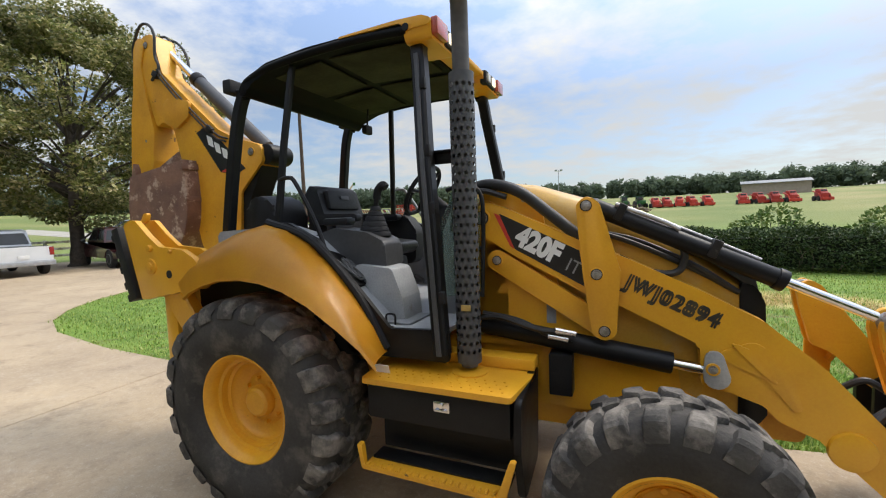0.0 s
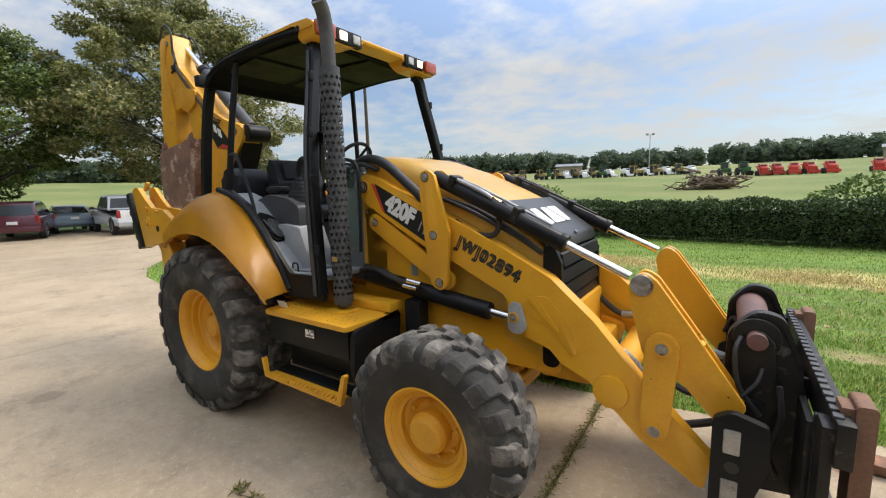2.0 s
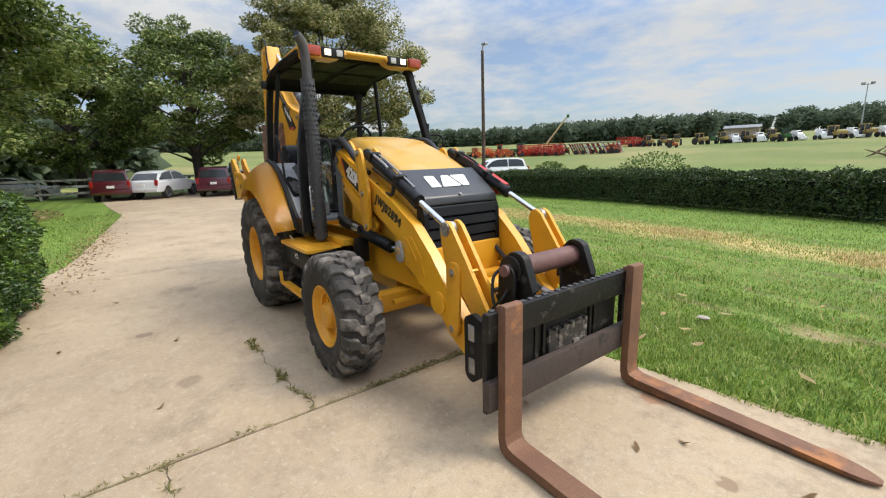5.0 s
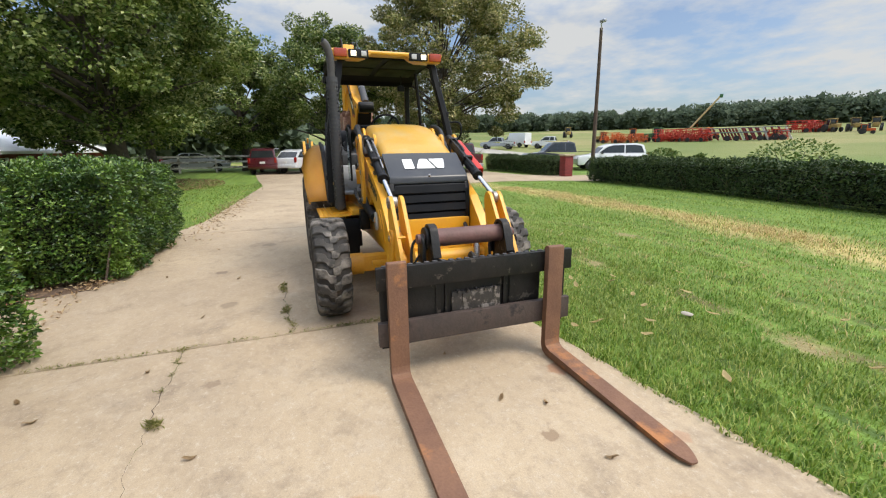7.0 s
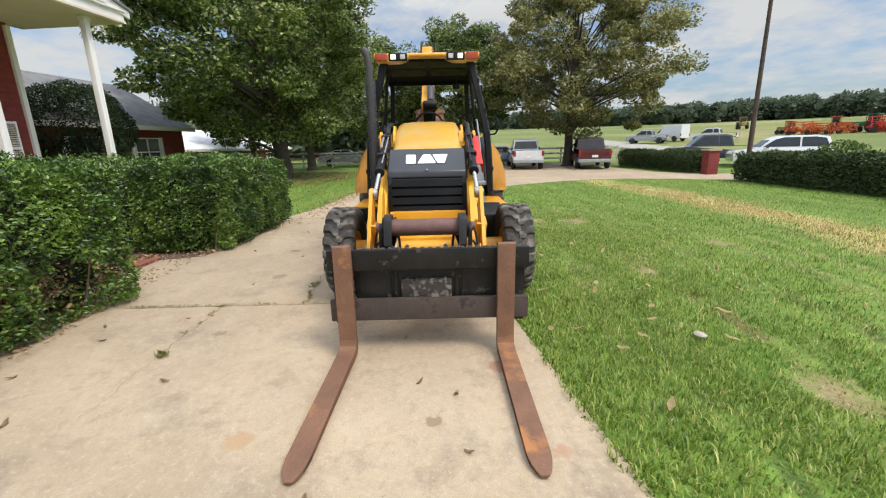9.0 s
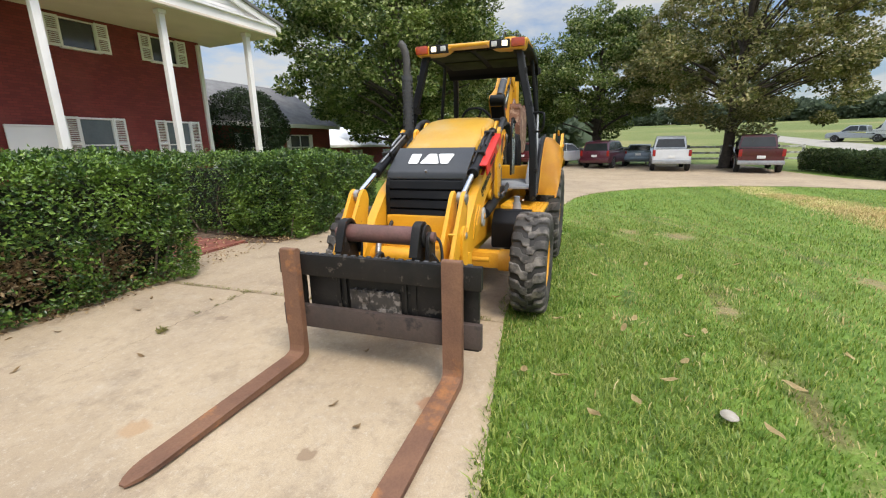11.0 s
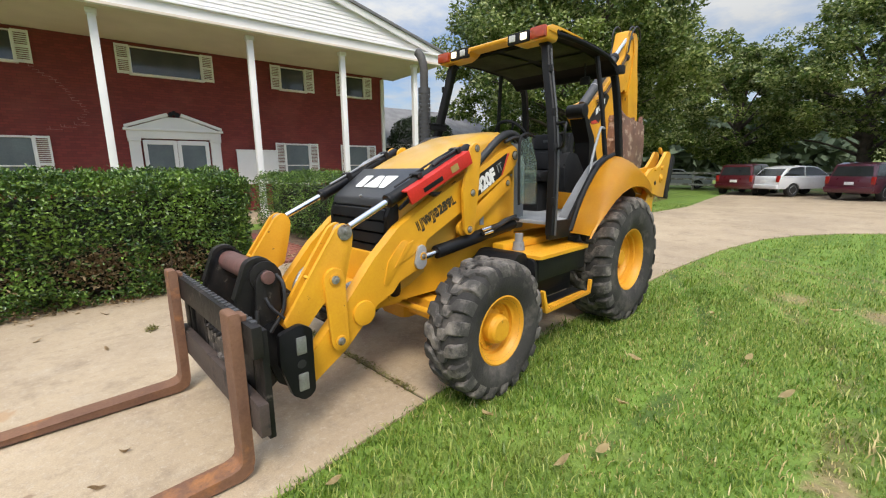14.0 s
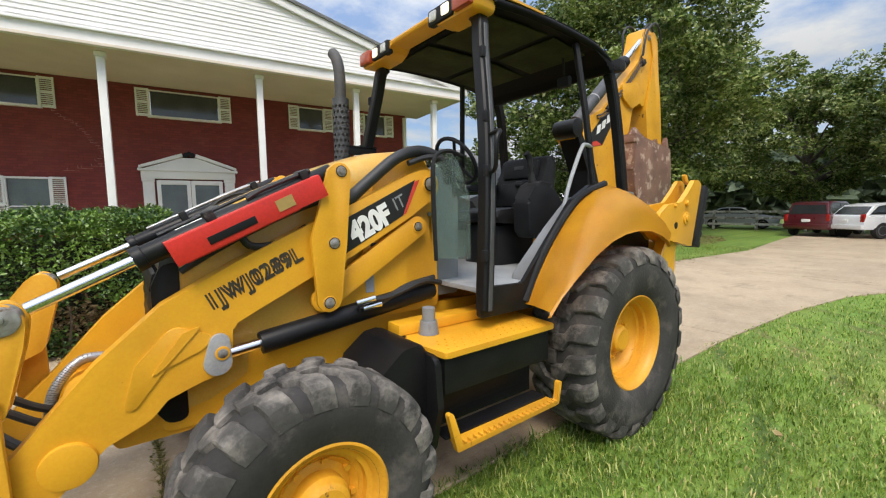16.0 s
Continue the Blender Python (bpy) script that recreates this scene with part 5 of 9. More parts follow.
def pin(x, y, z, s, r=0.033, L=0.02, parent=None):
    """Pivot pin: painted collar, dark seal ring, bright worn head with a grease nipple hole."""
    part("washer", rod(B(), (x, s * (y - 0.03), z), (x, s * (y + 0.004), z), r * 1.14, 24, bev=0.003), YELLOW_WORN, parent)
    part("seal", rod(B(), (x, s * y, z), (x, s * (y + L * 0.28), z), r * 0.95, 24, bev=0.001), BLACK_WORN, parent)
    bm = rod(B(), (x, s * y, z), (x, s * (y + L * 0.5), z), r * 0.80, 20, bev=0.003)
    rod(bm, (x, s * y, z), (x, s * (y + L * 0.85), z), r * 0.46, 6 if r < 0.035 else 20, bev=0.003)
    return part("pin", bm, PIN_STEEL, parent)


for s in (-1, 1):
    side = "right" if s < 0 else "left"
    arm = part("loader_arm", prism(B(), fillet(ARM, 0.02), s * 0.40, s * 0.485, 0.008), YELLOW, loader, "yellow loader arm with stencilled number")
    # raised rib and boss on the outer face
    bm = prism(B(), fillet([(2.42, 1.03, 0.06), (2.57, 1.10, 0.06), (2.70, 0.96, 0.06), (2.745, 0.80, 0.02), (2.71, 0.79, 0.02), (2.60, 0.93), (2.47, 0.98)], 0.03), s * 0.484, s * 0.492, 0.003)
    part("rib", bm, YELLOW, arm)
    bm = prism(B(), fillet([(2.46, 1.09, 0.02), (2.54, 1.06, 0.02), (2.66, 0.90, 0.02), (2.60, 0.94, 0.02)], 0.02), s * 0.491, s * 0.498, 0.003)
    part("rib", bm, YELLOW, arm)
    bm = rod(B(), (2.91, s * 0.47, 0.645), (2.91, s * 0.502, 0.645), 0.085, 32, bev=0.012)
    part("boss", bm, YELLOW, arm)
    # black decal with model writing
    dec = part("decal", prism(B(), [(1.395, 1.712), (1.815, 1.507), (1.845, 1.318), (1.475, 1.518)], s * 0.486, s * 0.4875, 0), DECAL_BLACK, arm, "black model decal")
    part("decal_flash", prism(B(), [(1.365, 1.715), (1.40, 1.70), (1.478, 1.517), (1.455, 1.53)], s * 0.4865, s * 0.488, 0), DECAL_RED, arm)
    tilt = -26.5
    if s < 0:
        part("letters", on_side(text_bm("420F", 0.150, 0.001, 0.008, 0.84), 1.605, -0.4885, 1.535, tilt, True), DECAL_WHITE, dec)
        part("letters", on_side(text_bm("IT", 0.10, 0.001, 0.0, 0.9), 1.785, -0.4885, 1.42, tilt, True), LIGHT_GREY, dec)
        part("stencil", on_side(bold(text_bm("JWJ02894", 0.104, 0.0008, 0.0, 0.86, 0.0, 1.22), 0.013, 0.007), 2.225, -0.4865, 1.262, -25, True), STENCIL, arm, "black stencilled number")
    else:
        part("letters", on_side(text_bm("420F", 0.150, 0.001, 0.008, 0.84), 1.675, 0.4885, 1.475, -tilt, False), DECAL_WHITE, dec)
        part("letters", on_side(text_bm("IT", 0.10, 0.001, 0.0, 0.9), 1.50, 0.4885, 1.585, -tilt, False), LIGHT_GREY, dec)
        part("stencil", on_side(bold(text_bm("1JWJ0289L", 0.100, 0.0008, 0.0, 0.80, 0.0, 1.22), 0.014, 0.007), 2.25, 0.4865, 1.25, 25, False), STENCIL, arm, "black stencilled number")
    # parallel link under the arm
    bm = prism(B(), capsule((1.375, 1.452), 0.06, LOW, 0.06), s * 0.44, s * 0.475, 0.006)
    part("lower_link", bm, YELLOW, loader)
    pin(1.375, 0.478, 1.452, s, 0.028, 0.02, loader)
    # upright lever, two plates
    LEV = [(1.803, 1.745, 0.04), (1.86, 1.787, 0.04), (1.915, 1.745, 0.03), (2.01, 1.41, 0.05), (1.99, 1.09, 0.04), (1.935, 1.052, 0.05), (1.875, 1.09, 0.04), (1.835, 1.39, 0.06)]
    for y0, y1 in ((0.515, 0.542), (0.36, 0.387)):
        part("lever", prism(B(), fillet(LEV, 0.02), s * y0, s * y1, 0.005), YELLOW, loader)
    for p in (TOP, MID, LOW):
        pin(p[0], 0.54, p[1], s, 0.03, 0.016, loader)
    pin(*((PIVOT[0], 0.49, PIVOT[1])), s, 0.042, 0.03, loader)
    # grey lug and lift cylinder
    bm = prism(B(), capsule((2.408, 1.00), 0.04, (2.418, 0.915), 0.055), s * 0.488, s * 0.51, 0.006)
    part("cylinder_lug", bm, ZINC, arm)
    pin(CYL[0], 0.512, 0.955, s, 0.026, 0.012, arm)
    cyl = part("lift_cylinder", rod(B(), (1.28, s * 0.47, 1.085), (2.24, s * 0.47, 0.955), 0.052, 24, bev=0.008), BLACK, loader, "black hydraulic lift cylinder")
    part("rod", rod(B(), (2.2, s * 0.47, 0.96), (2.40, s * 0.47, 0.935), 0.026, 18), CHROME, cyl)
    bm = tube(B(), [(1.30, s * 0.52, 1.16), (1.5, s * 0.54, 1.135), (1.66, s * 0.54, 1.07), (1.78, s * 0.53, 1.055)], 0.016, 8)
    tube(bm, [(1.24, s * 0.5, 1.12), (1.40, s * 0.545, 1.15), (1.60, s * 0.555, 1.10), (1.74, s * 0.545, 1.09)], 0.016, 8)
    part("hose", bm, HOSE, cyl)
    bm = rod(B(), (1.66, s * 0.545, 1.065), (1.76, s * 0.538, 1.05), 0.017, 10)
    rod(bm, (1.70, s * 0.555, 1.10), (1.80, s * 0.548, 1.085), 0.017, 10)
    part("fitting", bm, CHROME, cyl)
    # front bell crank, double plates with a web
    CRANK = [(2.975, 1.20, 0.06), (3.03, 1.268, 0.06), (3.095, 1.225, 0.05), (3.235, 1.03), (3.455, 0.71, 0.03), (3.37, 0.60, 0.03), (3.22, 0.765), (3.14, 0.83, 0.04), (3.05, 0.87, 0.04), (2.99, 1.10)]
    for y0, y1 in ((0.475, 0.505), (0.385, 0.415)):
        part("bell_crank", prism(B(), fillet(CRANK, 0.02), s * y0, s * y1, 0.005), YELLOW_CHIPPED, loader)
    bm = B(); box(bm, (3.22, s * 0.465, 0.86), (0.02, 0.06, 0.24), 0.004, pose(0, 0, 0, 0, 33, 0)); rod(bm, (3.135, s * 0.43, 0.917), (3.135, s * 0.47, 0.917), 0.05, 16)
    part("crank_web", bm, YELLOW_WORN, loader)
    part("crank_link", prism(B(), capsule(BELL, 0.072, BOTTOM, 0.060), s * 0.5, s * 0.526, 0.006), YELLOW_CHIPPED, loader)
    pin(TIP[0], 0.507, TIP[1], s, 0.032, 0.018, loader)
    pin(BELL[0], 0.53, BELL[1], s, 0.034, 0.014, loader)
    pin(BOTTOM[0], 0.53, BOTTOM[1], s, 0.034, 0.012, loader)
    # tilt cylinder along the top
    p0, p1 = Vector((1.87, s * 0.46, 1.735)), Vector((3.035, s * 0.465, 1.20))
    d = (p1 - p0)
    tc = part("tilt_cylinder", rod(B(), p0, p0 + d * 0.68, 0.043, 22, bev=0.006), BLACK, loader, "black hydraulic tilt cylinder")
    part("rod", rod(B(), p0 + d * 0.66, p0 + d * 0.95, 0.022, 18), CHROME, tc)
    part("rod_eye", rod(B(), (3.035, s * 0.437, 1.20), (3.035, s * 0.515, 1.20), 0.050, 24, bev=0.008), PIN_STEEL, tc)
    part("gland", rod(B(), p0 + d * 0.66, p0 + d * 0.69, 0.049, 22, bev=0.004), BLACK, tc)
    bm = tube(B(), [p0 + d * 0.10 + Vector((0, -s * 0.03, 0.055)), p0 + d * 0.3 + Vector((0, -s * 0.03, 0.062)), p0 + d * 0.62 + Vector((0, -s * 0.02, 0.056))], 0.008, 8)
    tube(bm, [p0 + d * 0.10 + Vector((0, s * 0.02, 0.055)), p0 + d * 0.28 + Vector((0, s * 0.02, 0.06)), p0 + d * 0.34 + Vector((0, s * 0.02, 0.05))], 0.011, 8)
    part("pipe", bm, STEEL if s < 0 else HOSE, tc)
    for k in (0.12, 0.46):
        part("clamp", box(B(), p0 + d * k + Vector((0, 0, 0.025)), (0.04, 0.10, 0.085), 0.008, pose(0, 0, 0, 0, 25, 0)), BLACK_WORN, tc)
    # hose bundle in a sleeve over the tower
    bm = tube(B(), [(1.14, s * 0.47, 1.70), (1.19, s * 0.47, 1.82), (1.32, s * 0.46, 1.875), (1.50, s * 0.485, 1.83), (1.68, s * 0.47, 1.69), (1.80, s * 0.46, 1.59), (1.86, s * 0.45, 1.56)], 0.032, 10)
    part("hose_sleeve", bm, HOSE, loader)
    bm = tube(B(), [(1.12, s * 0.5, 1.62), (1.16, s * 0.505, 1.80), (1.30, s * 0.5, 1.84), (1.44, s * 0.49, 1.80)], 0.016, 8)
    part("hose", bm, HOSE, loader)
    bm = tube(B(), [(1.98, s * 0.44, 1.66), (2.12, s * 0.44, 1.66), (2.24, s * 0.44, 1.60), (2.29, s * 0.45, 1.49), (2.26, s * 0.45, 1.40), (2.14, s * 0.45, 1.40), (2.0, s * 0.45, 1.47)], 0.017, 8)
    part("hose", bm, HOSE, loader)

# red safety brace stowed on the left tilt cylinder
p0, p1 = Vector((1.95, 0.47, 1.70)), Vector((2.56, 0.47, 1.42))
d = (p1 - p0); ang = math.degrees(math.atan2(p0.z - p1.z, p1.x - p0.x))
bm = B()
M = Matrix.Translation((p0 + p1) / 2 + Vector((0, 0.055, -0.035))) @ pose(0, 0, 0, 0, ang, 0)
L = d.length
t = B()
box(t, (0, 0.035, 0.0), (L, 0.012, 0.10), 0.003)
box(t, (0, 0.0, 0.047), (L, 0.075, 0.012), 0.003)
box(t, (0.05, -0.02, -0.055), (L * 0.75, 0.03, 0.012), 0.003)
t.transform(M); join(bm, t)
brace = part("safety_brace", bm, RED_PAINT, loader, "red lift arm safety brace")
t = B(); box(t, (0.10, 0.0425, -0.01), (0.20, 0.004, 0.032), 0.008); t.transform(M)
part("slot", t, BLACK, brace)
t = B(); box(t, (-0.14, 0.0425, 0.0), (0.08, 0.003, 0.05), 0.0); t.transform(M)
part("label", t, FARM_YELLOW, brace, "worn yellow warning label")
# cross tube between the arms, hoses in spiral guards
bm = rod(B(), (2.91, -0.42, 0.66), (2.91, 0.42, 0.66), 0.075, 28)
part("cross_tube", bm, YELLOW_WORN, loader)
for s in (-1, 1):
    bm = tube(B(), [(2.52, s * 0.30, 1.05), (2.70, s * 0.34, 0.86), (2.80, s * 0.35, 0.80), (2.92, s * 0.33, 0.80), (3.02, s * 0.30, 0.68), (3.05, s * 0.28, 0.50), (3.2, s * 0.2, 0.42), (3.45, s * 0.15, 0.5)], 0.02, 8)
    h = part("hose", bm, HOSE, loader)
    C = curve_points([(2.80, s * 0.35, 0.80), (2.92, s * 0.33, 0.80), (3.02, s * 0.30, 0.68), (3.05, s * 0.28, 0.50)], 8)
    bm = B()
    for a, b in zip(C, C[1:]):
        m = (a + b) / 2; dd = (b - a).normalized() * 0.004
        rod(bm, m - dd, m + dd, 0.026, 10); rod(bm, a - dd, a + dd, 0.026, 10)
    tagged(part("spring_guard", bm, STEEL, h), kind="stuff")
# yellow inner arms seen from the front
bm = B()
for s in (-1, 1):
    prism(bm, fillet([(2.45, 0.76), (2.66, 0.78), (2.82, 0.74), (2.78, 0.60), (2.5, 0.60)], 0.04), s * 0.36 - 0.012, s * 0.36 + 0.012)
box(bm, (2.72, 0, 0.66), (0.12, 0.7, 0.16), 0.03)
part("front_frame", bm, YELLOW_WORN, loader)

# quick coupler
bm = B()
EAR = [(3.40, 0.34), (3.37, 0.80), (3.38, 0.98, 0.08), (3.47, 1.085, 0.08), (3.56, 1.06, 0.06), (3.64, 0.86), (3.67, 0.60), (3.66, 0.28), (3.5, 0.26)]
coupler = part("coupler", box(B(), (3.62, 0, 0.52), (0.07, 0.62, 0.50), 0.012), BLACK_WORN, loader, "black worn quick coupler")
for s in (-1, 1):
    part("ear", prism(B(), fillet(EAR, 0.03), s * 0.285, s * 0.32, 0.006), BLACK_WORN, coupler)
    part("ear", prism(B(), fillet([(3.40, 0.45), (3.41, 0.95, 0.06), (3.48, 1.03, 0.05), (3.54, 0.97, 0.06), (3.57, 0.5)], 0.03), s * 0.35, s * 0.375, 0.006), BLACK_WORN, coupler)
    bm = rod(B(), (3.475, s * 0.30, 0.975), (3.475, s * 0.40, 0.975), 0.038, 20, bev=0.006)
    part("pin", bm, RUST_TUBE, coupler)
    bm = rod(B(), (3.41, s * 0.595, 0.495), (3.41, s * 0.603, 0.495), 0.026, 16)
    part("hole", bm, HOSE, coupler)
    CH = [(3.335, 0.69, 0.03), (3.40, 0.73, 0.04), (3.525, 0.695, 0.02), (3.53, 0.52), (3.47, 0.32, 0.04), (3.40, 0.265, 0.04), (3.335, 0.30, 0.04)]
    part("cheek", prism(B(), fillet(CH, 0.02), s * 0.56, s * 0.60, 0.006), BLACK, coupler)
    part("cheek", prism(B(), fillet(CH, 0.02), s * 0.36, s * 0.39, 0.006), BLACK, coupler)
    for x, z in ((3.405, 0.605), (3.405, 0.385)):
        bm = B(); box(bm, (x, s * 0.598, z), (0.06, 0.02, 0.105), 0.012)
        part("pin_plate", bm, STEEL, coupler)
    part("flange", rod(B(), (3.475, s * 0.325, 0.975), (3.475, s * 0.345, 0.975), 0.088, 28, bev=0.005), BLACK_WORN, coupler)
    part("ear_rim", prism(B(), fillet([(3.365, 0.80), (3.372, 0.985, 0.08), (3.468, 1.098, 0.08), (3.568, 1.072, 0.06), (3.65, 0.86), (3.632, 0.855), (3.555, 1.05, 0.06), (3.472, 1.075, 0.08), (3.388, 0.975, 0.08), (3.383, 0.80)], 0.006), s * 0.265, s * 0.325, 0.002), BLACK_WORN, coupler)
    for pts, r in (([(3.42, s * 0.36, 0.98), (3.40, s * 0.41, 0.92), (3.42, s * 0.43, 0.78), (3.50, s * 0.42, 0.66)], 0.011), ([(3.50, s * 0.385, 0.86), (3.48, s * 0.42, 0.80), (3.42, s * 0.45, 0.72), (3.40, s * 0.47, 0.62)], 0.009), ([(3.46, s * 0.25, 0.62), (3.44, s * 0.22, 0.80), (3.40, s * 0.24, 0.90), (3.36, s * 0.28, 0.80)], 0.011)):
        part("hose", tube(B(), pts, r, 8), HOSE, coupler)
    bm = tube(B(), [(3.56, s * 0.40, 0.80), (3.57, s * 0.42, 0.66), (3.54, s * 0.42, 0.5), (3.57, s * 0.40, 0.40)], 0.012, 8)
    part("hose", bm, HOSE, coupler)
part("tube", rod(B(), (3.475, -0.30, 0.975), (3.475, 0.30, 0.975), 0.068, 28), RUST_TUBE, coupler, "rusty cross tube")
bm = B()
box(bm, (3.665, 0, 0.50), (0.03, 0.40, 0.20), 0.01); box(bm, (3.67, -0.08, 0.55), (0.05, 0.08, 0.08), 0.01); box(bm, (3.67, 0.09, 0.45), (0.05, 0.12, 0.05), 0.01)
for i in range(5): rod(bm, (3.66, -0.15 + 0.075 * i, 0.60), (3.70, -0.15 + 0.075 * i, 0.60), 0.012, 8)
part("lock_block", bm, SCRAPED, coupler)
for s in (-1, 1):
    bm = B(); box(bm, (3.665, s * 0.24, 0.55), (0.02, 0.025, 0.5), 0.005)
    part("rib", bm, BLACK_WORN, coupler)
    bm = B(); box(bm, (3.645, s * 0.43, 0.52), (0.03, 0.26, 0.46), 0.01)
    part("wing_plate", bm, BLACK_WORN, coupler)

# quick-release hose ends with red dust caps, inside the coupler
for k, (y, z) in enumerate(((-0.20, 0.70), (-0.13, 0.66), (0.18, 0.70))):
    h = part("hose_end", rod(B(), (3.30, y, z), (3.38, y + 0.01, z - 0.02), 0.022, 14, bev=0.004), STEEL, coupler)
    part("dust_cap", rod(B(), (3.375, y + 0.01, z - 0.018), (3.42, y + 0.013, z - 0.03), 0.03, 16, bev=0.006), RED_PAINT, h, "red rubber dust cap")
    part("hose", tube(B(), [(3.30, y, z), (3.20, y * 0.9, z + 0.05), (3.08, y * 1.1, z - 0.05), (2.98, y * 1.3, z - 0.12)], 0.018, 8), HOSE, h)

# ---- pallet fork attachment ----
forks = thing("pallet_fork", "rusty steel pallet fork with black carriage resting low", "pallet fork")
FZ0 = 0.0
for z, h, tone in ((0.772, 0.16, BLACK_WORN), (0.365, 0.175, RUST_DARK)):
    bm = B(); box(bm, (3.705, 0.02, z), (0.05, 1.56, h), 0.006)
    part("rail", bm, tone, forks)
for s in (-1, 1):
    bm = B(); box(bm, (3.665, s * 0.70 + 0.02, 0.53), (0.035, 0.11, 0.58), 0.006)
    box(bm, (3.66, s * 0.62 + 0.02, 0.53), (0.03, 0.03, 0.55), 0.004)
    part("side_plate", bm, BLACK_WORN, forks)
# notched top bar
for i in range(24):
    part("notch", box(B(), (3.69, -0.70 + i * 0.0615, 0.853), (0.03, 0.035, 0.012), 0.002, None, 1), GUARD, forks)
for y, tip_y in ((-0.63, -0.66), (0.615, 0.607)):
    w0 = 0.066
    shank = [(3.735, 0.10), (3.735, 0.90), (3.79, 0.90), (3.79, 0.14), (3.80, 0.09), (3.85, 0.075), (4.95, 0.045), (5.0, 0.042), (5.04, 0.038), (5.07, 0.035), (5.09, 0.032), (5.10, 0.030), (5.10, 0.018), (5.09, 0.0178), (5.07, 0.0176), (5.04, 0.0174), (5.0, 0.0172), (4.95, 0.017), (3.80, 0.014), (3.75, 0.04)]
    bm = prism(B(), fillet([(*q, 0.0) if q[0] > 4.9 else q for q in shank], 0.015), -w0, w0, 0.004)
    for v in bm.verts:
        if v.co.x > 4.9:
            k = (v.co.x - 4.9) / 0.2
            v.co.y *= 1 - 0.68 * min(max(k, 0), 1) ** 3
        v.co.y += y + (tip_y - y) * max(0, v.co.x - 3.8) / 1.3
    part("fork", bm, RUST, forks, "rusty brown fork tine")
    bm = B(); box(bm, (3.74, y, 0.855), (0.08, 0.10, 0.05), 0.006)
    part("hook", bm, RUST, forks)

# ---- canopy, cab, fenders, steps ----
ROOF = [(-0.31, 2.55, 0.02), (-0.285, 2.635, 0.06), (-0.06, 2.72, 0.2), (0.26, 2.752, 0.2), (0.62, 2.76), (0.93, 2.75), (0.95, 2.70), (0.6, 2.712), (0.2, 2.70, 0.2), (-0.05, 2.665, 0.1), (-0.22, 2.60, 0.05), (-0.25, 2.545)]
bm = prism(B(), fillet(ROOF, 0.03), -0.655, 0.655, 0.02)
for s in (-1, 1):
    tube(bm, [(-0.30, s * 0.60, 2.54), (-0.275, s * 0.63, 2.62), (-0.06, s * 0.645, 2.685), (0.26, s * 0.648, 2.715), (0.62, s * 0.648, 2.727), (0.95, s * 0.648, 2.715)], 0.024, 10)
canopy = part("canopy", bm, ROOF_BLACK, loader, "black canopy roof with yellow front visor")
# headliner panels with dark cross ribs
for x0, x1 in ((-0.12, 0.30), (0.36, 0.90)):
    for s in (-1, 1):
        bm = B(); box(bm, ((x0 + x1) / 2, s * 0.30, 2.697 if x0 > 0.3 else 2.676), (x1 - x0, 0.52, 0.012), 0.004, pose(0, 0, 0, 0, 1 if x0 > 0.3 else -5, 0))
        part("headliner", bm, HEADLINER, canopy)
# yellow visor: side profile tapering back along the roof edge, raised middle
VIS = [(0.52, 2.758, 0.01), (0.90, 2.772, 0.03), (1.05, 2.768, 0.03), (1.105, 2.745, 0.02), (1.095, 2.715, 0.01), (0.95, 2.71), (0.92, 2.752), (0.52, 2.748)]
bm = prism(B(), fillet(VIS, 0.02), -0.668, 0.668, 0.014)
for s in (-1, 1):
    prism(bm, fillet([(s * 0.20, 2.73), (s * 0.27, 2.68, 0.02), (s * 0.34, 2.655, 0.03), (s * 0.648, 2.65, 0.03), (s * 0.668, 2.75, 0.02)], 0.01)[::s], 0.94, 1.10, 0.012, "x")
visor = part("visor", bm, YELLOW, canopy, "yellow roof visor holding the lamps")
for s in (-1, 1):
    bm = B(); box(bm, (1.115, s * 0.575, 2.712), (0.045, 0.15, 0.092), 0.012)
    part("marker_lamp", bm, ORANGE_LENS, visor, "amber red marker lamp")
    bm = B(); box(bm, (1.095, s * 0.365, 2.712), (0.05, 0.235, 0.092), 0.012)
    hs = part("lamp_housing", bm, PLASTIC, visor)
    for y, m in ((0.425, HEADLIGHT), (0.305, LAMP_GLASS)):
        bm = B(); box(bm, (1.122, s * y, 2.712), (0.018, 0.064, 0.058), 0.012)
        part("lamp", bm, m, hs, "lit work lamp" if m is HEADLIGHT else "unlit work lamp")
    bm = rod(B(), (0.955, s * 0.664, 2.725), (0.955, s * 0.672, 2.725), 0.02, 14)
    part("plug", bm, PLASTIC, visor)
    # rear work lamp on a bracket
    bm = B(); box(bm, (-0.40, s * 0.62, 2.625), (0.075, 0.10, 0.09), 0.014); rod(bm, (-0.37, s * 0.62, 2.60), (-0.27, s * 0.60, 2.58), 0.014, 8)
    part("rear_lamp", bm, PLASTIC, canopy)
bm = B(); box(bm, (-0.02, 0.42, 2.49), (0.05, 0.11, 0.08), 0.02); rod(bm, (-0.02, 0.42, 2.50), (0.0, 0.42, 2.69), 0.008, 8)
part("cab_mirror", bm, PLASTIC, canopy)
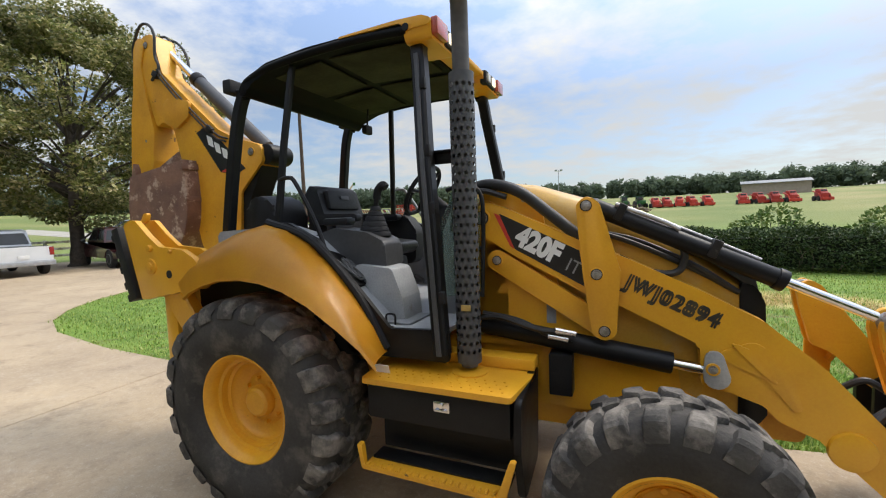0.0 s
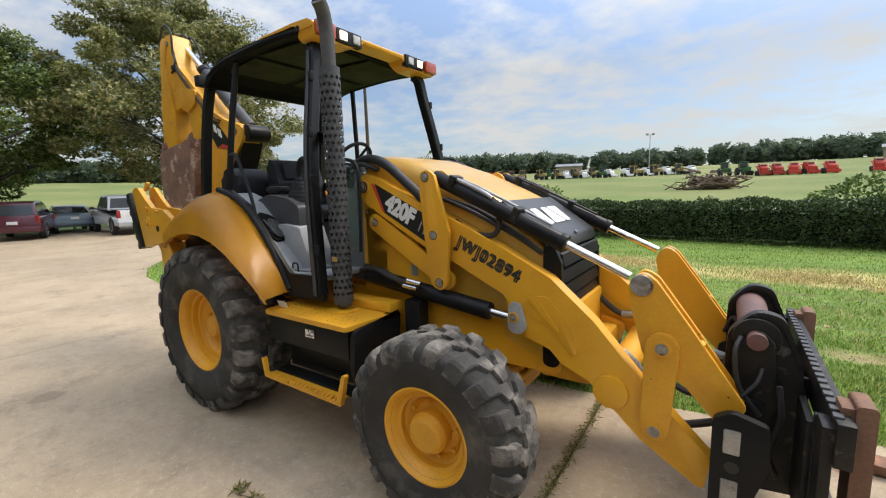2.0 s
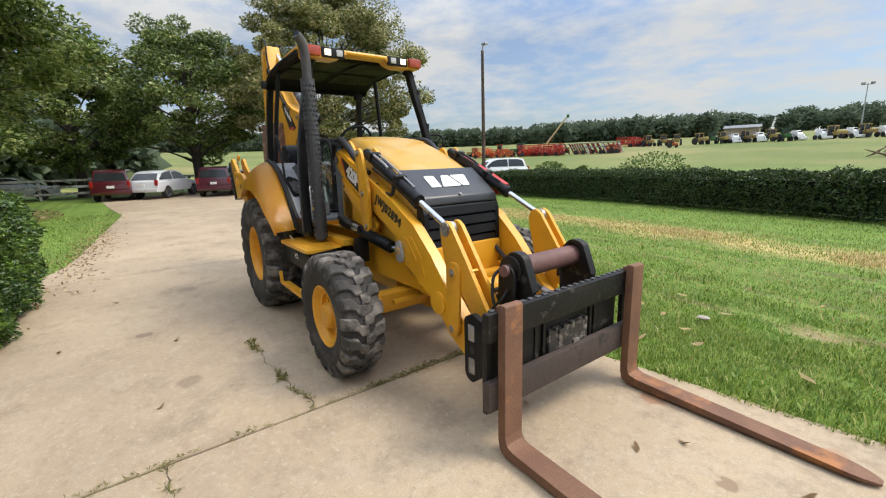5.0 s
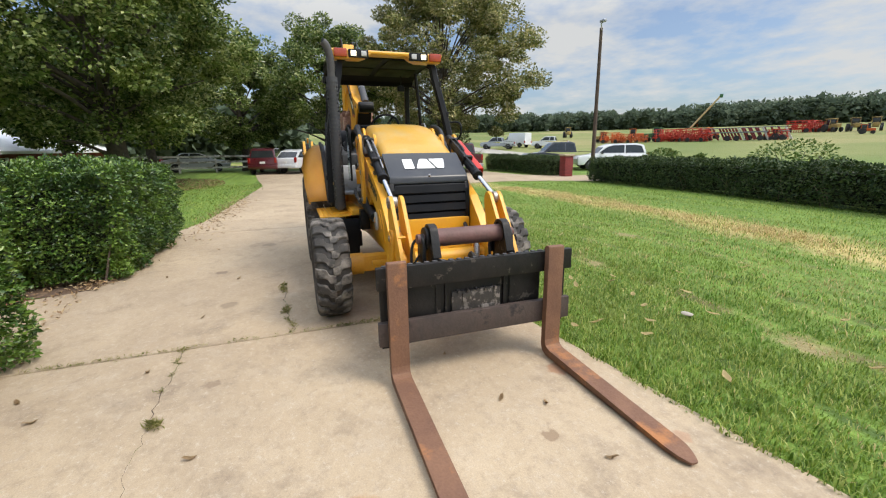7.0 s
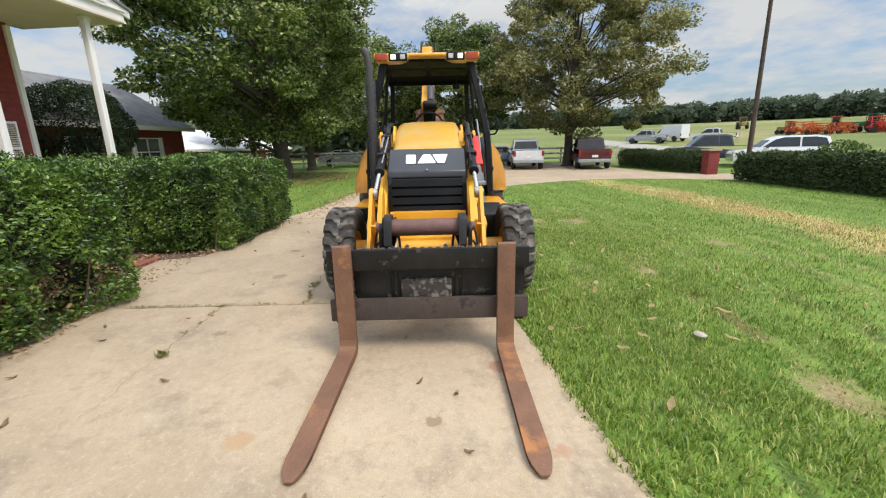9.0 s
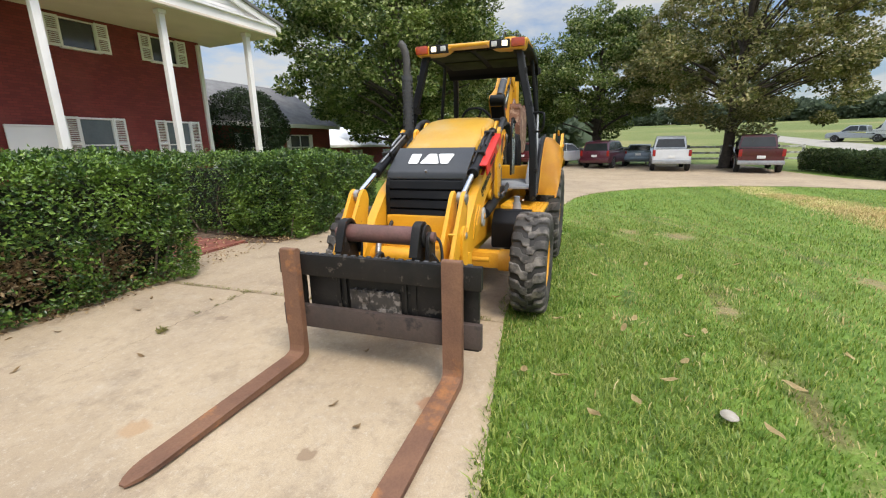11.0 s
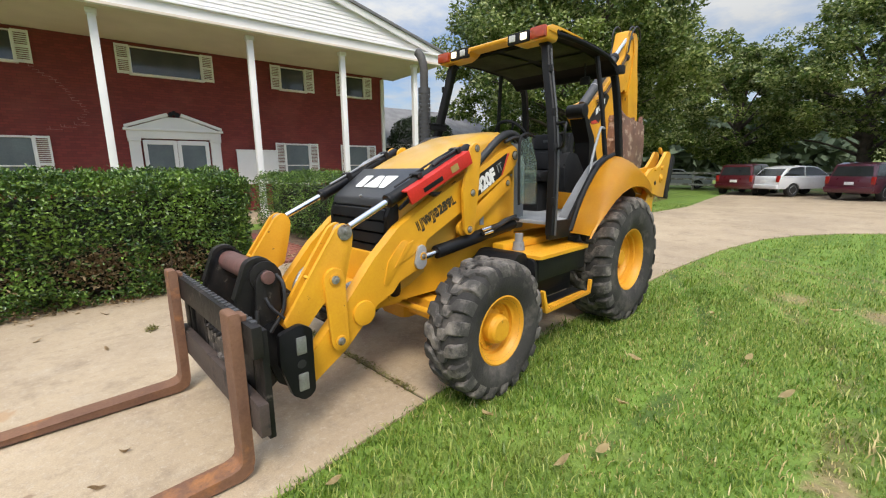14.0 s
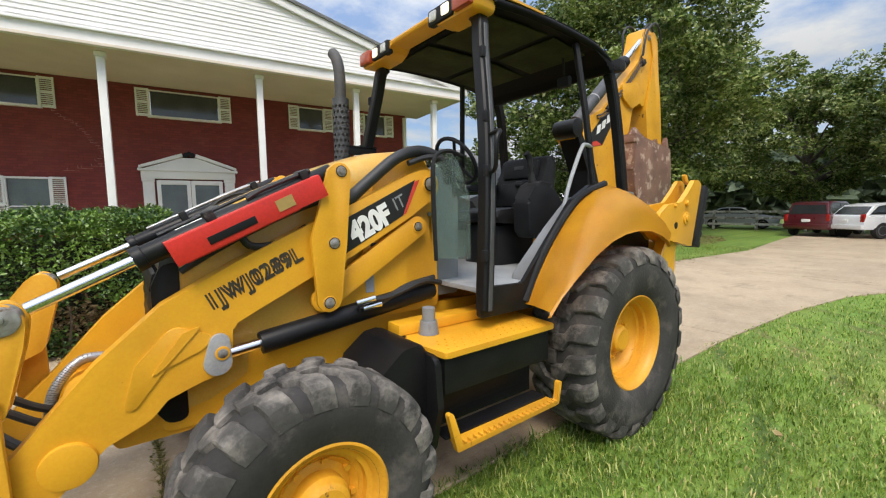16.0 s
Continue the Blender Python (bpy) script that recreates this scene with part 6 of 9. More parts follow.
# posts
def beam(pts, w, d, bev=0.010):
    """One square tube with chamfered corners swept along points; w across y, d along the other way."""
    bm = B()
    P = [Vector(q) for q in pts]
    ring = []
    for i, c in enumerate(P):
        way = (P[min(i + 1, len(P) - 1)] - P[max(i - 1, 0)]).normalized()
        side = (Vector((0, 1, 0)) - way * way.y).normalized()
        u = way.cross(side)
        a, b = w / 2, d / 2
        ring.append([bm.verts.new(c + side * x + u * y) for x, y in ((-a, -b + bev), (-a + bev, -b), (a - bev, -b), (a, -b + bev), (a, b - bev), (a - bev, b), (-a + bev, b), (-a, b - bev))])
    for q, r in zip(ring, ring[1:]):
        for j in range(8): bm.faces.new((q[j], q[(j + 1) % 8], r[(j + 1) % 8], r[j]))
    bm.faces.new(ring[0]); bm.faces.new(ring[-1][::-1])
    return bm


for s in (-1, 1):
    C = curve_points([(0.97, s * 0.53, 2.665), (0.988, s * 0.578, 2.62), (1.01, s * 0.61, 2.45), (1.07, s * 0.715, 2.0), (1.12, s * 0.775, 1.6), (1.165, s * 0.80, 1.0)], 4)
    post = part("front_post", beam(C, 0.078, 0.078), BLACK, loader)
    for x, y, z in ((1.175, 0.83, 1.30), (1.12, 0.79, 1.75), (1.08, 0.74, 2.05), (1.03, 0.66, 2.42)):
        part("bracket", box(B(), (x + 0.015, s * y, z), (0.03, 0.03, 0.06), 0.005), PLASTIC, post)
    part("channel", beam([(c.x, c.y + s * 0.044, c.z) for c in C[5:]], 0.012, 0.026, 0.003), GUARD, post)
    part("middle_post", beam([(0.115, s * 0.61, 2.68), (0.07, s * 0.67, 2.2), (0.03, s * 0.72, 1.68)], 0.042, 0.042), BLACK, loader)
    C = curve_points([(-0.20, s * 0.585, 2.665), (-0.30, s * 0.59, 2.61), (-0.375, s * 0.60, 2.45), (-0.44, s * 0.62, 2.1), (-0.52, s * 0.64, 1.55)], 4)
    part("rear_post", beam(C, 0.07, 0.07), BLACK, loader)
    # grab rail beside the seat
    rail = tube(B(), [(0.04, s * 0.70, 1.97), (0.12, s * 0.71, 1.98), (0.19, s * 0.72, 1.94), (0.36, s * 0.74, 1.66), (0.45, s * 0.76, 1.40), (0.45, s * 0.76, 1.28)], 0.0135, 10)
    part("grab_rail", rail, BLACK if s < 0 else LIGHT_GREY, loader)
    # mirror stay
    rail = tube(B(), [(1.11, s * 0.78, 1.74), (1.16, s * 0.88, 1.76), (1.17, s * 0.90, 1.90), (1.12, s * 0.87, 1.95), (1.08, s * 0.75, 1.95)], 0.012, 8)
    part("mirror_stay", rail, BLACK, loader) if s > 0 else rail.free()
# glazed panels between the posts and the tower
for s in (-1, 1):
    pane = part("side_glass", prism(B(), fillet([(1.30, 1.27), (1.31, 1.80, 0.05), (1.16, 1.86, 0.05), (1.06, 1.63), (1.05, 1.25)], 0.02), s * 0.555, s * 0.562, 0.0), TINT_GLASS, loader, "greenish side glass")
    bm = tube(B(), [(1.31, s * 0.56, 1.26), (1.325, s * 0.56, 1.6), (1.315, s * 0.56, 1.82), (1.22, s * 0.56, 1.875), (1.12, s * 0.57, 1.85)], 0.012, 8)
    part("glass_frame", bm, PLASTIC, pane)
# dash and cowl
bm = B()
prism(bm, fillet([(1.02, 1.02), (1.02, 1.62, 0.05), (1.10, 1.80, 0.05), (1.22, 1.80), (1.22, 1.02)], 0.02), -0.40, 0.40, 0.01)
part("cowl", bm, GREY_PLASTIC, loader, "grey cab front wall")
bm = prism(B(), fillet([(0.80, 1.52, 0.03), (0.86, 1.74, 0.05), (0.98, 1.80, 0.05), (1.06, 1.70), (1.04, 1.3), (0.95, 1.1), (0.92, 1.1)], 0.03), -0.16, 0.16, 0.02)
part("dashboard", bm, PLASTIC, loader)
# cab floor, sill, side skins
bm = B(); box(bm, (0.60, 0, 1.10), (1.15, 1.54, 0.03), 0.006)
part("cab_floor", bm, LIGHT_GREY, loader, "dusty grey cab floor mat")
for s in (-1, 1):
    part("sill", prism(B(), fillet([(0.60, 0.955), (1.20, 0.955), (1.20, 1.125), (0.86, 1.11), (0.66, 1.33), (0.40, 1.60), (0.20, 1.70), (0.0, 1.71), (0.0, 1.62), (0.3, 1.5)], 0.02), s * 0.775, s * 0.805, 0.006), BLACK, loader)
    part("rear_console", prism(B(), fillet([(-0.45, 1.10), (0.84, 1.10), (0.74, 1.20), (0.50, 1.42, 0.08), (0.28, 1.60, 0.08), (0.0, 1.68, 0.05), (-0.45, 1.66)], 0.03), s * (0.50 if s < 0 else 0.66), s * 0.77, 0.03), LIGHT_GREY if s < 0 else GREY_PLASTIC, loader, "light grey moulded side console" if s < 0 else "grey moulded side console")
    bm = prism(B(), fillet([(0.28, 1.48, 0.03), (0.40, 1.46, 0.04), (0.57, 1.29, 0.03), (0.60, 1.20, 0.03), (0.46, 1.20, 0.03)], 0.03), s * 0.765, s * 0.777, 0.003)
    part("vent", bm, PLASTIC, loader)
# storage pocket of the right console: a black plate stands for its shaded recess
VM = Matrix.Translation((0.50, -0.675, 1.420)) @ pose(0, 0, 0, 0, 41, 0)
bm = B(); t = B(); prism(t, fillet([(-0.16, -0.03, 0.03), (-0.10, 0.06, 0.05), (0.15, 0.07, 0.03), (0.16, -0.06, 0.03), (-0.10, -0.08, 0.03)], 0.03), -0.012, 0.014, 0.004, "z"); t.transform(VM); join(bm, t)
pocket = part("pocket", bm, ROOF_BLACK, loader, "storage pocket in the side console, its dark opening a black plate")
rp = random.Random(5)
for i in range(7):
    pts = [(rp.uniform(-0.06, 0.13), rp.uniform(-0.05, 0.045), 0.016 + 0.02 * rp.random()) for k in range(5)]
    bm = B(); t = B(); tube(t, pts, 0.006, 6); t.transform(VM); join(bm, t)
    part("cable", bm, GUARD, pocket)
bm = tube(B(), [(0.80, -0.735, 1.115), (0.80, -0.735, 1.165), (0.83, -0.735, 1.175), (0.855, -0.735, 1.165), (0.855, -0.735, 1.115)], 0.006, 6)
part("floor_ring", bm, BLACK, loader)
bm = B(); box(bm, (0.80, -0.60, 1.122), (0.30, 0.26, 0.012), 0.004)
part("floor_mat", bm, GREY_PLASTIC, loader, "worn grey floor mat")
bm = prism(B(), fillet([(0.55, 1.105), (0.88, 1.105, 0.01), (0.865, 1.25), (0.80, 1.42, 0.03), (0.55, 1.44)], 0.02), -0.66, -0.44, 0.015)
part("pedestal", bm, LIGHT_GREY, loader)
# seat
seat = part("seat", prism(B(), fillet([(-0.22, 1.44, 0.04), (0.30, 1.46, 0.06), (0.34, 1.55, 0.05), (0.10, 1.575, 0.1), (-0.22, 1.56, 0.04)], 0.03), -0.25, 0.25, 0.035), VINYL, loader, "black vinyl operator seat")
part("backrest", prism(B(), fillet([(-0.26, 1.50, 0.04), (-0.14, 1.50, 0.06), (-0.19, 1.78, 0.15), (-0.26, 2.00, 0.05), (-0.36, 1.98, 0.05), (-0.34, 1.75, 0.1)], 0.04), -0.25, 0.25, 0.04), VINYL, seat)
for cx, cz, sz in ((-0.210, 1.885, 0.15), (-0.160, 1.68, 0.20)):
    part("seat_pad", box(B(), (cx, 0, cz), (0.045, 0.37, sz), 0.02, pose(0, 0, 0, 0, -11, 0)), VINYL, seat)
part("seat_badge", box(B(), (-0.184, 0, 1.905), (0.004, 0.10, 0.03), 0.001, pose(0, 0, 0, 0, -11, 0)), GUARD, seat)
for s in (-1, 1):
    part("armrest", prism(B(), fillet([(-0.22, 1.70), (0.14, 1.72, 0.03), (0.14, 1.77, 0.03), (-0.22, 1.78)], 0.02), s * 0.285 - 0.035, s * 0.285 + 0.035, 0.012), VINYL, seat)
bm = B(); box(bm, (0.05, 0, 1.27), (0.42, 0.40, 0.36), 0.05)
part("suspension", bm, PLASTIC, seat)
seat.location = (0.20, 0, -0.02)
# padded hoe console behind the seat
part("hoe_console", prism(B(), fillet([(-0.50, 1.50), (-0.22, 1.52, 0.06), (-0.20, 1.80, 0.1), (-0.32, 1.92, 0.1), (-0.48, 1.86, 0.08)], 0.05), -0.50, -0.18, 0.05), VINYL, loader)
# joystick towers and levers
pod = part("control_pod", prism(B(), fillet([(0.12, 1.36), (0.62, 1.36, 0.04), (0.735, 1.42, 0.03), (0.725, 1.57, 0.04), (0.60, 1.63, 0.06), (0.36, 1.66, 0.06), (0.16, 1.60, 0.05)], 0.03), -0.60, -0.39, 0.03), GUARD, loader, "dark grey joystick pod")
bm = B()
for i in range(6):
    z = 1.60 + i * 0.032
    t = B(); rod(t, (0, 0, 0), (0, 0, 0.030), 0.118 - i * 0.015, 20, 0.106 - i * 0.016, bev=0.004)
    t.transform(Matrix.Translation((0.575 + 0.004 * i, -0.475, z)) @ Matrix.Diagonal((1.0, 0.75, 1, 1))); join(bm, t)
part("bellows", bm, PLASTIC, pod, "ribbed rubber bellows")
bm = rod(B(), (0.595, -0.475, 1.77), (0.61, -0.475, 1.85), 0.016, 12)
tube(bm, [(0.608, -0.475, 1.83), (0.62, -0.475, 1.885), (0.655, -0.475, 1.915), (0.675, -0.475, 1.90)], 0.026, 10)
part("joystick", bm, PLASTIC, pod)
part("wrist_rest", box(B(), (0.30, -0.46, 1.70), (0.20, 0.10, 0.05), 0.02), VINYL, pod)
for s in (1,):
    bm = prism(B(), fillet([(0.02, 1.30), (0.44, 1.34, 0.05), (0.46, 1.60, 0.06), (0.36, 1.74, 0.06), (0.20, 1.72, 0.06), (0.04, 1.55, 0.06)], 0.04), s * 0.42 - 0.07, s * 0.42 + 0.07, 0.03)
    tower = part("control_pod", bm, PLASTIC, loader)
    bm = rod(B(), (0.33, s * 0.42, 1.70), (0.345, s * 0.42, 1.80), 0.04, 14, 0.016)
    rod(bm, (0.345, s * 0.42, 1.78), (0.36, s * 0.42, 1.86), 0.014, 10)
    tube(bm, [(0.358, s * 0.42, 1.84), (0.37, s * 0.42, 1.90), (0.40, s * 0.42, 1.935)], 0.024, 10)
    part("joystick", bm, PLASTIC, tower)
bm = rod(B(), (0.72, -0.33, 1.08), (0.66, -0.34, 1.50), 0.010, 8)
tube(bm, [(0.66, -0.34, 1.48), (0.655, -0.34, 1.54), (0.63, -0.34, 1.57)], 0.02, 8)
for i in range(5): rod(bm, (0.735 - i * 0.004, -0.33, 1.09 + i * 0.03), (0.733 - i * 0.004, -0.33, 1.115 + i * 0.03), 0.075 - i * 0.01, 14, 0.06 - i * 0.01)
part("gear_lever", bm, PLASTIC, loader)
# steering wheel
bm = B()
C = [Vector((0.70, 0, 1.90)) + Vector((math.cos(a) * 0.19 * 0.55, math.sin(a) * 0.19, math.cos(a) * 0.19 * 0.82)) for a in (2 * math.pi * i / 28 for i in range(29))]
tube(bm, C, 0.015, 8, smooth=False)
for a in (0.5, 2.6, 4.7):
    rod(bm, (0.71, 0, 1.89), Vector((0.70, 0, 1.90)) + Vector((math.cos(a) * 0.19 * 0.55, math.sin(a) * 0.19, math.cos(a) * 0.19 * 0.82)), 0.012, 8)
rod(bm, (0.70, 0, 1.905), (0.93, 0, 1.72), 0.035, 14)
part("steering_wheel", bm, PLASTIC, loader)


# fenders: a swept sheet with rolled lip, from the step over the wheel to the rear
def fender(s):
    bm = B()
    # stations along the sweep: inner edge (x, z), outer edge (x, z), outer y
    st = [((0.84, 0.985), (0.92, 0.985), 1.045), ((0.77, 1.12), (0.84, 1.085), 1.06), ((0.65, 1.28), (0.71, 1.185), 1.07), ((0.50, 1.44), (0.54, 1.29), 1.07), ((0.34, 1.575), (0.38, 1.36), 1.07), ((0.19, 1.66), (0.22, 1.40), 1.07), ((0.04, 1.695), (0.06, 1.415), 1.07), ((-0.12, 1.665), (-0.10, 1.405), 1.07), ((-0.31, 1.60), (-0.24, 1.37), 1.07), ((-0.50, 1.53), (-0.36, 1.325), 1.06), ((-0.67, 1.45), (-0.45, 1.28), 1.04)]
    rows = []
    for (xi, zi), (xo, zo), yo in st:
        pts = []
        yi = 0.80
        for k in range(7):
            u = k / 6
            e = u ** 1.7
            pts.append((xi + (xo - xi) * e, s * (yi + (yo - yi) * min(1.0, u * 1.12)), zi + (zo - zi) * u ** 2.6))
        pts.append((xo + 0.004, s * (yo + 0.012), zo - 0.02)); pts.append((xo - 0.0, s * (yo - 0.012), zo - 0.028))
        rows.append([bm.verts.new(p) for p in pts])
    for a, b in zip(rows, rows[1:]):
        for j in range(len(a) - 1):
            bm.faces.new((a[j], a[j + 1], b[j + 1], b[j]))
    g = bmesh.ops.solidify(bm, geom=bm.faces[:], thickness=0.012)
    return bm


for s in (-1, 1):
    part("fender", fender(s), YELLOW, loader, "swept yellow rear fender", 60)
    strip = tube(B(), [(0.84, s * 0.805, 1.0), (0.65, s * 0.805, 1.31), (0.35, s * 0.805, 1.60), (0.03, s * 0.805, 1.71)], 0.024, 8)
    part("rubber_trim", strip, PLASTIC, loader)
    bm = B(); prism(bm, [(-0.62, 0.9), (0.80, 0.95), (0.62, 1.28), (0.34, 1.56), (0.03, 1.67), (-0.36, 1.56), (-0.62, 1.42)], s * 0.785, s * 0.805, 0.004)
    part("wheel_arch", bm, BLACK, loader)
# step plates, tool boxes and foot bars
for s in (-1, 1):
    y0, y1 = 0.50, 0.965
    bm = prism(B(), fillet([(0.72, s * y0), (1.60, s * y0), (1.60, s * 0.70), (1.56, s * y1, 0.02), (0.77, s * y1, 0.02)], 0.01)[::s], 0.858, 0.888, 0.005, "z")
    box(bm, (1.15, s * 0.56, 0.92), (0.9, 0.12, 0.06), 0.01)
    deck = part("step_deck", bm, YELLOW, loader, "yellow punched tread plate")
    bm = B()
    for i in range(14):
        for j in range(4):
            rod(bm, (0.84 + i * 0.05 + (j % 2) * 0.02, s * (0.80 + j * 0.04), 0.886), (0.84 + i * 0.05 + (j % 2) * 0.02, s * (0.80 + j * 0.04), 0.892), 0.006, 6)
    tagged(part("tread_pattern", bm, YELLOW_WORN, deck), kind="stuff")
    bm = B()
    box(bm, (1.17, s * 0.74, 0.765), (0.76, 0.40, 0.185), 0.012)
    box(bm, (1.17, s * 0.66, 0.60), (0.74, 0.30, 0.18), 0.012)
    tool = part("tool_box", bm, BLACK, loader, "black step tool box")
    if s < 0:
        bm = B(); box(bm, (1.215, -0.945, 0.79), (0.085, 0.014, 0.055), 0.012); rod(bm, (1.215, -0.948, 0.80), (1.215, -0.965, 0.80), 0.012, 10); box(bm, (1.215, -0.958, 0.775), (0.06, 0.01, 0.012), 0.003)
        part("latch", bm, CHROME, tool, "chrome tool box latch")
    # bent front skirt plate
    part("skirt", prism(B(), fillet([(s * 0.52, 0.90), (s * 0.93, 0.86, 0.05), (s * 0.95, 0.62), (s * 0.88, 0.36, 0.05), (s * 0.56, 0.42)], 0.03)[::s], 1.565, 1.60, 0.008, "x"), BLACK, loader)
    bm = prism(B(), fillet([(0.80, 0.455), (1.50, 0.445), (1.56, 0.62, 0.02), (1.59, 0.62, 0.02), (1.535, 0.42, 0.01), (0.785, 0.43, 0.01), (0.76, 0.56, 0.01), (0.79, 0.56, 0.01)], 0.004), s * 0.985, s * 1.015, 0.003)
    box(bm, (1.15, s * 0.955, 0.437), (0.72, 0.07, 0.016), 0.003)
    step = part("foot_step", bm, YELLOW_WORN, loader, "yellow toothed foot step")
    for i in range(20):
        part("tooth", box(B(), (0.82 + i * 0.035, s * 1.0, 0.455), (0.012, 0.03, 0.014), 0.002, None, 1), YELLOW_WORN, step)
    bm = B(); box(bm, (1.17, s * 0.88, 0.45), (0.74, 0.10, 0.012), 0.003); box(bm, (1.17, s * 0.80, 0.56), (0.74, 0.014, 0.22), 0.003)
    part("step_well", bm, BLACK, step)
bm = B(); box(bm, (0.98, -0.655, 0.985), (0.10, 0.05, 0.06), 0.01); box(bm, (0.98, -0.684, 0.985), (0.06, 0.006, 0.035), 0.004)
part("socket", bm, PLASTIC, loader)
bm = B(); box(bm, (0.84, -0.87, 0.91), (0.09, 0.004, 0.05), 0, pose(0, 0, 0, 20, 0, 0))
part("label", bm, DECAL_WHITE, loader, "white sticker")
bm = rod(B(), (1.44, 0.66, 0.89), (1.44, 0.66, 0.96), 0.055, 16, 0.045); rod(bm, (1.44, 0.66, 0.955), (1.44, 0.66, 1.03), 0.035, 16)
part("filler_cap", bm, GREY_PLASTIC, loader)
# battery cover, left
part("battery_box", prism(B(), fillet([(1.56, 0.50), (1.60, 0.92, 0.05), (1.72, 0.91, 0.06), (1.86, 0.80, 0.05), (1.86, 0.52)], 0.03), 0.46, 0.86, 0.02), BLACK, loader)
bm = B(); box(bm, (1.72, -0.50, 0.86), (0.12, 0.10, 0.22), 0.01)
part("bracket_box", bm, BLACK, loader)

# ---- exhaust with a perforated guard ----
EX, EY = 1.28, -0.71
pipe = tube(B(), [(EX, EY, 0.92), (EX, EY, 1.6), (EX, EY, 2.40), (EX, EY, 2.58), (EX + 0.004, EY - 0.012, 2.67), (EX + 0.012, EY - 0.035, 2.735), (EX + 0.02, EY - 0.07, 2.775)], 0.043, 20)
exhaust = part("exhaust_pipe", pipe, mat("sooty_pipe", (0.055, 0.052, 0.05), (0.085, 0.08, 0.075), scale=9, rough=0.6, bump=0.2, grime=(0.14, 0.09, 0.06), gscale=8, gpos=0.6), loader, "curved sooty exhaust pipe")
bm = rod(B(), (EX + 0.02, EY - 0.07, 2.7745), (EX + 0.0215, EY - 0.076, 2.7765), 0.037, 18)
part("mouth", bm, BLACK, exhaust)
bm = B()
NA, NR, RG, Z0, Z1 = 12, 34, 0.064, 0.945, 2.415
cell_h, da = (Z1 - Z0) / NR, 2 * math.pi / NA
SQ = ((-1, -1), (0, -1), (1, -1), (1, 0), (1, 1), (0, 1), (-1, 1), (-1, 0))
RO = ((-0.7, -0.7), (0, -1), (0.7, -0.7), (1, 0), (0.7, 0.7), (0, 1), (-0.7, 0.7), (-1, 0))


def guard_point(a, z):
    return (EX + RG * math.cos(a), EY + RG * math.sin(a), z)


for i in range(NR):
    zc = Z0 + (i + 0.5) * cell_h
    for j in range(NA):
        ac = (j + 0.5 * (i % 2)) * da
        sq = [bm.verts.new(guard_point(ac + da / 2 * u, zc + cell_h / 2 * v)) for u, v in SQ]
        if 0 < i < NR - 1:
            hole = [bm.verts.new(guard_point(ac + da / 2 * 0.66 * u, zc + cell_h / 2 * 0.54 * v)) for u, v in RO]
            for k in range(8):
                bm.faces.new((sq[k], sq[(k + 1) % 8], hole[(k + 1) % 8], hole[k]))
        else:
            bm.faces.new(sq)
bmesh.ops.remove_doubles(bm, verts=bm.verts, dist=0.0004)
part("heat_guard", bm, GUARD, loader, "black perforated exhaust guard", 60)
bm = B(); lathe(bm, [(0.095, 0), (0.095, 0.008), (0.07, 0.012)], 24)
bm.transform(Matrix.Translation((EX, EY, 0.888)) @ pose(0, 0, 0, 90, 0, 0))
part("flange", bm, YELLOW, loader)
bm = B(); box(bm, (1.13, -0.655, 2.02), (0.24, 0.02, 0.07), 0.005); box(bm, (1.13, -0.66, 2.05), (0.24, 0.05, 0.01), 0.002)
part("stack_bracket", bm, BLACK, loader)
bm = B(); box(bm, (EX + 0.012, EY - 0.066, 1.24), (0.05, 0.004, 0.03), 0.001)
part("label", bm, FARM_YELLOW, loader, "small yellow warning label")

# ---- backhoe at the rear ----
BY = -0.02
part("swing_tower", prism(B(), fillet([(-0.80, 0.75), (-1.12, 0.80), (-1.12, 1.6), (-0.96, 1.98), (-0.76, 2.22, 0.05), (-0.71, 2.33, 0.06), (-0.64, 2.30, 0.04), (-0.72, 2.14), (-0.85, 1.9), (-0.87, 1.4)], 0.04), BY - 0.105, BY + 0.105, 0.02), BLACK, loader)
BOOM = [(-1.91, 3.47, 0.04), (-2.07, 3.46, 0.05), (-2.10, 3.2), (-2.03, 2.95), (-1.93, 2.63, 0.03), (-1.82, 2.68, 0.06), (-1.70, 2.58, 0.08), (-1.60, 2.2), (-1.44, 1.55), (-1.28, 1.25, 0.08), (-1.02, 1.22, 0.08), (-0.96, 1.55), (-0.92, 1.98), (-0.66, 2.22, 0.05), (-0.67, 2.345, 0.05), (-0.95, 2.43), (-1.14, 2.52), (-1.45, 2.79), (-1.80, 3.10, 0.1)]
boom = part("boom", prism(B(), fillet(BOOM, 0.03), BY - 0.13, BY + 0.07, 0.012), YELLOW_WORN, loader, "yellow backhoe boom folded up")
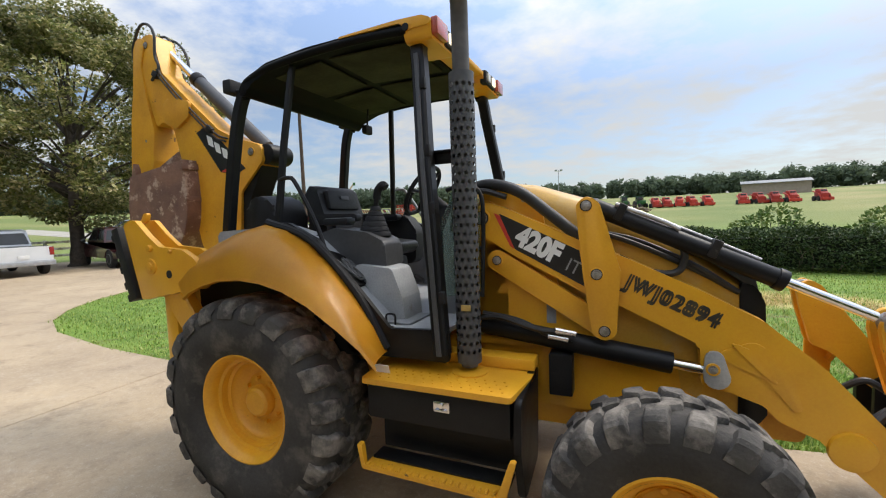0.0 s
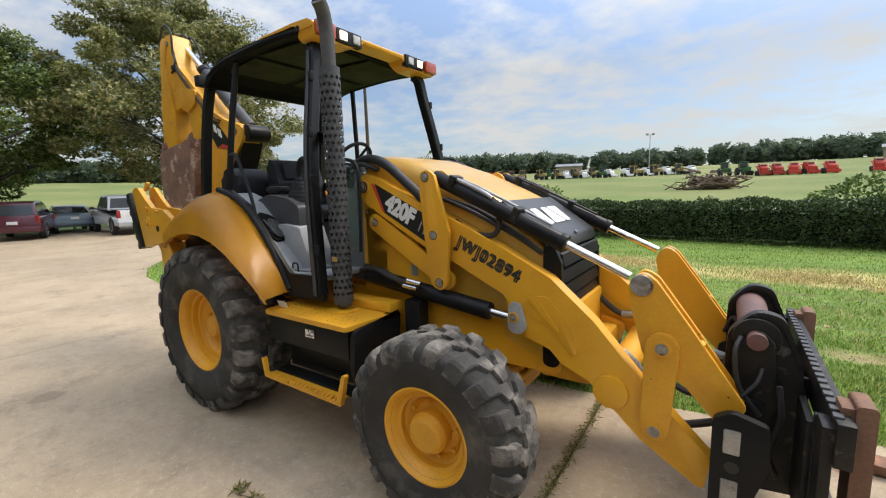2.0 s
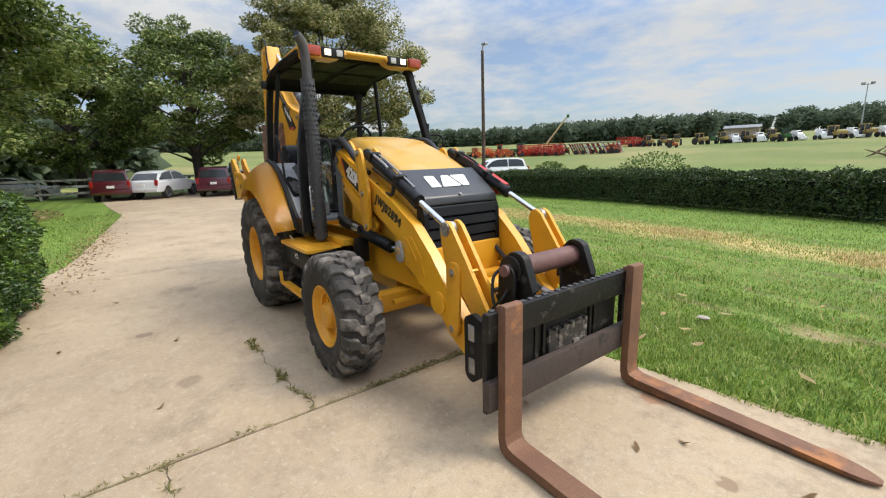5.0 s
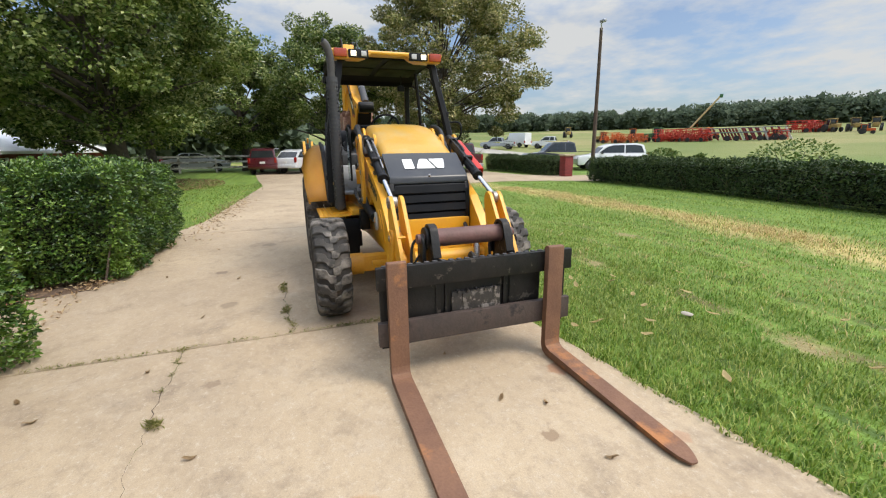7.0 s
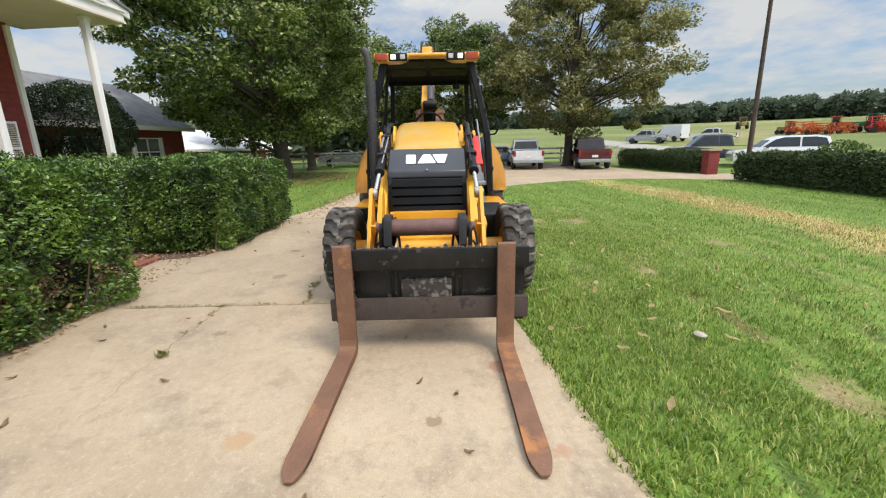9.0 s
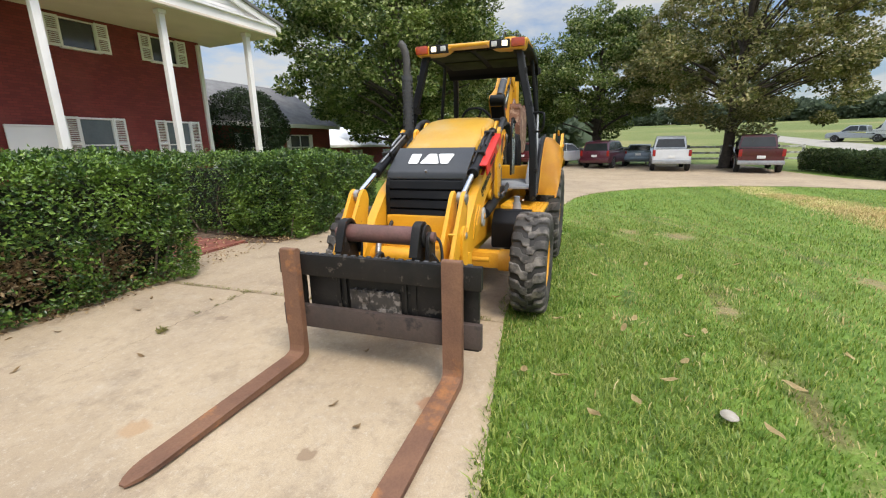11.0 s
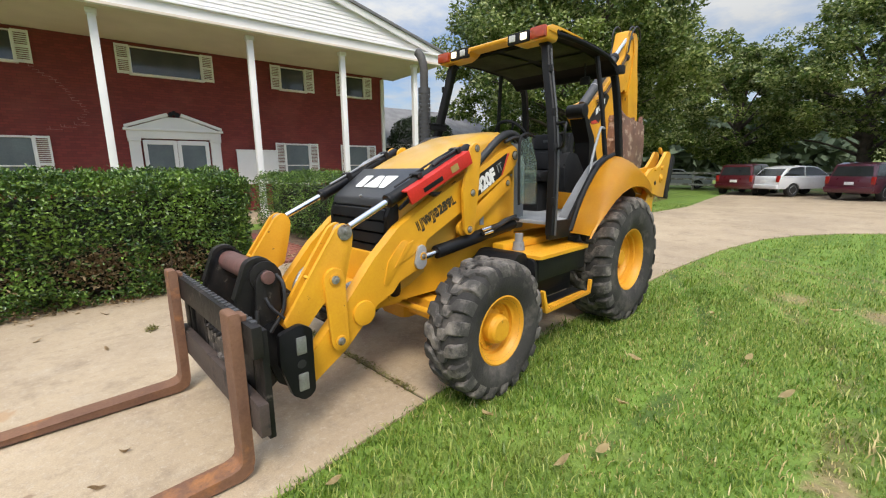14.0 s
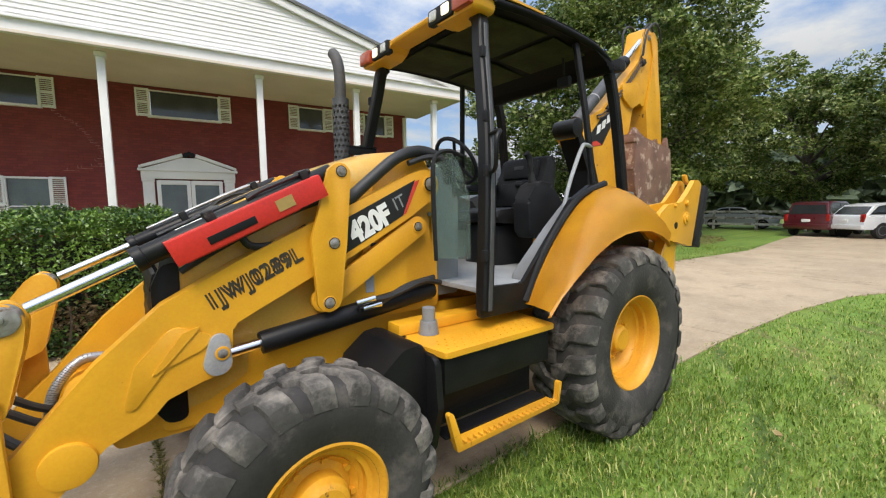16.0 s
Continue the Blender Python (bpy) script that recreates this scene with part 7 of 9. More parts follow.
for s in (-1, 1):
    hw = 0.13 if s < 0 else 0.07
    y = BY + s * hw
    part("rib", prism(B(), fillet([(-1.78, 2.87, 0.08), (-1.44, 2.80, 0.04), (-1.47, 2.66, 0.05), (-1.63, 2.58, 0.06), (-1.78, 2.64, 0.06)], 0.05), y - s * 0.01, y + s * 0.028, 0.006), YELLOW_WORN, boom)
    dec = part("decal", prism(B(), [(-1.41, 2.52), (-1.32, 2.555), (-1.11, 2.42), (-0.85, 2.17), (-0.95, 2.13), (-1.14, 2.16)], y - 0.001 + s * 0.0015, y + s * 0.003, 0), DECAL_BLACK, boom, "black maker's decal")
    for x, z in ((-1.25, 2.43), (-1.165, 2.365), (-1.08, 2.31)):
        part("mark", prism(B(), [(x - 0.035, z + 0.06), (x + 0.03, z + 0.03), (x + 0.045, z - 0.055), (x - 0.015, z - 0.025)], y + s * 0.0028, y + s * 0.0045, 0), DECAL_WHITE, dec)
    bm = prism(B(), [(-1.13, 2.165), (-0.96, 2.135), (-0.91, 2.165), (-1.04, 2.195)], y + s * 0.0028, y + s * 0.0045, 0)
    part("mark", bm, DECAL_RED, dec)
    for x, z in ((-2.0, 3.38), (-1.0, 1.35), (-0.78, 2.30), (-2.08, 2.52)):
        pin(x, hw + s * BY, z, s, 0.034, 0.02, boom)
    # pressure pipes clipped along the edge of the boom, with a clamp block
    for k in (0, 1):
        o = 0.022 * k
        bm = tube(B(), [(-1.83 - o, y + s * 0.016, 3.16 - o), (-1.78 - o, y + s * 0.016, 3.06 - o), (-1.47 - o, y + s * 0.016, 2.755 - o), (-1.16 - o, y + s * 0.016, 2.49 - o), (-1.02 - o, y + s * 0.016, 2.43 - o)], 0.008, 8)
        part("pipe", bm, RUST_DARK, boom)
    for x, z in ((-1.87, 3.09), (-1.22, 2.53)):
        part("pipe_clamp", box(B(), (x, y + s * 0.016, z), (0.07, 0.035, 0.05), 0.006, pose(0, 0, 0, 0, 40, 0)), BLACK_WORN, boom)
STICK = [(-1.99, 3.43, 0.05), (-2.10, 3.46, 0.05), (-2.16, 3.36), (-2.21, 3.0), (-2.27, 2.74), (-2.32, 2.36), (-2.36, 1.95, 0.06), (-2.20, 1.85, 0.06), (-2.06, 2.1), (-1.99, 2.33), (-1.955, 2.60, 0.06), (-2.03, 2.92), (-2.07, 3.2)]
part("stick", prism(B(), fillet(STICK, 0.04), BY - 0.145, BY + 0.09, 0.012), YELLOW_WORN, loader, "worn yellow dipper stick")
C0, C1 = Vector((-1.99, 0.01, 3.42)), Vector((-0.72, 0.01, 2.32))
bm = rod(B(), C0.lerp(C1, 0.33), C0.lerp(C1, 0.97), 0.058, 24, bev=0.008)
bcyl = part("boom_cylinder", bm, GUARD, loader, "dark hydraulic boom cylinder")
part("rod", rod(B(), C0, C0.lerp(C1, 0.35), 0.030, 18), CHROME, bcyl)
part("gland", rod(B(), C0.lerp(C1, 0.325), C0.lerp(C1, 0.37), 0.064, 24, bev=0.006), BLACK, bcyl)
part("band", rod(B(), C0.lerp(C1, 0.74), C0.lerp(C1, 0.748), 0.0605, 24), STEEL, bcyl)
part("knuckle", rod(B(), (-0.655, -0.12, 2.275), (-0.655, 0.11, 2.275), 0.085, 24, bev=0.012), BLACK, bcyl)
for pts in ([(-1.93, -0.165, 3.05), (-1.82, -0.165, 3.14), (-1.86, -0.165, 3.26), (-1.85, -0.165, 3.44), (-1.93, -0.16, 3.545), (-2.05, -0.16, 3.55), (-2.18, -0.15, 3.39), (-2.20, -0.14, 3.28)],
            [(-1.79, 0.10, 3.14), (-1.80, 0.11, 3.28), (-1.86, 0.11, 3.41), (-1.99, 0.11, 3.51), (-2.12, 0.10, 3.48), (-2.19, 0.09, 3.36)],
            [(-1.90, 0.03, 3.20), (-1.89, 0.04, 3.36), (-1.95, 0.04, 3.49), (-2.06, 0.04, 3.53), (-2.15, 0.03, 3.42)]):
    part("hose", tube(B(), pts, 0.012, 8), HOSE, loader)


def hoe_bucket():
    """Curled bucket: a curved shell between two cheeks."""
    back = [(-1.42, 2.30), (-1.39, 2.0), (-1.43, 1.72), (-1.58, 1.52), (-1.82, 1.43), (-2.10, 1.44), (-2.32, 1.56), (-2.38, 1.85), (-2.32, 2.20)]
    C = curve_points([(x, 0, z) for x, z in back], 5)
    outer = [(c.x, c.z) for c in C]
    inner = [(c.x + (-1.88 - c.x) * 0.05, c.z + (2.0 - c.z) * 0.05) for c in C]
    bm = prism(B(), outer + inner[::-1], BY - 0.30, BY + 0.30, 0)
    for s in (-1, 1):
        prism(bm, [((x + 1.88) * 0.99 - 1.88, (z - 1.9) * 0.99 + 1.9) for x, z in outer], BY + s * 0.28, BY + s * 0.305, 0.004)
    return bm


def shrink(bm):
    """The bucket is narrower than it is drawn: scaled about its middle."""
    bm.transform(Matrix.Translation((-1.80, BY, 1.86)) @ Matrix.Diagonal((0.82, 0.86, 0.96, 1)) @ Matrix.Translation((1.86, -BY, -1.86)))
    return bm


bk = part("bucket", shrink(hoe_bucket()), BUCKET, loader, "scraped rusty brown digging bucket", 50)
for i in range(5):
    y = BY - 0.26 + i * 0.13
    part("tooth", shrink(prism(B(), [(-2.33, 2.12), (-2.24, 2.14), (-2.23, 2.26), (-2.26, 2.32), (-2.29, 2.26)], y - 0.03, y + 0.03, 0.006)), BUCKET, bk)
bm = B()
box(bm, (-1.42, BY, 2.24), (0.05, 0.64, 0.06), 0.01); box(bm, (-1.40, BY, 1.95), (0.03, 0.62, 0.05), 0.008)
for dy in (-0.12, 0.12): prism(bm, fillet([(-1.45, 2.2), (-1.70, 2.42, 0.06), (-2.3, 2.2), (-2.2, 2.0), (-1.75, 2.1)], 0.04), BY + dy - 0.015, BY + dy + 0.015, 0.004)
part("wear_bar", shrink(bm), BUCKET, bk)
# stabilisers folded up beside the tyres, with street pads
for s in (-1, 1):
    LEG = [(-1.00, 1.725, 0.02), (-0.93, 1.755, 0.02), (-0.87, 1.75, 0.02), (-0.76, 1.655, 0.03), (-0.65, 1.578, 0.05), (-0.44, 1.56, 0.06), (-0.30, 1.49, 0.07), (-0.31, 1.38, 0.05), (-0.44, 1.295, 0.02), (-0.50, 1.30, 0.0), (-0.55, 1.275, 0.0), (-0.60, 1.283, 0.0), (-0.66, 1.257, 0.0), (-0.72, 1.262, 0.0), (-0.78, 1.236, 0.0), (-0.86, 1.232, 0.01)]
    LEG = [(q[0] - 0.035, *q[1:]) for q in LEG]
    leg = part("stabiliser", prism(B(), fillet(LEG, 0.015), s * 0.975, s * 1.012, 0.005), YELLOW, loader, "folded yellow stabiliser leg with street pad")
    part("plate", prism(B(), fillet(LEG, 0.015), s * 0.855, s * 0.885, 0.005), YELLOW, leg)
    a, b = Vector((-1.125, s * 0.965, 1.705)), Vector((-0.975, s * 0.965, 1.225))
    q = (b - a).to_track_quat("Z", "Y").to_matrix().to_4x4()
    bm = B(); t = B(); box(t, (0, 0, 0), (0.115, 0.075, (b - a).length), 0.012); t.transform(Matrix.Translation((a + b) / 2) @ q); join(bm, t)
    pad = part("pad", bm, PLASTIC, leg, "black rubber pad")
    n = (b - a).normalized().cross(Vector((0, 1, 0)))
    for k in (0.12, 0.34, 0.56, 0.78, 0.95):
        c = a.lerp(b, k) + n * (0.045 if n.x < 0 else -0.045)
        t = B(); box(t, (0, 0, 0), (0.110, 0.03, 0.05), 0.008); t.transform(Matrix.Translation(c) @ q)
        part("cleat", t, PLASTIC, pad)
    bm = prism(B(), fillet([(-0.98, 1.72), (-0.90, 1.745), (-0.88, 1.80, 0.015), (-0.92, 1.80, 0.015)], 0.004), s * 0.92, s * 0.945, 0.004)
    part("lifting_tab", bm, YELLOW_WORN, leg)
    part("washer", rod(B(), (-0.775, s * 1.0, 1.452), (-0.775, s * 1.022, 1.452), 0.052, 24, bev=0.006), YELLOW_WORN, leg)
    for x, z, r in ((-0.775, 1.452, 0.028), (-0.77, 1.57, 0.022), (-0.57, 1.55, 0.012), (-0.47, 1.30, 0.010)):
        part("pin", rod(B(), (x, s * 1.005, z), (x, s * 1.032, z), r, 18, bev=0.004), YELLOW_WORN, leg)
    part("hole", rod(B(), (-0.605, s * 1.009, 1.405), (-0.605, s * 1.0145, 1.405), 0.026, 18), PLASTIC, leg)
    part("strut", beam([(-0.72, s * 0.93, 1.36), (-0.44, s * 0.93, 0.98), (-0.27, s * 0.78, 0.72)], 0.085, 0.17), YELLOW, loader)
bm = B()
box(bm, (-0.72, 0, 1.0), (0.12, 1.9, 0.55), 0.03)
part("rear_frame", bm, YELLOW, loader)

# ---- trees, hedges ----
def tree(at, h, rad, clear, seed, leaves=17000, leaf=0.24, trunk_r=0.32, clumps=110, lean=(0, 0), foliage=LEAF_MAGNOLIA, puff=1.0, label="broad evergreen magnolia with dark glossy leaves"):
    rng = np.random.default_rng(seed)
    t = thing("tree", label, "tree", (at[0], at[1], land(at[0], at[1])), group="magnolias round the drive")
    mid = (h + clear) / 2
    half = (h - clear) / 2
    cs, rs = [], []
    while len(cs) < clumps:
        v = rng.normal(size=3); v /= np.linalg.norm(v)
        k = rng.uniform(0.30, 1.0) ** 0.5
        # wide in the lower half, narrowing to a rounded top
        w = (1.0 if v[2] < 0 else 1 - 0.35 * v[2]) * rng.uniform(0.72, 1.04)
        cs.append((v[0] * rad * k * w + lean[0], v[1] * rad * k * w + lean[1], mid + v[2] * half * k))
        rs.append(rng.uniform(0.45, 1.2) * rad / 6.5 * puff)
    cs, rs = np.array(cs), np.array(rs)
    bm = B()
    top = Vector((lean[0] * 0.7, lean[1] * 0.7, h * 0.8))
    spine = [Vector((0, 0, -0.1)), Vector((0.05, 0.03, clear * 0.6)), Vector((0.1 + lean[0] * 0.3, -0.1 + lean[1] * 0.3, mid * 0.8)), top]
    tube(bm, spine, [trunk_r * 1.25, trunk_r, trunk_r * 0.8, trunk_r * 0.6, trunk_r * 0.35, trunk_r * 0.15], 10)
    for i in range(0, clumps, 5):
        c = Vector(cs[i])
        k = min(max(c.z * 0.62, clear * 0.55), h * 0.7)
        f = k / (h * 0.8)
        base = Vector((top.x * f, top.y * f, k))
        m = base.lerp(c, 0.5) + Vector((0, 0, 0.25))
        tube(bm, [base, m, c], [trunk_r * 0.28, trunk_r * 0.14, trunk_r * 0.05], 6, 4)
    part("trunk", bm, BARK, t, "", 60)
    idx = rng.integers(0, clumps, leaves)
    v = rng.normal(size=(leaves, 3)); v /= np.linalg.norm(v, axis=1)[:, None]
    v[:, 2] = np.where(v[:, 2] < 0, v[:, 2] * 0.45, v[:, 2] * 0.8)
    pos = cs[idx] + v * (rs[idx] * rng.uniform(0.25, 1.0, leaves) ** 0.4)[:, None]
    ob = leaves_mesh("crown", pos, leaf, foliage, t, rng, 0.3, 0.55, v)
    return t


tree((-16.8, -8.5), 12.5, 7.3, 1.8, 3, 115000, 0.195, 0.50, 230, (0.9, -0.2))
tree((-25.5, -9.5), 11.5, 5.4, 1.9, 4, 46000, 0.22, 0.34, 130)
tree((-23.2, 9.2), 13.0, 7.6, 1.7, 5, 88000, 0.20, 0.36, 210, (0, 0.5), LEAF_OPEN, 0.9)
tree((-29.0, 2.0), 11.0, 6.8, 1.9, 6, 66000, 0.21, 0.42, 170, (0, 0), LEAF_MAGNOLIA, 0.9)
tree((-31.0, -4.5), 9.5, 5.2, 1.8, 7, 52000, 0.21, 0.34, 150)
tree((-28.5, -15.0), 9.0, 5.0, 1.6, 8, 40000, 0.21, 0.3, 130)


def bush(at, h, r, seed, n, leaf, material, name="bush", label="", category="bush", flat=1.0):
    """Rounded shrub: stems inside, leaves over an uneven body."""
    rng = np.random.default_rng(seed)
    t = thing(name, label, category, (at[0], at[1], land(at[0], at[1])))
    bm = B()
    for i in range(7):
        a = i * 0.9
        tube(bm, [(0.05 * math.cos(a), 0.05 * math.sin(a), 0), (0.3 * r * math.cos(a), 0.3 * r * math.sin(a), h * 0.4), (0.6 * r * math.cos(a), 0.6 * r * math.sin(a), h * 0.75)], [0.03, 0.02, 0.01], 6, 3)
    tagged(part("woody_base", bm, BARK, t), kind="stuff")
    v = rng.normal(size=(n, 3)); v /= np.linalg.norm(v, axis=1)[:, None]
    bumps = rng.normal(size=(26, 3)); bumps /= np.linalg.norm(bumps, axis=1)[:, None]
    k = 0.80 + 0.24 * np.max(np.clip((v @ bumps.T - 0.86) / 0.14, 0, 1), axis=1)
    k = k * rng.uniform(0.55, 1.0, n) ** 0.33
    pos = v * k[:, None] * np.array([r, r, h / 2 * flat]) + np.array([0, 0, h / 2])
    pos[:, 2] = np.maximum(pos[:, 2], 0.03)
    leaves_mesh("foliage", pos, leaf, material, t, rng, 0.2, 0.5, v)
    return t


bush((-10.2, -13.9), 4.3, 2.0, 21, 36000, 0.10, LEAF_DARK, "shrub", "tall dark rounded shrub beside the house", "shrub")


def hedge(name, label, line, width, h, n, leaf, material, seed, hollows=(), shoots=1.0):
    """Clipped hedge along a line of points (x, y): leaves over its uneven faces, near-black boxes inside for the shade
    between them.
    """
    rng = np.random.default_rng(seed)
    t = thing(name, label, "hedge")
    P = np.array(line, float)
    seg = np.linalg.norm(np.diff(P, axis=0), axis=1)
    cum = np.concatenate([[0], np.cumsum(seg)])
    L = cum[-1]
    def place(s):
        i = np.clip(np.searchsorted(cum, s, side="right") - 1, 0, len(seg) - 1)
        u = (s - cum[i]) / seg[i]
        d = (P[i + 1] - P[i]) / seg[i][:, None]
        return P[i] + d * (s - cum[i])[:, None], np.stack([-d[:, 1], d[:, 0]], 1), d
    # share of the leaves on sides, top and ends by area
    a_side, a_top, a_end = 2 * L * h, L * width, 2 * width * h
    w = np.array([a_side, a_top * 1.3, a_end]); w /= w.sum()
    kind = rng.choice(3, n, p=w)
    s = rng.uniform(0, L, n)
    s[kind == 2] = np.where(rng.random((kind == 2).sum()) < 0.5, 0.0, L)
    c, nrm, along = place(np.clip(s, 1e-4, L - 1e-4))
    across = rng.uniform(-0.5, 0.5, n) * width
    z = rng.uniform(0.04, h, n)
    sidesgn = np.where(rng.random(n) < 0.5, -1.0, 1.0)
    across[kind == 0] = sidesgn[kind == 0] * width / 2
    z[kind == 1] = h
    out = np.zeros((n, 3))
    out[kind == 0, :2] = nrm[kind == 0] * sidesgn[kind == 0][:, None]
    out[kind == 1, 2] = 1
    out[kind == 2, :2] = along[kind == 2] * np.where(s[kind == 2] < 0.1, -1, 1)[:, None]
    # uneven face: lumps at two sizes
    q = np.stack([c[:, 0] + nrm[:, 0] * across, c[:, 1] + nrm[:, 1] * across, z], 1)
    lump = np.array([noise.noise((p[0] * 1.5, p[1] * 1.5, p[2] * 1.7 + seed)) * 0.15 + noise.noise((p[0] * 5, p[1] * 5, p[2] * 5)) * 0.12 for p in q.tolist()])
    round_top = -0.09 * np.clip((z / h - 0.82) / 0.18, 0, 1) ** 2 * (kind == 0) - 0.10 * np.clip((0.3 - z / h) / 0.3, 0, 1) * (kind != 1)
    edge = -0.07 * np.clip((np.abs(across) / (width / 2) - 0.75) / 0.25, 0, 1) ** 2 * (kind == 1)
    depth = -np.abs(rng.normal(0, 0.085, n)) - rng.random(n) ** 6 * 0.05 + 0.03
    q += out * (lump + 0.03 + round_top + edge + depth)[:, None]
    q[:, 2] = np.maximum(q[:, 2], 0.02)
    for hx, hz, rx, rz in hollows:
        # bare twiggy hollows low on the drive side
        ragged = np.array([noise.noise((p[0] * 4, 3.3, p[2] * 4)) for p in q.tolist()])
        d = np.hypot((q[:, 0] - hx) / rx, (q[:, 2] - hz) / rz) + ragged * 0.7
        keep = ~((d < 1) & (kind == 0) & (sidesgn > 0) & (rng.random(len(q)) < 0.86)) if line[0][0] < line[-1][0] else np.ones(len(q), bool)
        q, out, kind, sidesgn = q[keep], out[keep], kind[keep], sidesgn[keep]
    leaves_mesh("foliage", q, leaf, material, t, rng, 0.12, 0.5, out)
    # near-black filling boxes stand for the shade deep between the leaves
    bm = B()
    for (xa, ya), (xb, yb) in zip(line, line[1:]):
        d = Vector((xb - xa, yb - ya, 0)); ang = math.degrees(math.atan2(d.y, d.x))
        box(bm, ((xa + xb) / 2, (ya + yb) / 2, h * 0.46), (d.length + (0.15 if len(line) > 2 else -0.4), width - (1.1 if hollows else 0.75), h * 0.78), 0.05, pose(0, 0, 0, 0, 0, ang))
    part("shade_core", bm, mat("hedge_shade", (0.010, 0.014, 0.006), (0.018, 0.020, 0.010), scale=9, rough=0.95, bump=0.8, bscale=14), t)
    # stems
    bm = B()
    for i in range(int(L * 2.6)):
        ss = np.array([rng.uniform(0.1, L - 0.1)])
        cc, nn, dd = place(ss)
        sg = rng.choice([-1, 1])
        b0 = Vector((*(cc[0] + nn[0] * sg * width * 0.30), 0))
        b1 = Vector((*(cc[0] + nn[0] * sg * width * 0.40 + dd[0] * rng.uniform(-0.15, 0.15)), h * 0.35))
        b2 = Vector((*(cc[0] + nn[0] * sg * width * 0.46 + dd[0] * rng.uniform(-0.3, 0.3)), h * rng.uniform(0.55, 0.8)))
        tube(bm, [b0, b1, b2], [0.017, 0.011, 0.005], 5, 3)
    tagged(part("twig_mass", bm, STEM, t), kind="stuff")
    # long new shoots standing above the clipped top
    k = int(L * 26)
    ss = rng.uniform(0.1, L - 0.1, k)
    cc, nn, dd = place(ss)
    root = np.concatenate([cc + nn * (rng.uniform(-0.45, 0.45, k) * width)[:, None], np.full((k, 1), h - 0.05)], 1)
    hi = rng.uniform(0.05, 0.22, k) * shoots
    lean = rng.normal(0, 0.18, (k, 3)); lean[:, 2] = 1
    m = 7
    u = np.tile(np.linspace(0.2, 1, m), k)
    q = np.repeat(root, m, 0) + np.repeat(lean * hi[:, None], m, 0) * u[:, None]
    tagged(leaves_mesh("new_growth", q, leaf * 0.95, material, t, rng, 0.1, 0.45, np.repeat(lean, m, 0)), kind="stuff")
    return t


HOLLOWS = ((3.05, 0.40, 0.42, 0.24), (3.95, 0.44, 0.40, 0.26), (4.95, 0.46, 0.30, 0.20))
STEM = mat("grey_twig", (0.27, 0.20, 0.15), (0.16, 0.12, 0.09), scale=10, rough=0.9)
hedge("hedge", "clipped green hedge with bare twiggy hollows beside the drive", [(2.2, -4.15), (5.0, -4.29), (9.5, -4.45)], 1.6, 1.48, 125000, 0.052, LEAF_HEDGE, 11, HOLLOWS)
hedge("hedge", "dense clipped green hedge beside the drive", [(0.15, -4.07), (-2.72, -4.07)], 1.48, 1.40, 62000, 0.052, LEAF_HEDGE, 12)
hedge("hedge", "clipped green hedge running along the brick walk", [(-0.55, -4.9), (-0.6, -9.0)], 1.4, 1.42, 24000, 0.054, LEAF_HEDGE, 13)
hedge("hedge", "long low dark hedge along the road", [(-9.95, 12.5), (-4, 12.75), (3, 11.9), (14, 10.6)], 1.3, 1.02, 80000, 0.09, LEAF_BOX, 14, (), 0.6)
hedge("hedge", "low dark hedge beyond the entrance", [(-13.9, 13.2), (-17, 13.0), (-21.5, 12.7)], 1.2, 0.95, 24000, 0.09, LEAF_BOX, 15, (), 0.6)
for i, (x, y, h, r) in enumerate(((-4.3, 16.8, 1.75, 1.5), (-8.2, 14.5, 1.45, 0.9), (6.3, 13.6, 1.75, 1.1), (9.0, 13.0, 1.6, 1.1), (-6.4, 14.4, 1.3, 0.32))):
    bush((x, y), h, r, 40 + i, 1500, 0.16, LEAF_WEED, "weed_clump", "tall leafy weeds growing behind the hedge", "weeds")


FAR_LEAVES = 360


def far_woods(name, label, a0, a1, r0, r1, h0, h1, count, seed):
    rng = np.random.default_rng(seed)
    pos, outs, size = [], [], []
    for i in range(count):
        a = radians(rng.uniform(a0, a1)); r = rng.uniform(r0, r1); hh = rng.uniform(h0, h1); w = hh * rng.uniform(0.35, 0.55)
        c = np.array([r * math.cos(a), r * math.sin(a), land(r * math.cos(a), r * math.sin(a))])
        v = rng.normal(size=(FAR_LEAVES, 3)); v /= np.linalg.norm(v, axis=1)[:, None]
        deep = np.arange(FAR_LEAVES)[:, None] % 4 == 0
        k = np.where(deep, rng.uniform(0.25, 0.7, (FAR_LEAVES, 1)), rng.uniform(0.72, 0.97, (FAR_LEAVES, 1)))
        p = c + v * k * np.array([w, w, hh * 0.52]) + np.array([0, 0, hh * 0.48])
        pos.append(p); outs.append(v); size.append(np.where(deep[:, 0], 2.4, 0.85))
    t = leaves_mesh(name, np.concatenate(pos), np.concatenate(size), LEAF_HAZED, None, rng, 0.3, 0.8, np.concatenate(outs))
    return tagged(t, label, "woods", kind="stuff")


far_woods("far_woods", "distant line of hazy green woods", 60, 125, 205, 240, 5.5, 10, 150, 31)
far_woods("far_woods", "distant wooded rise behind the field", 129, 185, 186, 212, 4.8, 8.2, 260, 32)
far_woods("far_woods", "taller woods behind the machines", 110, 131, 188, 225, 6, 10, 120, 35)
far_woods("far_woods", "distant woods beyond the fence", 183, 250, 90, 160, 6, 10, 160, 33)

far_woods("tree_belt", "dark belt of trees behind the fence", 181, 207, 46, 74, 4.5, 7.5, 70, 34)

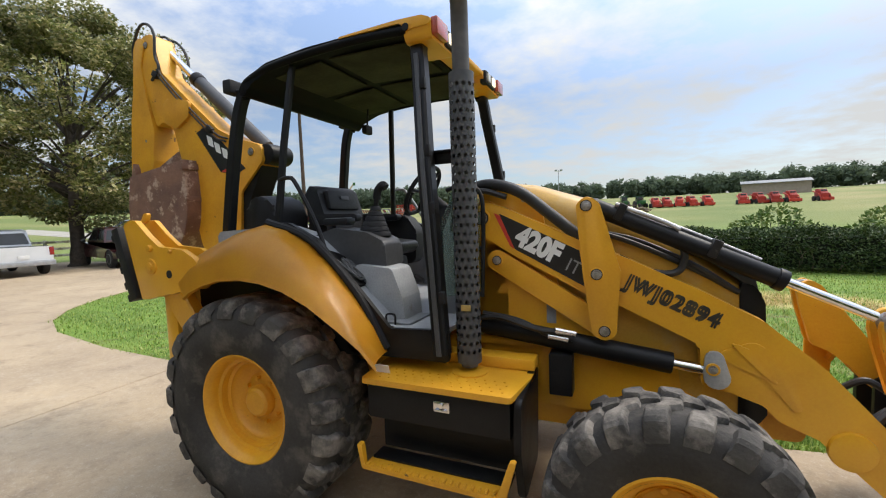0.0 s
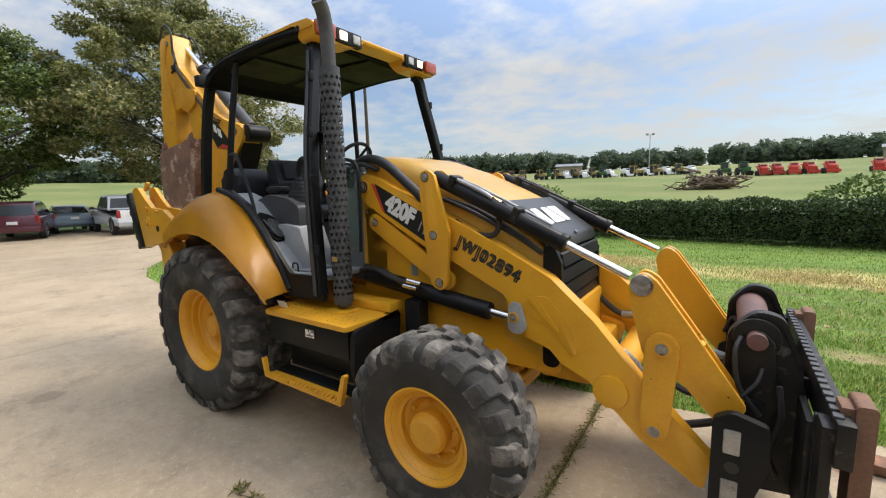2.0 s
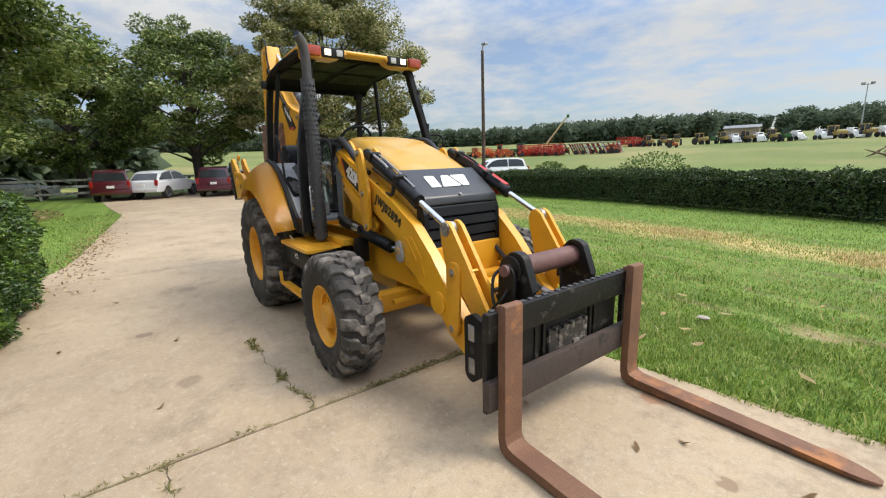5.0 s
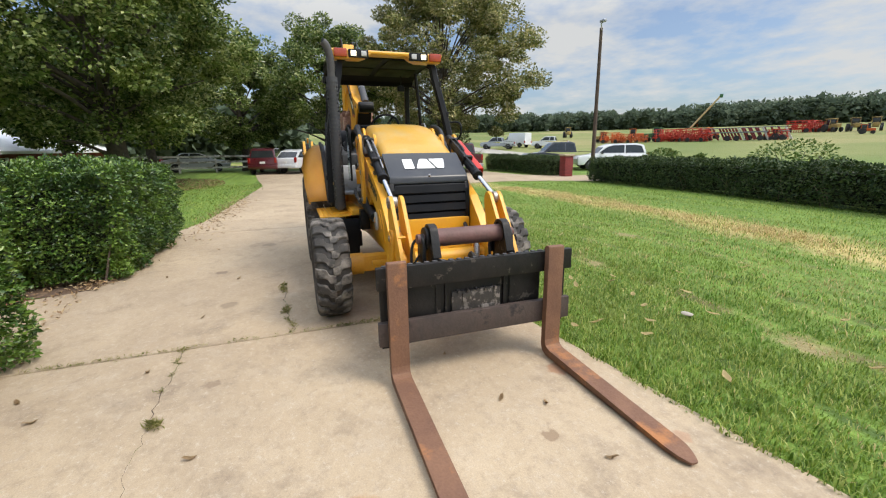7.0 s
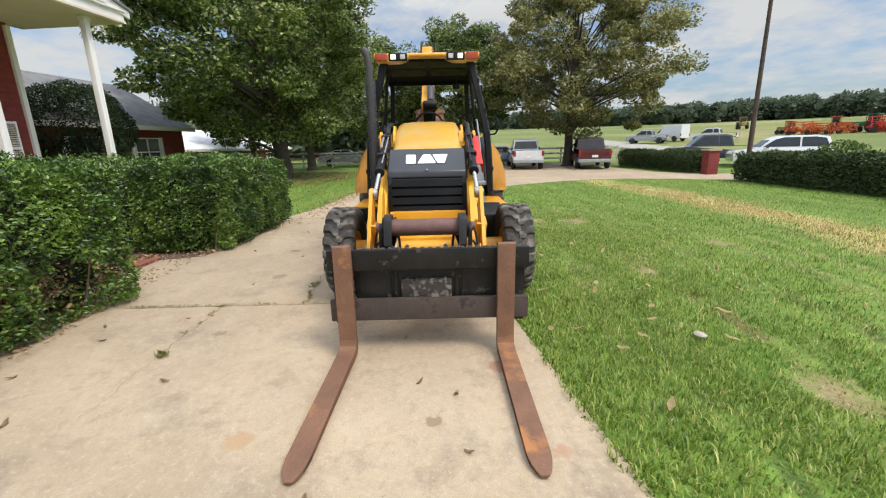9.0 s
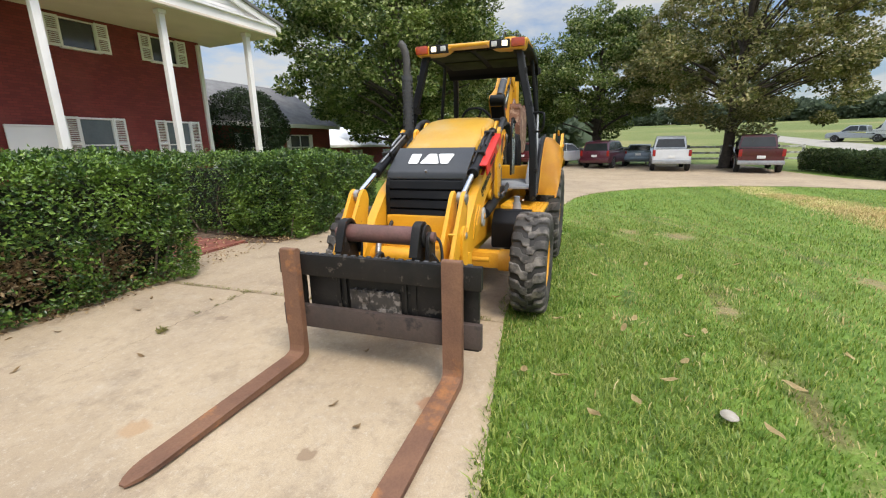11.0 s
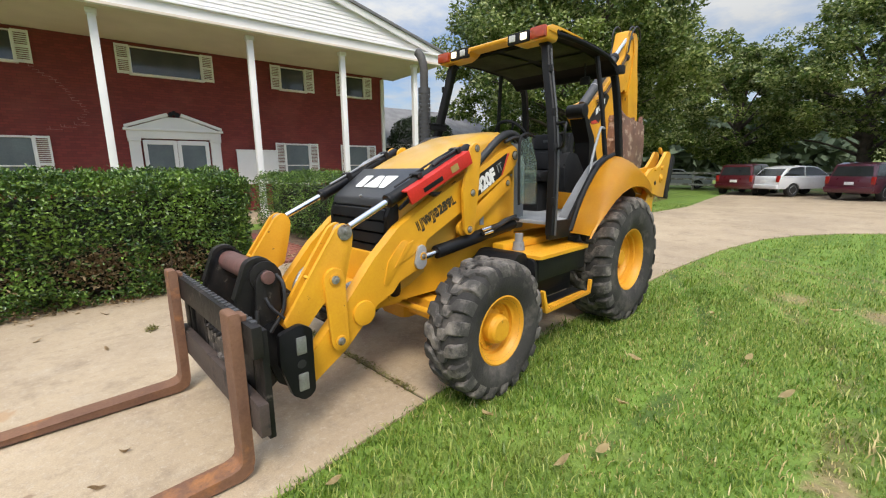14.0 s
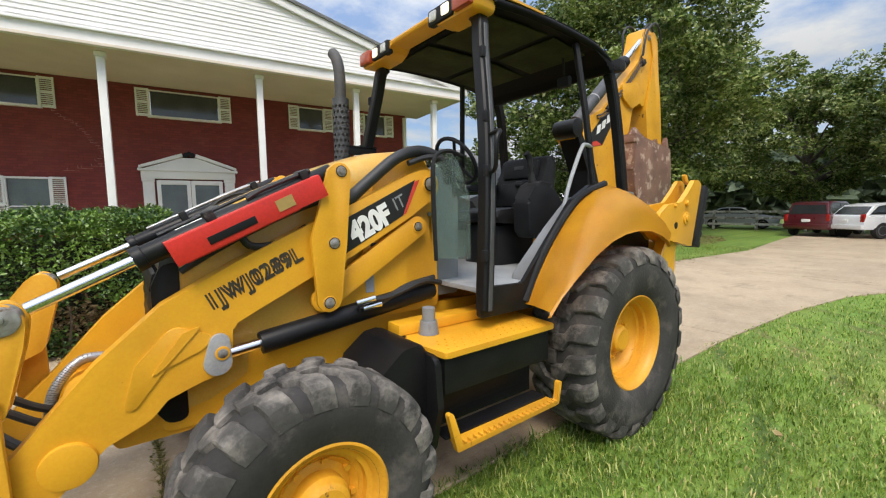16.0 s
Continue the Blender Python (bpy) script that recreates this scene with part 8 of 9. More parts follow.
# ---- parked vehicles ----
CAR_GLASS = mat("car_glass", (0.02, 0.024, 0.026), (0.03, 0.034, 0.036), scale=2, rough=0.06, bump=0.0, spec=0.8)
TAIL = mat("tail_lamp", (0.35, 0.015, 0.012), (0.28, 0.012, 0.01), scale=10, rough=0.2, bump=0.0, coat=0.5)
CAR_TYRE = mat("car_tyre", (0.02, 0.02, 0.02), (0.035, 0.034, 0.033), scale=8, rough=0.8)


def vehicle(kind, paint, at, turn, label, category="car"):
    """x forward. kind: suv, crossover, sedan, pickup, van."""
    v = thing(category.replace(" ", "_"), label, category, (at[0], at[1], max(land(*at), 0.0)), turn, "parked vehicles")
    m = CAR_PAINTS[paint]
    if kind == "suv":
        body = [(-2.3, 0.35), (-2.35, 0.75), (-2.28, 1.02), (1.1, 1.05), (2.15, 0.92), (2.35, 0.75), (2.35, 0.35)]
        cab = [(-2.22, 1.0), (-2.0, 1.62), (-1.5, 1.72), (0.1, 1.70), (0.55, 1.55), (1.15, 1.02)]
        axles, wr, W = (-1.38, 1.45), 0.37, 1.9
    elif kind == "crossover":
        body = [(-2.2, 0.40), (-2.26, 0.75), (-2.18, 1.0), (1.0, 1.0), (2.0, 0.86), (2.25, 0.70), (2.25, 0.40)]
        cab = [(-2.08, 0.98), (-1.55, 1.50), (-0.9, 1.60), (0.1, 1.56), (0.45, 1.44), (1.15, 0.98)]
        axles, wr, W = (-1.35, 1.38), 0.36, 1.84
    elif kind == "sedan":
        body = [(-2.3, 0.32), (-2.35, 0.7), (-2.25, 0.92), (-1.4, 0.98), (1.1, 0.95), (2.1, 0.80), (2.3, 0.65), (2.3, 0.32)]
        cab = [(-1.75, 0.95), (-1.0, 1.38), (-0.4, 1.44), (0.3, 1.40), (1.15, 0.93)]
        axles, wr, W = (-1.4, 1.4), 0.32, 1.8
    elif kind == "van":
        body = [(-2.8, 0.5), (-2.8, 2.4), (0.6, 2.4), (0.9, 1.3), (2.5, 1.15), (2.7, 0.9), (2.7, 0.5)]
        cab = [(0.5, 1.2), (0.6, 1.95), (1.0, 1.95), (1.6, 1.2)]
        axles, wr, W = (-1.7, 1.7), 0.4, 2.0
    else:
        body = [(-2.85, 0.55), (-2.9, 0.8), (-2.88, 1.18), (1.45, 1.18), (2.6, 1.08), (2.8, 0.9), (2.8, 0.45), (-2.3, 0.45)]
        cab = [(-0.95, 1.15), (-0.80, 1.82), (-0.5, 1.90), (0.75, 1.88), (1.5, 1.17)]
        axles, wr, W = (-1.85, 1.85), 0.41, 2.0
    # arches cut into the lower edge
    low = []
    for x, z in body: low.append((x, z))
    zb = min(z for _, z in body)
    arch = []
    for ax in axles:
        arch += [(ax - wr - 0.06 + 0 * i, zb) for i in range(1)] + [(ax + (wr + 0.06) * math.cos(math.pi - math.pi * i / 8), max(zb, wr + (wr + 0.06) * math.sin(math.pi * i / 8))) for i in range(1, 8)] + [(ax + wr + 0.06, zb)]
    outline = [p for p in body if p[1] > zb + 0.01]
    i0 = min(range(len(outline)), key=lambda i: outline[i][0] + outline[i][1] * 0.01)
    ring = [(min(x for x, _ in body) + 0.05, zb)] + arch + [(max(x for x, _ in body) - 0.05, zb)]
    front = sorted([p for p in outline], key=lambda p: -p[0])
    hull = ring + front
    bm = prism(B(), hull, -W / 2, W / 2, 0.05)
    for vv in bm.verts:
        k = abs(vv.co.x) / 2.4
        vv.co.y *= 1 - 0.06 * max(0, k - 0.6) / 0.4 - 0.05 * max(0.0, (vv.co.z - 0.8))
    bd = part("body", bm, m, v, "", 40)
    bm = prism(B(), cab, -W / 2 * 0.86, W / 2 * 0.86, 0.06)
    zt, zl = max(z for _, z in cab), min(z for _, z in cab)
    for vv in bm.verts:
        vv.co.y *= 1 - 0.14 * (vv.co.z - zl) / (zt - zl)
    cb = part("cabin", bm, m, v, "", 40)
    # glazing set into the cabin: sides, back, front
    cx = sum(x for x, _ in cab) / len(cab); cz = (zt + zl) / 2 + 0.03
    side = [((x - cx) * 0.88 + cx, (z - cz) * 0.72 + cz) for x, z in cab]
    xm = cx - 0.1
    for s in (-1, 1):
        for half in (0, 1):
            pts = [p for p in side]
            t = prism(B(), pts, s * W / 2 * 0.72, s * W / 2 * 0.872, 0.0)
            bmesh.ops.bisect_plane(t, geom=t.verts[:] + t.edges[:] + t.faces[:], plane_co=(xm + (0.04 if half else -0.04), 0, 0), plane_no=(-1 if half else 1, 0, 0), clear_outer=True)
            for vv in t.verts: vv.co.y *= 1 - 0.13 * (vv.co.z - zl) / (zt - zl)
            part("side_window", t, CAR_GLASS, cb)
    (xa, za), (xb, zb2) = cab[0], cab[1]
    for (p, q, nm) in ((cab[0], cab[1], "rear_window"), (cab[-1], cab[-2], "windscreen")):
        p, q = Vector((p[0], 0, p[1])), Vector((q[0], 0, q[1]))
        a, b = p.lerp(q, 0.16), p.lerp(q, 0.86)
        nrm = Vector((-(q - p).z, 0, (q - p).x)).normalized()
        if nrm.x * (p.x - cx) < 0: nrm = -nrm
        t = B()
        o = nrm * 0.012
        vs = [t.verts.new(w + Vector((0, yy, 0)) + oo) for oo in (o, -o) for w, yy in ((a, -W * 0.38), (a, W * 0.38), (b, W * 0.33), (b, -W * 0.33))]
        t.faces.new(vs[:4]); t.faces.new(vs[4:][::-1])
        for i in range(4): t.faces.new((vs[i], vs[(i + 1) % 4], vs[4 + (i + 1) % 4], vs[4 + i]))
        part(nm, t, CAR_GLASS, cb)
    if kind == "pickup":
        bm = B(); box(bm, (-1.9, 0, 1.19), (1.75, W * 0.80, 0.02), 0)
        part("bed", bm, CAR_GLASS, bd)
    xr = min(x for x, _ in body)
    for s in (-1, 1):
        bm = B(); box(bm, (xr + 0.05, s * W * 0.43, 0.92 if kind != "pickup" else 0.98), (0.12, 0.15, 0.34 if kind != "sedan" else 0.16), 0.02)
        part("tail_lamp", bm, TAIL, bd)
        bm = B(); box(bm, (max(x for x, _ in body) - 0.12, s * W * 0.38, 0.78), (0.2, 0.3, 0.14), 0.03)
        part("headlamp", bm, LAMP_GLASS, bd)
        bm = B(); box(bm, (cab[-1][0] - 0.35, s * (W / 2 + 0.09), zl + 0.12), (0.12, 0.18, 0.14), 0.03)
        part("mirror", bm, CAR_GLASS, bd)
    bm = B(); box(bm, (xr - 0.03, 0, 0.52), (0.16, W * 0.94, 0.20), 0.04)
    part("bumper", bm, GALV if kind == "pickup" else m, bd)
    bm = B(); box(bm, (xr - 0.005, 0, 0.78), (0.03, 0.34, 0.14), 0.004)
    part("plate", bm, DECAL_WHITE, bd)
    for ax in axles:
        for s in (-1, 1):
            y = s * (W / 2 - 0.13)
            t = lathe(B(), [(wr * 0.6, -0.11), (wr * 0.94, -0.115), (wr, -0.07), (wr, 0.07), (wr * 0.94, 0.115), (wr * 0.6, 0.11)], 24, (ax, y, wr))
            w = part("wheel", t, CAR_TYRE, v)
            t = lathe(B(), [(wr * 0.62, s * 0.10), (wr * 0.56, s * 0.118), (wr * 0.5, s * 0.07), (wr * 0.2, s * 0.09), (0.02, s * 0.10)], 20, (ax, y, wr))
            part("rim", t, GALV, w)
    return v


vehicle("suv", "maroon", (-26.0, -2.6), 172, "maroon four-wheel-drive wagon parked under the trees", "suv")
vehicle("crossover", "white", (-25.4, -0.3), 146, "white crossover parked nose-in by the fence", "suv")
vehicle("suv", "plum", (-24.3, 2.6), 160, "dark plum minivan parked by the fence", "minivan")
vehicle("sedan", "blue", (-27.0, 4.9), 172, "grey blue saloon car parked by the fence", "sedan")
vehicle("pickup", "white", (-22.4, 6.0), 174, "white pickup truck parked tail to the drive", "pickup truck")
vehicle("pickup", "maroon", (-21.2, 10.0), 168, "dark maroon pickup truck parked by the low hedge", "pickup truck")
vehicle("pickup", "dark", (-20.6, 17.8), 250, "dark grey pickup truck on the verge behind the hedge", "pickup truck")
vehicle("suv", "white", (-17.3, 19.4), 248, "white estate car parked behind the hedge", "estate car")
vehicle("van", "white", (-59.6, 35.9), 200, "white box van far out on the field", "van")
vehicle("pickup", "silver", (-57, 31.2), 230, "silver pickup truck far out on the field", "pickup truck")
vehicle("pickup", "white", (-53, 38.5), 225, "white pickup truck far out on the field", "pickup truck")
vehicle("sedan", "silver", (-31, -8.0), 100, "silver saloon car behind the fence", "sedan")

# white rail fence behind the parking
FENCE_WHITE = mat("weathered_white_paint", (0.60, 0.59, 0.56), (0.42, 0.41, 0.38), scale=5, rough=0.8, grime=(0.25, 0.23, 0.19), gscale=3, gpos=0.5)
fence = thing("fence", "white painted three-rail fence behind the parked cars", "fence")
ys = [-16 + i * 2.4 for i in range(14)]
for y in ys:
    bm = B(); box(bm, (-29.0, y, 0.62), (0.13, 0.13, 1.3), 0.01)
    part("post", bm, FENCE_WHITE, fence)
for a, b in zip(ys, ys[1:]):
    for z in (0.35, 0.75, 1.15):
        bm = B(); box(bm, (-28.92, (a + b) / 2, z), (0.04, b - a - 0.02, 0.14), 0.006)
        part("rail", bm, FENCE_WHITE, fence)

# utility pole with a lamp arm
pole = thing("utility_pole", "tall dark wooden utility pole with a lamp arm", "utility pole", (-13.9, 15.3, 0))
part("post", rod(B(), (0, 0, -0.2), (0.05, -0.1, 7.75), 0.12, 14, 0.08), POLE_WOOD, pole)
part("lamp_arm", tube(B(), [(0.05, -0.1, 7.6), (0.35, -0.35, 7.85), (0.75, -0.6, 7.9)], 0.03, 8), GALV, pole)
bm = B(); box(bm, (0.85, -0.66, 7.86), (0.34, 0.2, 0.12), 0.03)
part("lamp_head", bm, GALV, pole)
# brick gate post with a pale cap
gp = thing("gate_post", "red brick gate post with a pale stone cap", "gate post", (-13.15, 12.95, 0))
bm = B(); box(bm, (0, 0, 0.53), (0.50, 0.50, 1.1), 0.005)
part("shaft", bm, BRICKWORK, gp)
bm = B(); box(bm, (0, 0, 1.12), (0.62, 0.62, 0.09), 0.015)
part("cap", bm, CONCRETE, gp)


# ---- machines standing out on the field ----
def field_machine(kind, paint, label, category):
    f = thing(category.replace(" ", "_"), label, category, group="machines on the field")
    bm = B()
    if kind == "tractor":
        box(bm, (0.9, 0, 1.15), (1.7, 0.8, 0.7), 0.08)
        box(bm, (-0.5, 0, 1.0), (1.2, 1.0, 0.6), 0.08)
        part("body", bm, paint, f)
        bm = B(); box(bm, (-0.5, 0, 2.45), (1.4, 1.4, 0.14), 0.05)
        for x in (-1.05, 0.1):
            for y in (-0.6, 0.6): box(bm, (x, y, 1.8), (0.08, 0.08, 1.3), 0.01)
        part("cab", bm, paint, f)
        bm = B(); box(bm, (-0.5, 0, 1.85), (0.95, 1.05, 1.0), 0.04)
        part("glass", bm, CAR_GLASS, f)
        wheels = ((-0.7, 0.85, 0.75, 0.4), (1.3, 0.7, 0.45, 0.28))
    elif kind == "skid":
        box(bm, (0, 0, 0.85), (2.0, 1.1, 0.9), 0.15)
        prism(bm, [(-1.0, 1.2), (-0.7, 2.0), (0.3, 1.95), (0.9, 1.2)], -0.55, 0.55, 0.08)
        part("body", bm, paint, f)
        bm = B()
        for s in (-1, 1): prism(bm, [(-1.1, 1.6), (-1.0, 1.75), (0.8, 1.2), (1.3, 0.4), (1.15, 0.35), (0.65, 1.05)], s * 0.72 - 0.06, s * 0.72 + 0.06, 0.02)
        box(bm, (1.5, 0, 0.35), (0.5, 1.7, 0.5), 0.06)
        part("loader", bm, paint, f)
        bm = B(); box(bm, (0.35, 0, 1.6), (0.5, 0.8, 0.5), 0.03)
        part("glass", bm, CAR_GLASS, f)
        wheels = ((-0.6, 0.72, 0.42, 0.3), (0.65, 0.72, 0.42, 0.3))
    elif kind == "planter":
        box(bm, (0, 0, 1.35), (6.0, 0.18, 0.18), 0.02)
        box(bm, (0, 0.5, 2.05), (5.6, 0.12, 0.12), 0.02)
        part("toolbar", bm, GREY_PLASTIC, f)
        for i in range(7):
            x = -2.7 + i * 0.9
            bm = B()
            prism(bm, [(x - 0.75, 0.15), (x - 0.45, 0.1), (x + 0.55, 2.05), (x + 0.30, 2.15)], -0.55, -0.30, 0.03)
            rod(bm, (x + 0.35, -0.4, 2.0), (x + 0.35, 0.5, 2.05), 0.06, 6)
            part("row_unit", bm, FARM_WHITE if i == 0 else paint, f)
        wheels = ((-2.2, 0.6, 0.42, 0.25), (2.2, 0.6, 0.42, 0.25))
    else:
        rf = random.Random(12)
        box(bm, (0, 0, 0.95), (4.4, 0.25, 0.25), 0.02)
        for s in (-1, 1):
            # folded wing: a slanting frame of bars and tines
            for k in range(4):
                box(bm, (-1.8 + k * 1.2, s * 0.75, 1.55), (0.12, 0.12, 1.9), 0.01, pose(0, 0, 0, s * 16, 0, 0))
            for k, z in enumerate((0.75, 1.35, 1.95, 2.45)):
                box(bm, (0, s * (0.55 + 0.14 * k), z), (4.3, 0.10, 0.12), 0.01)
            for k in range(15):
                x, z = -2.0 + 0.29 * k, rf.uniform(1.0, 2.3)
                rod(bm, (x, s * 0.9, z), (x + rf.uniform(-0.5, 0.5), s * 1.35, z + rf.uniform(-0.5, 0.35)), 0.045, 5)
                rod(bm, (x, s * 0.7, 0.85), (x + 0.22, s * 0.8, 0.08), 0.05, 5)
        box(bm, (1.2, 0, 1.9), (2.6, 0.16, 0.16), 0.02, pose(0, 0, 0, 0, -32, 12))
        box(bm, (-0.6, 0, 1.35), (1.1, 0.9, 0.7), 0.08)
        part("frame", bm, paint, f)
        wheels = ((-1.4, 0.9, 0.45, 0.25), (1.4, 0.9, 0.45, 0.25))
    for x, y, r, w in wheels:
        for s in (-1, 1):
            t = lathe(B(), [(r * 0.5, -w / 2), (r * 0.95, -w / 2), (r, -w / 4), (r, w / 4), (r * 0.95, w / 2), (r * 0.5, w / 2)], 18, (x, s * y, r))
            part("wheel", t, CAR_TYRE, f)
    return f


def spread(proto, spots):
    """Copies of a machine over (bearing, distance, turn) seen from the drive."""
    first = True
    for b, d, turn, *size in spots:
        x, y = 4 + d * math.cos(radians(b)), -2 + d * math.sin(radians(b))
        m = pose(x, y, land(x, y), 0, 0, turn) @ Matrix.Scale(size[0] if size else 1.0, 4)
        if first: proto.matrix_basis = m; first = False
        else: copy_thing(proto, m)


rs = random.Random(9)
spread(field_machine("skid", FARM_RED, "bright red compact loader standing on the field", "compact loader"), [(b, 92, -80 + rs.uniform(-12, 12)) for b in (72.2, 74.6, 76.0, 77.4, 78.8, 82.2, 83.8, 85.0, 86.4, 87.6)])
spread(field_machine("tractor", FARM_GREEN, "dark green tractor standing on the field", "tractor"), [(89.2, 94, -70), (91.0, 95, -80), (104.0, 110, -60), (110.5, 112, -60), (132.6, 86, 200)])
spread(field_machine("skid", DECAL_WHITE, "white compact loader in a long row on the field", "compact loader"), [(b, 112, -40 + rs.uniform(-20, 20)) for b in (94.2, 96.8, 99.0, 101.2, 103.1, 106.2, 108.4)])
spread(field_machine("tractor", FARM_YELLOW, "yellow tractor in a long row on the field", "tractor"), [(b, 112, -40 + rs.uniform(-30, 30)) for b in (95.5, 98.0, 100.2, 105.1, 107.3, 109.5, 111.6, 114.0, 115.4, 117.0, 143.0)])
spread(field_machine("plough", FARM_RED, "red folded tillage implement in a row on the field", "farm implement"), [(131.5, 85, 60, 0.85), (130.7, 88, 20, 0.95), (129.9, 85, 100, 0.85), (129.0, 87, 45, 1.0), (128.2, 84, 20, 0.88), (127.4, 86, 120, 0.95), (120.8, 86, 40, 0.75), (119.6, 112, 30, 1.1), (118.6, 114, 100, 1.05), (117.6, 114, 50, 0.9)])
spread(field_machine("plough", FARM_ORANGE, "orange folded tillage implement on the field", "farm implement"), [(137.6, 83, 50, 0.75), (136.7, 86, 110, 0.85), (135.8, 83, 20, 0.85), (134.9, 85, 140, 0.8), (134.0, 84, 60, 0.7)])
spread(field_machine("planter", FARM_MAROON, "dark maroon row planter with slanting units", "row planter"), [(125.8, 85, 215, 1.0), (123.7, 85, 212, 1.0), (121.8, 86, 206, 1.0)])
spread(field_machine("tractor", FARM_YELLOW, "old yellow tractor at the end of the row", "tractor"), [(138.6, 86, 200, 0.8)])
spread(field_machine("tractor", FARM_ORANGE, "orange tractor standing among the implements", "tractor"), [(134.8, 92, 40, 0.9), (127.0, 93, 60, 0.9), (121.2, 86, 200, 0.75), (114.4, 100, 30, 0.7)])
# auger pointing up out of the row
AUGER_YELLOW = mat("auger_yellow", (0.60, 0.45, 0.22), (0.52, 0.38, 0.18), rough=0.5)
auger = thing("grain_auger", "long yellow auger pointing up over the implements", "auger", (0, 0, 0))
ax, ay = 4 + 90 * math.cos(radians(129.3)), -2 + 90 * math.sin(radians(129.3))
auger.matrix_world = pose(ax, ay, land(ax, ay), 0, 0, 38)
part("tube", rod(B(), (0, 0, 1.5), (4.5, 0, 7.4), 0.15, 12), AUGER_YELLOW, auger)
part("spout", box(B(), (4.6, 0, 7.4), (0.5, 0.35, 0.6), 0.05), FARM_GREEN, auger)
part("leg", beam([(1.6, -0.7, 0), (1.5, 0, 3.4), (1.6, 0.7, 0)], 0.12, 0.12), FARM_ORANGE, auger)
# twin floodlight pole far over the field
fx, fy = 4 + 140 * math.cos(radians(98.6)), -2 + 140 * math.sin(radians(98.6))
flood = thing("floodlight_pole", "tall grey pole with two floodlights beyond the field", "light pole", (fx, fy, land(fx, fy)), 10)
part("post", rod(B(), (0, 0, -0.3), (0, 0, 11.0), 0.16, 10, 0.09), GALV, flood)
for s in (-1, 1):
    part("floodlight", box(B(), (s * 0.8, 0, 11.1), (0.8, 0.5, 0.45), 0.05), GALV, flood)
part("cross_bar", box(B(), (0, 0, 10.8), (2.2, 0.12, 0.12), 0.01), GALV, flood)
# brush pile
BRUSH = mat("cut_brush", (0.20, 0.14, 0.095), (0.13, 0.09, 0.065), scale=3, rough=0.9)
rng = np.random.default_rng(77)
bp_x, bp_y = 4 + 60 * math.cos(radians(92.8)), -2 + 60 * math.sin(radians(92.8))
bm = B()
for i in range(300):
    a = rng.uniform(0, 6.28); L = rng.uniform(0.9, 2.6); c = Vector((rng.normal(0, 1.7), rng.normal(0, 0.8), abs(rng.normal(0.6, 0.45)))); d = Vector((math.cos(a), math.sin(a) * 0.6, rng.uniform(-0.25, 0.35)))
    rod(bm, c - d * L / 2, c + d * L / 2, rng.uniform(0.04, 0.16), 6, 0.03)
brush = part("brush_pile", bm, BRUSH, None, "heap of cut brown logs and brush on the field")
tagged(brush, category="brush pile", kind="stuff")
brush.matrix_world = pose(bp_x, bp_y, land(bp_x, bp_y)) @ Matrix.Diagonal((0.85, 1.0, 1.2, 1))
# long low sheds far off
for b, d, L, H, turn, c in ((75.6, 150, 15, 3.2, -12, SHED), (107.9, 150, 8, 2.8, 15, SHED)):
    x, y = 4 + d * math.cos(radians(b)), -2 + d * math.sin(radians(b))
    low_building("farm_shed", "long low tan metal shed beyond the field", (x, y, land(x, y) - 0.3), turn, L, 9, H, 0.9, [], c, GREY_PLASTIC)

# ---- grass blades, leaves, weeds, cracks ----
def in_drive(x, y):
    inside = np.zeros(len(x), bool)
    k = len(DRIVE)
    for i in range(k):
        (xa, ya), (xb, yb) = DRIVE[i], DRIVE[(i + 1) % k]
        cross = ((ya > y) != (yb > y)) & (x < (xb - xa) * (y - ya) / (yb - ya + 1e-12) + xa)
        inside ^= cross
    return inside


def lattice(x, y, scale, seed):
    """Smooth value noise, 0 to 1, for arrays of places."""
    u, v = x * scale + 57.3, y * scale + 91.7
    i, j = np.floor(u).astype(np.int64), np.floor(v).astype(np.int64)
    fx, fy = u - i, v - j
    fx, fy = fx * fx * (3 - 2 * fx), fy * fy * (3 - 2 * fy)
    def rnd(a, b):
        k = np.sin(a * 127.1 + b * 311.7 + seed * 74.7) * 43758.5453
        return k - np.floor(k)
    return (rnd(i, j) * (1 - fx) + rnd(i + 1, j) * fx) * (1 - fy) + (rnd(i, j + 1) * (1 - fx) + rnd(i + 1, j + 1) * fx) * fy


def lush(x, y):
    """How thick and tall the grass stands: mown lines along the drive, patches, and worn spots."""
    line = lattice(x * 0.12 + 3, (y - 0.12 * x) * 1.0, 2.4, 5)
    big, small = lattice(x, y, 0.8, 6), lattice(x, y, 3.1, 7)
    k = 0.15 + 0.45 * line + 0.45 * big + 0.45 * small
    for y0, w, _, top in RUTS:
        d = np.abs(y - y0 + 0.11 * np.maximum(0.8 - x, 0) ** 2 + (lattice(x, y, 0.8, 12) - 0.5) * 0.25)
        k = k * (1 - 0.8 * top * np.exp(-(d / w) ** 2) * np.clip((lattice(x, y, 1.6, 13) - 0.25) * 3, 0, 1))
    for cx, cy, r in BARE:
        d = np.hypot(x - cx, (y - cy) * 1.3) / r + (small - 0.5) * 0.9
        k = k * np.clip((d - 0.5) / 0.7, 0.02, 1)
    return k


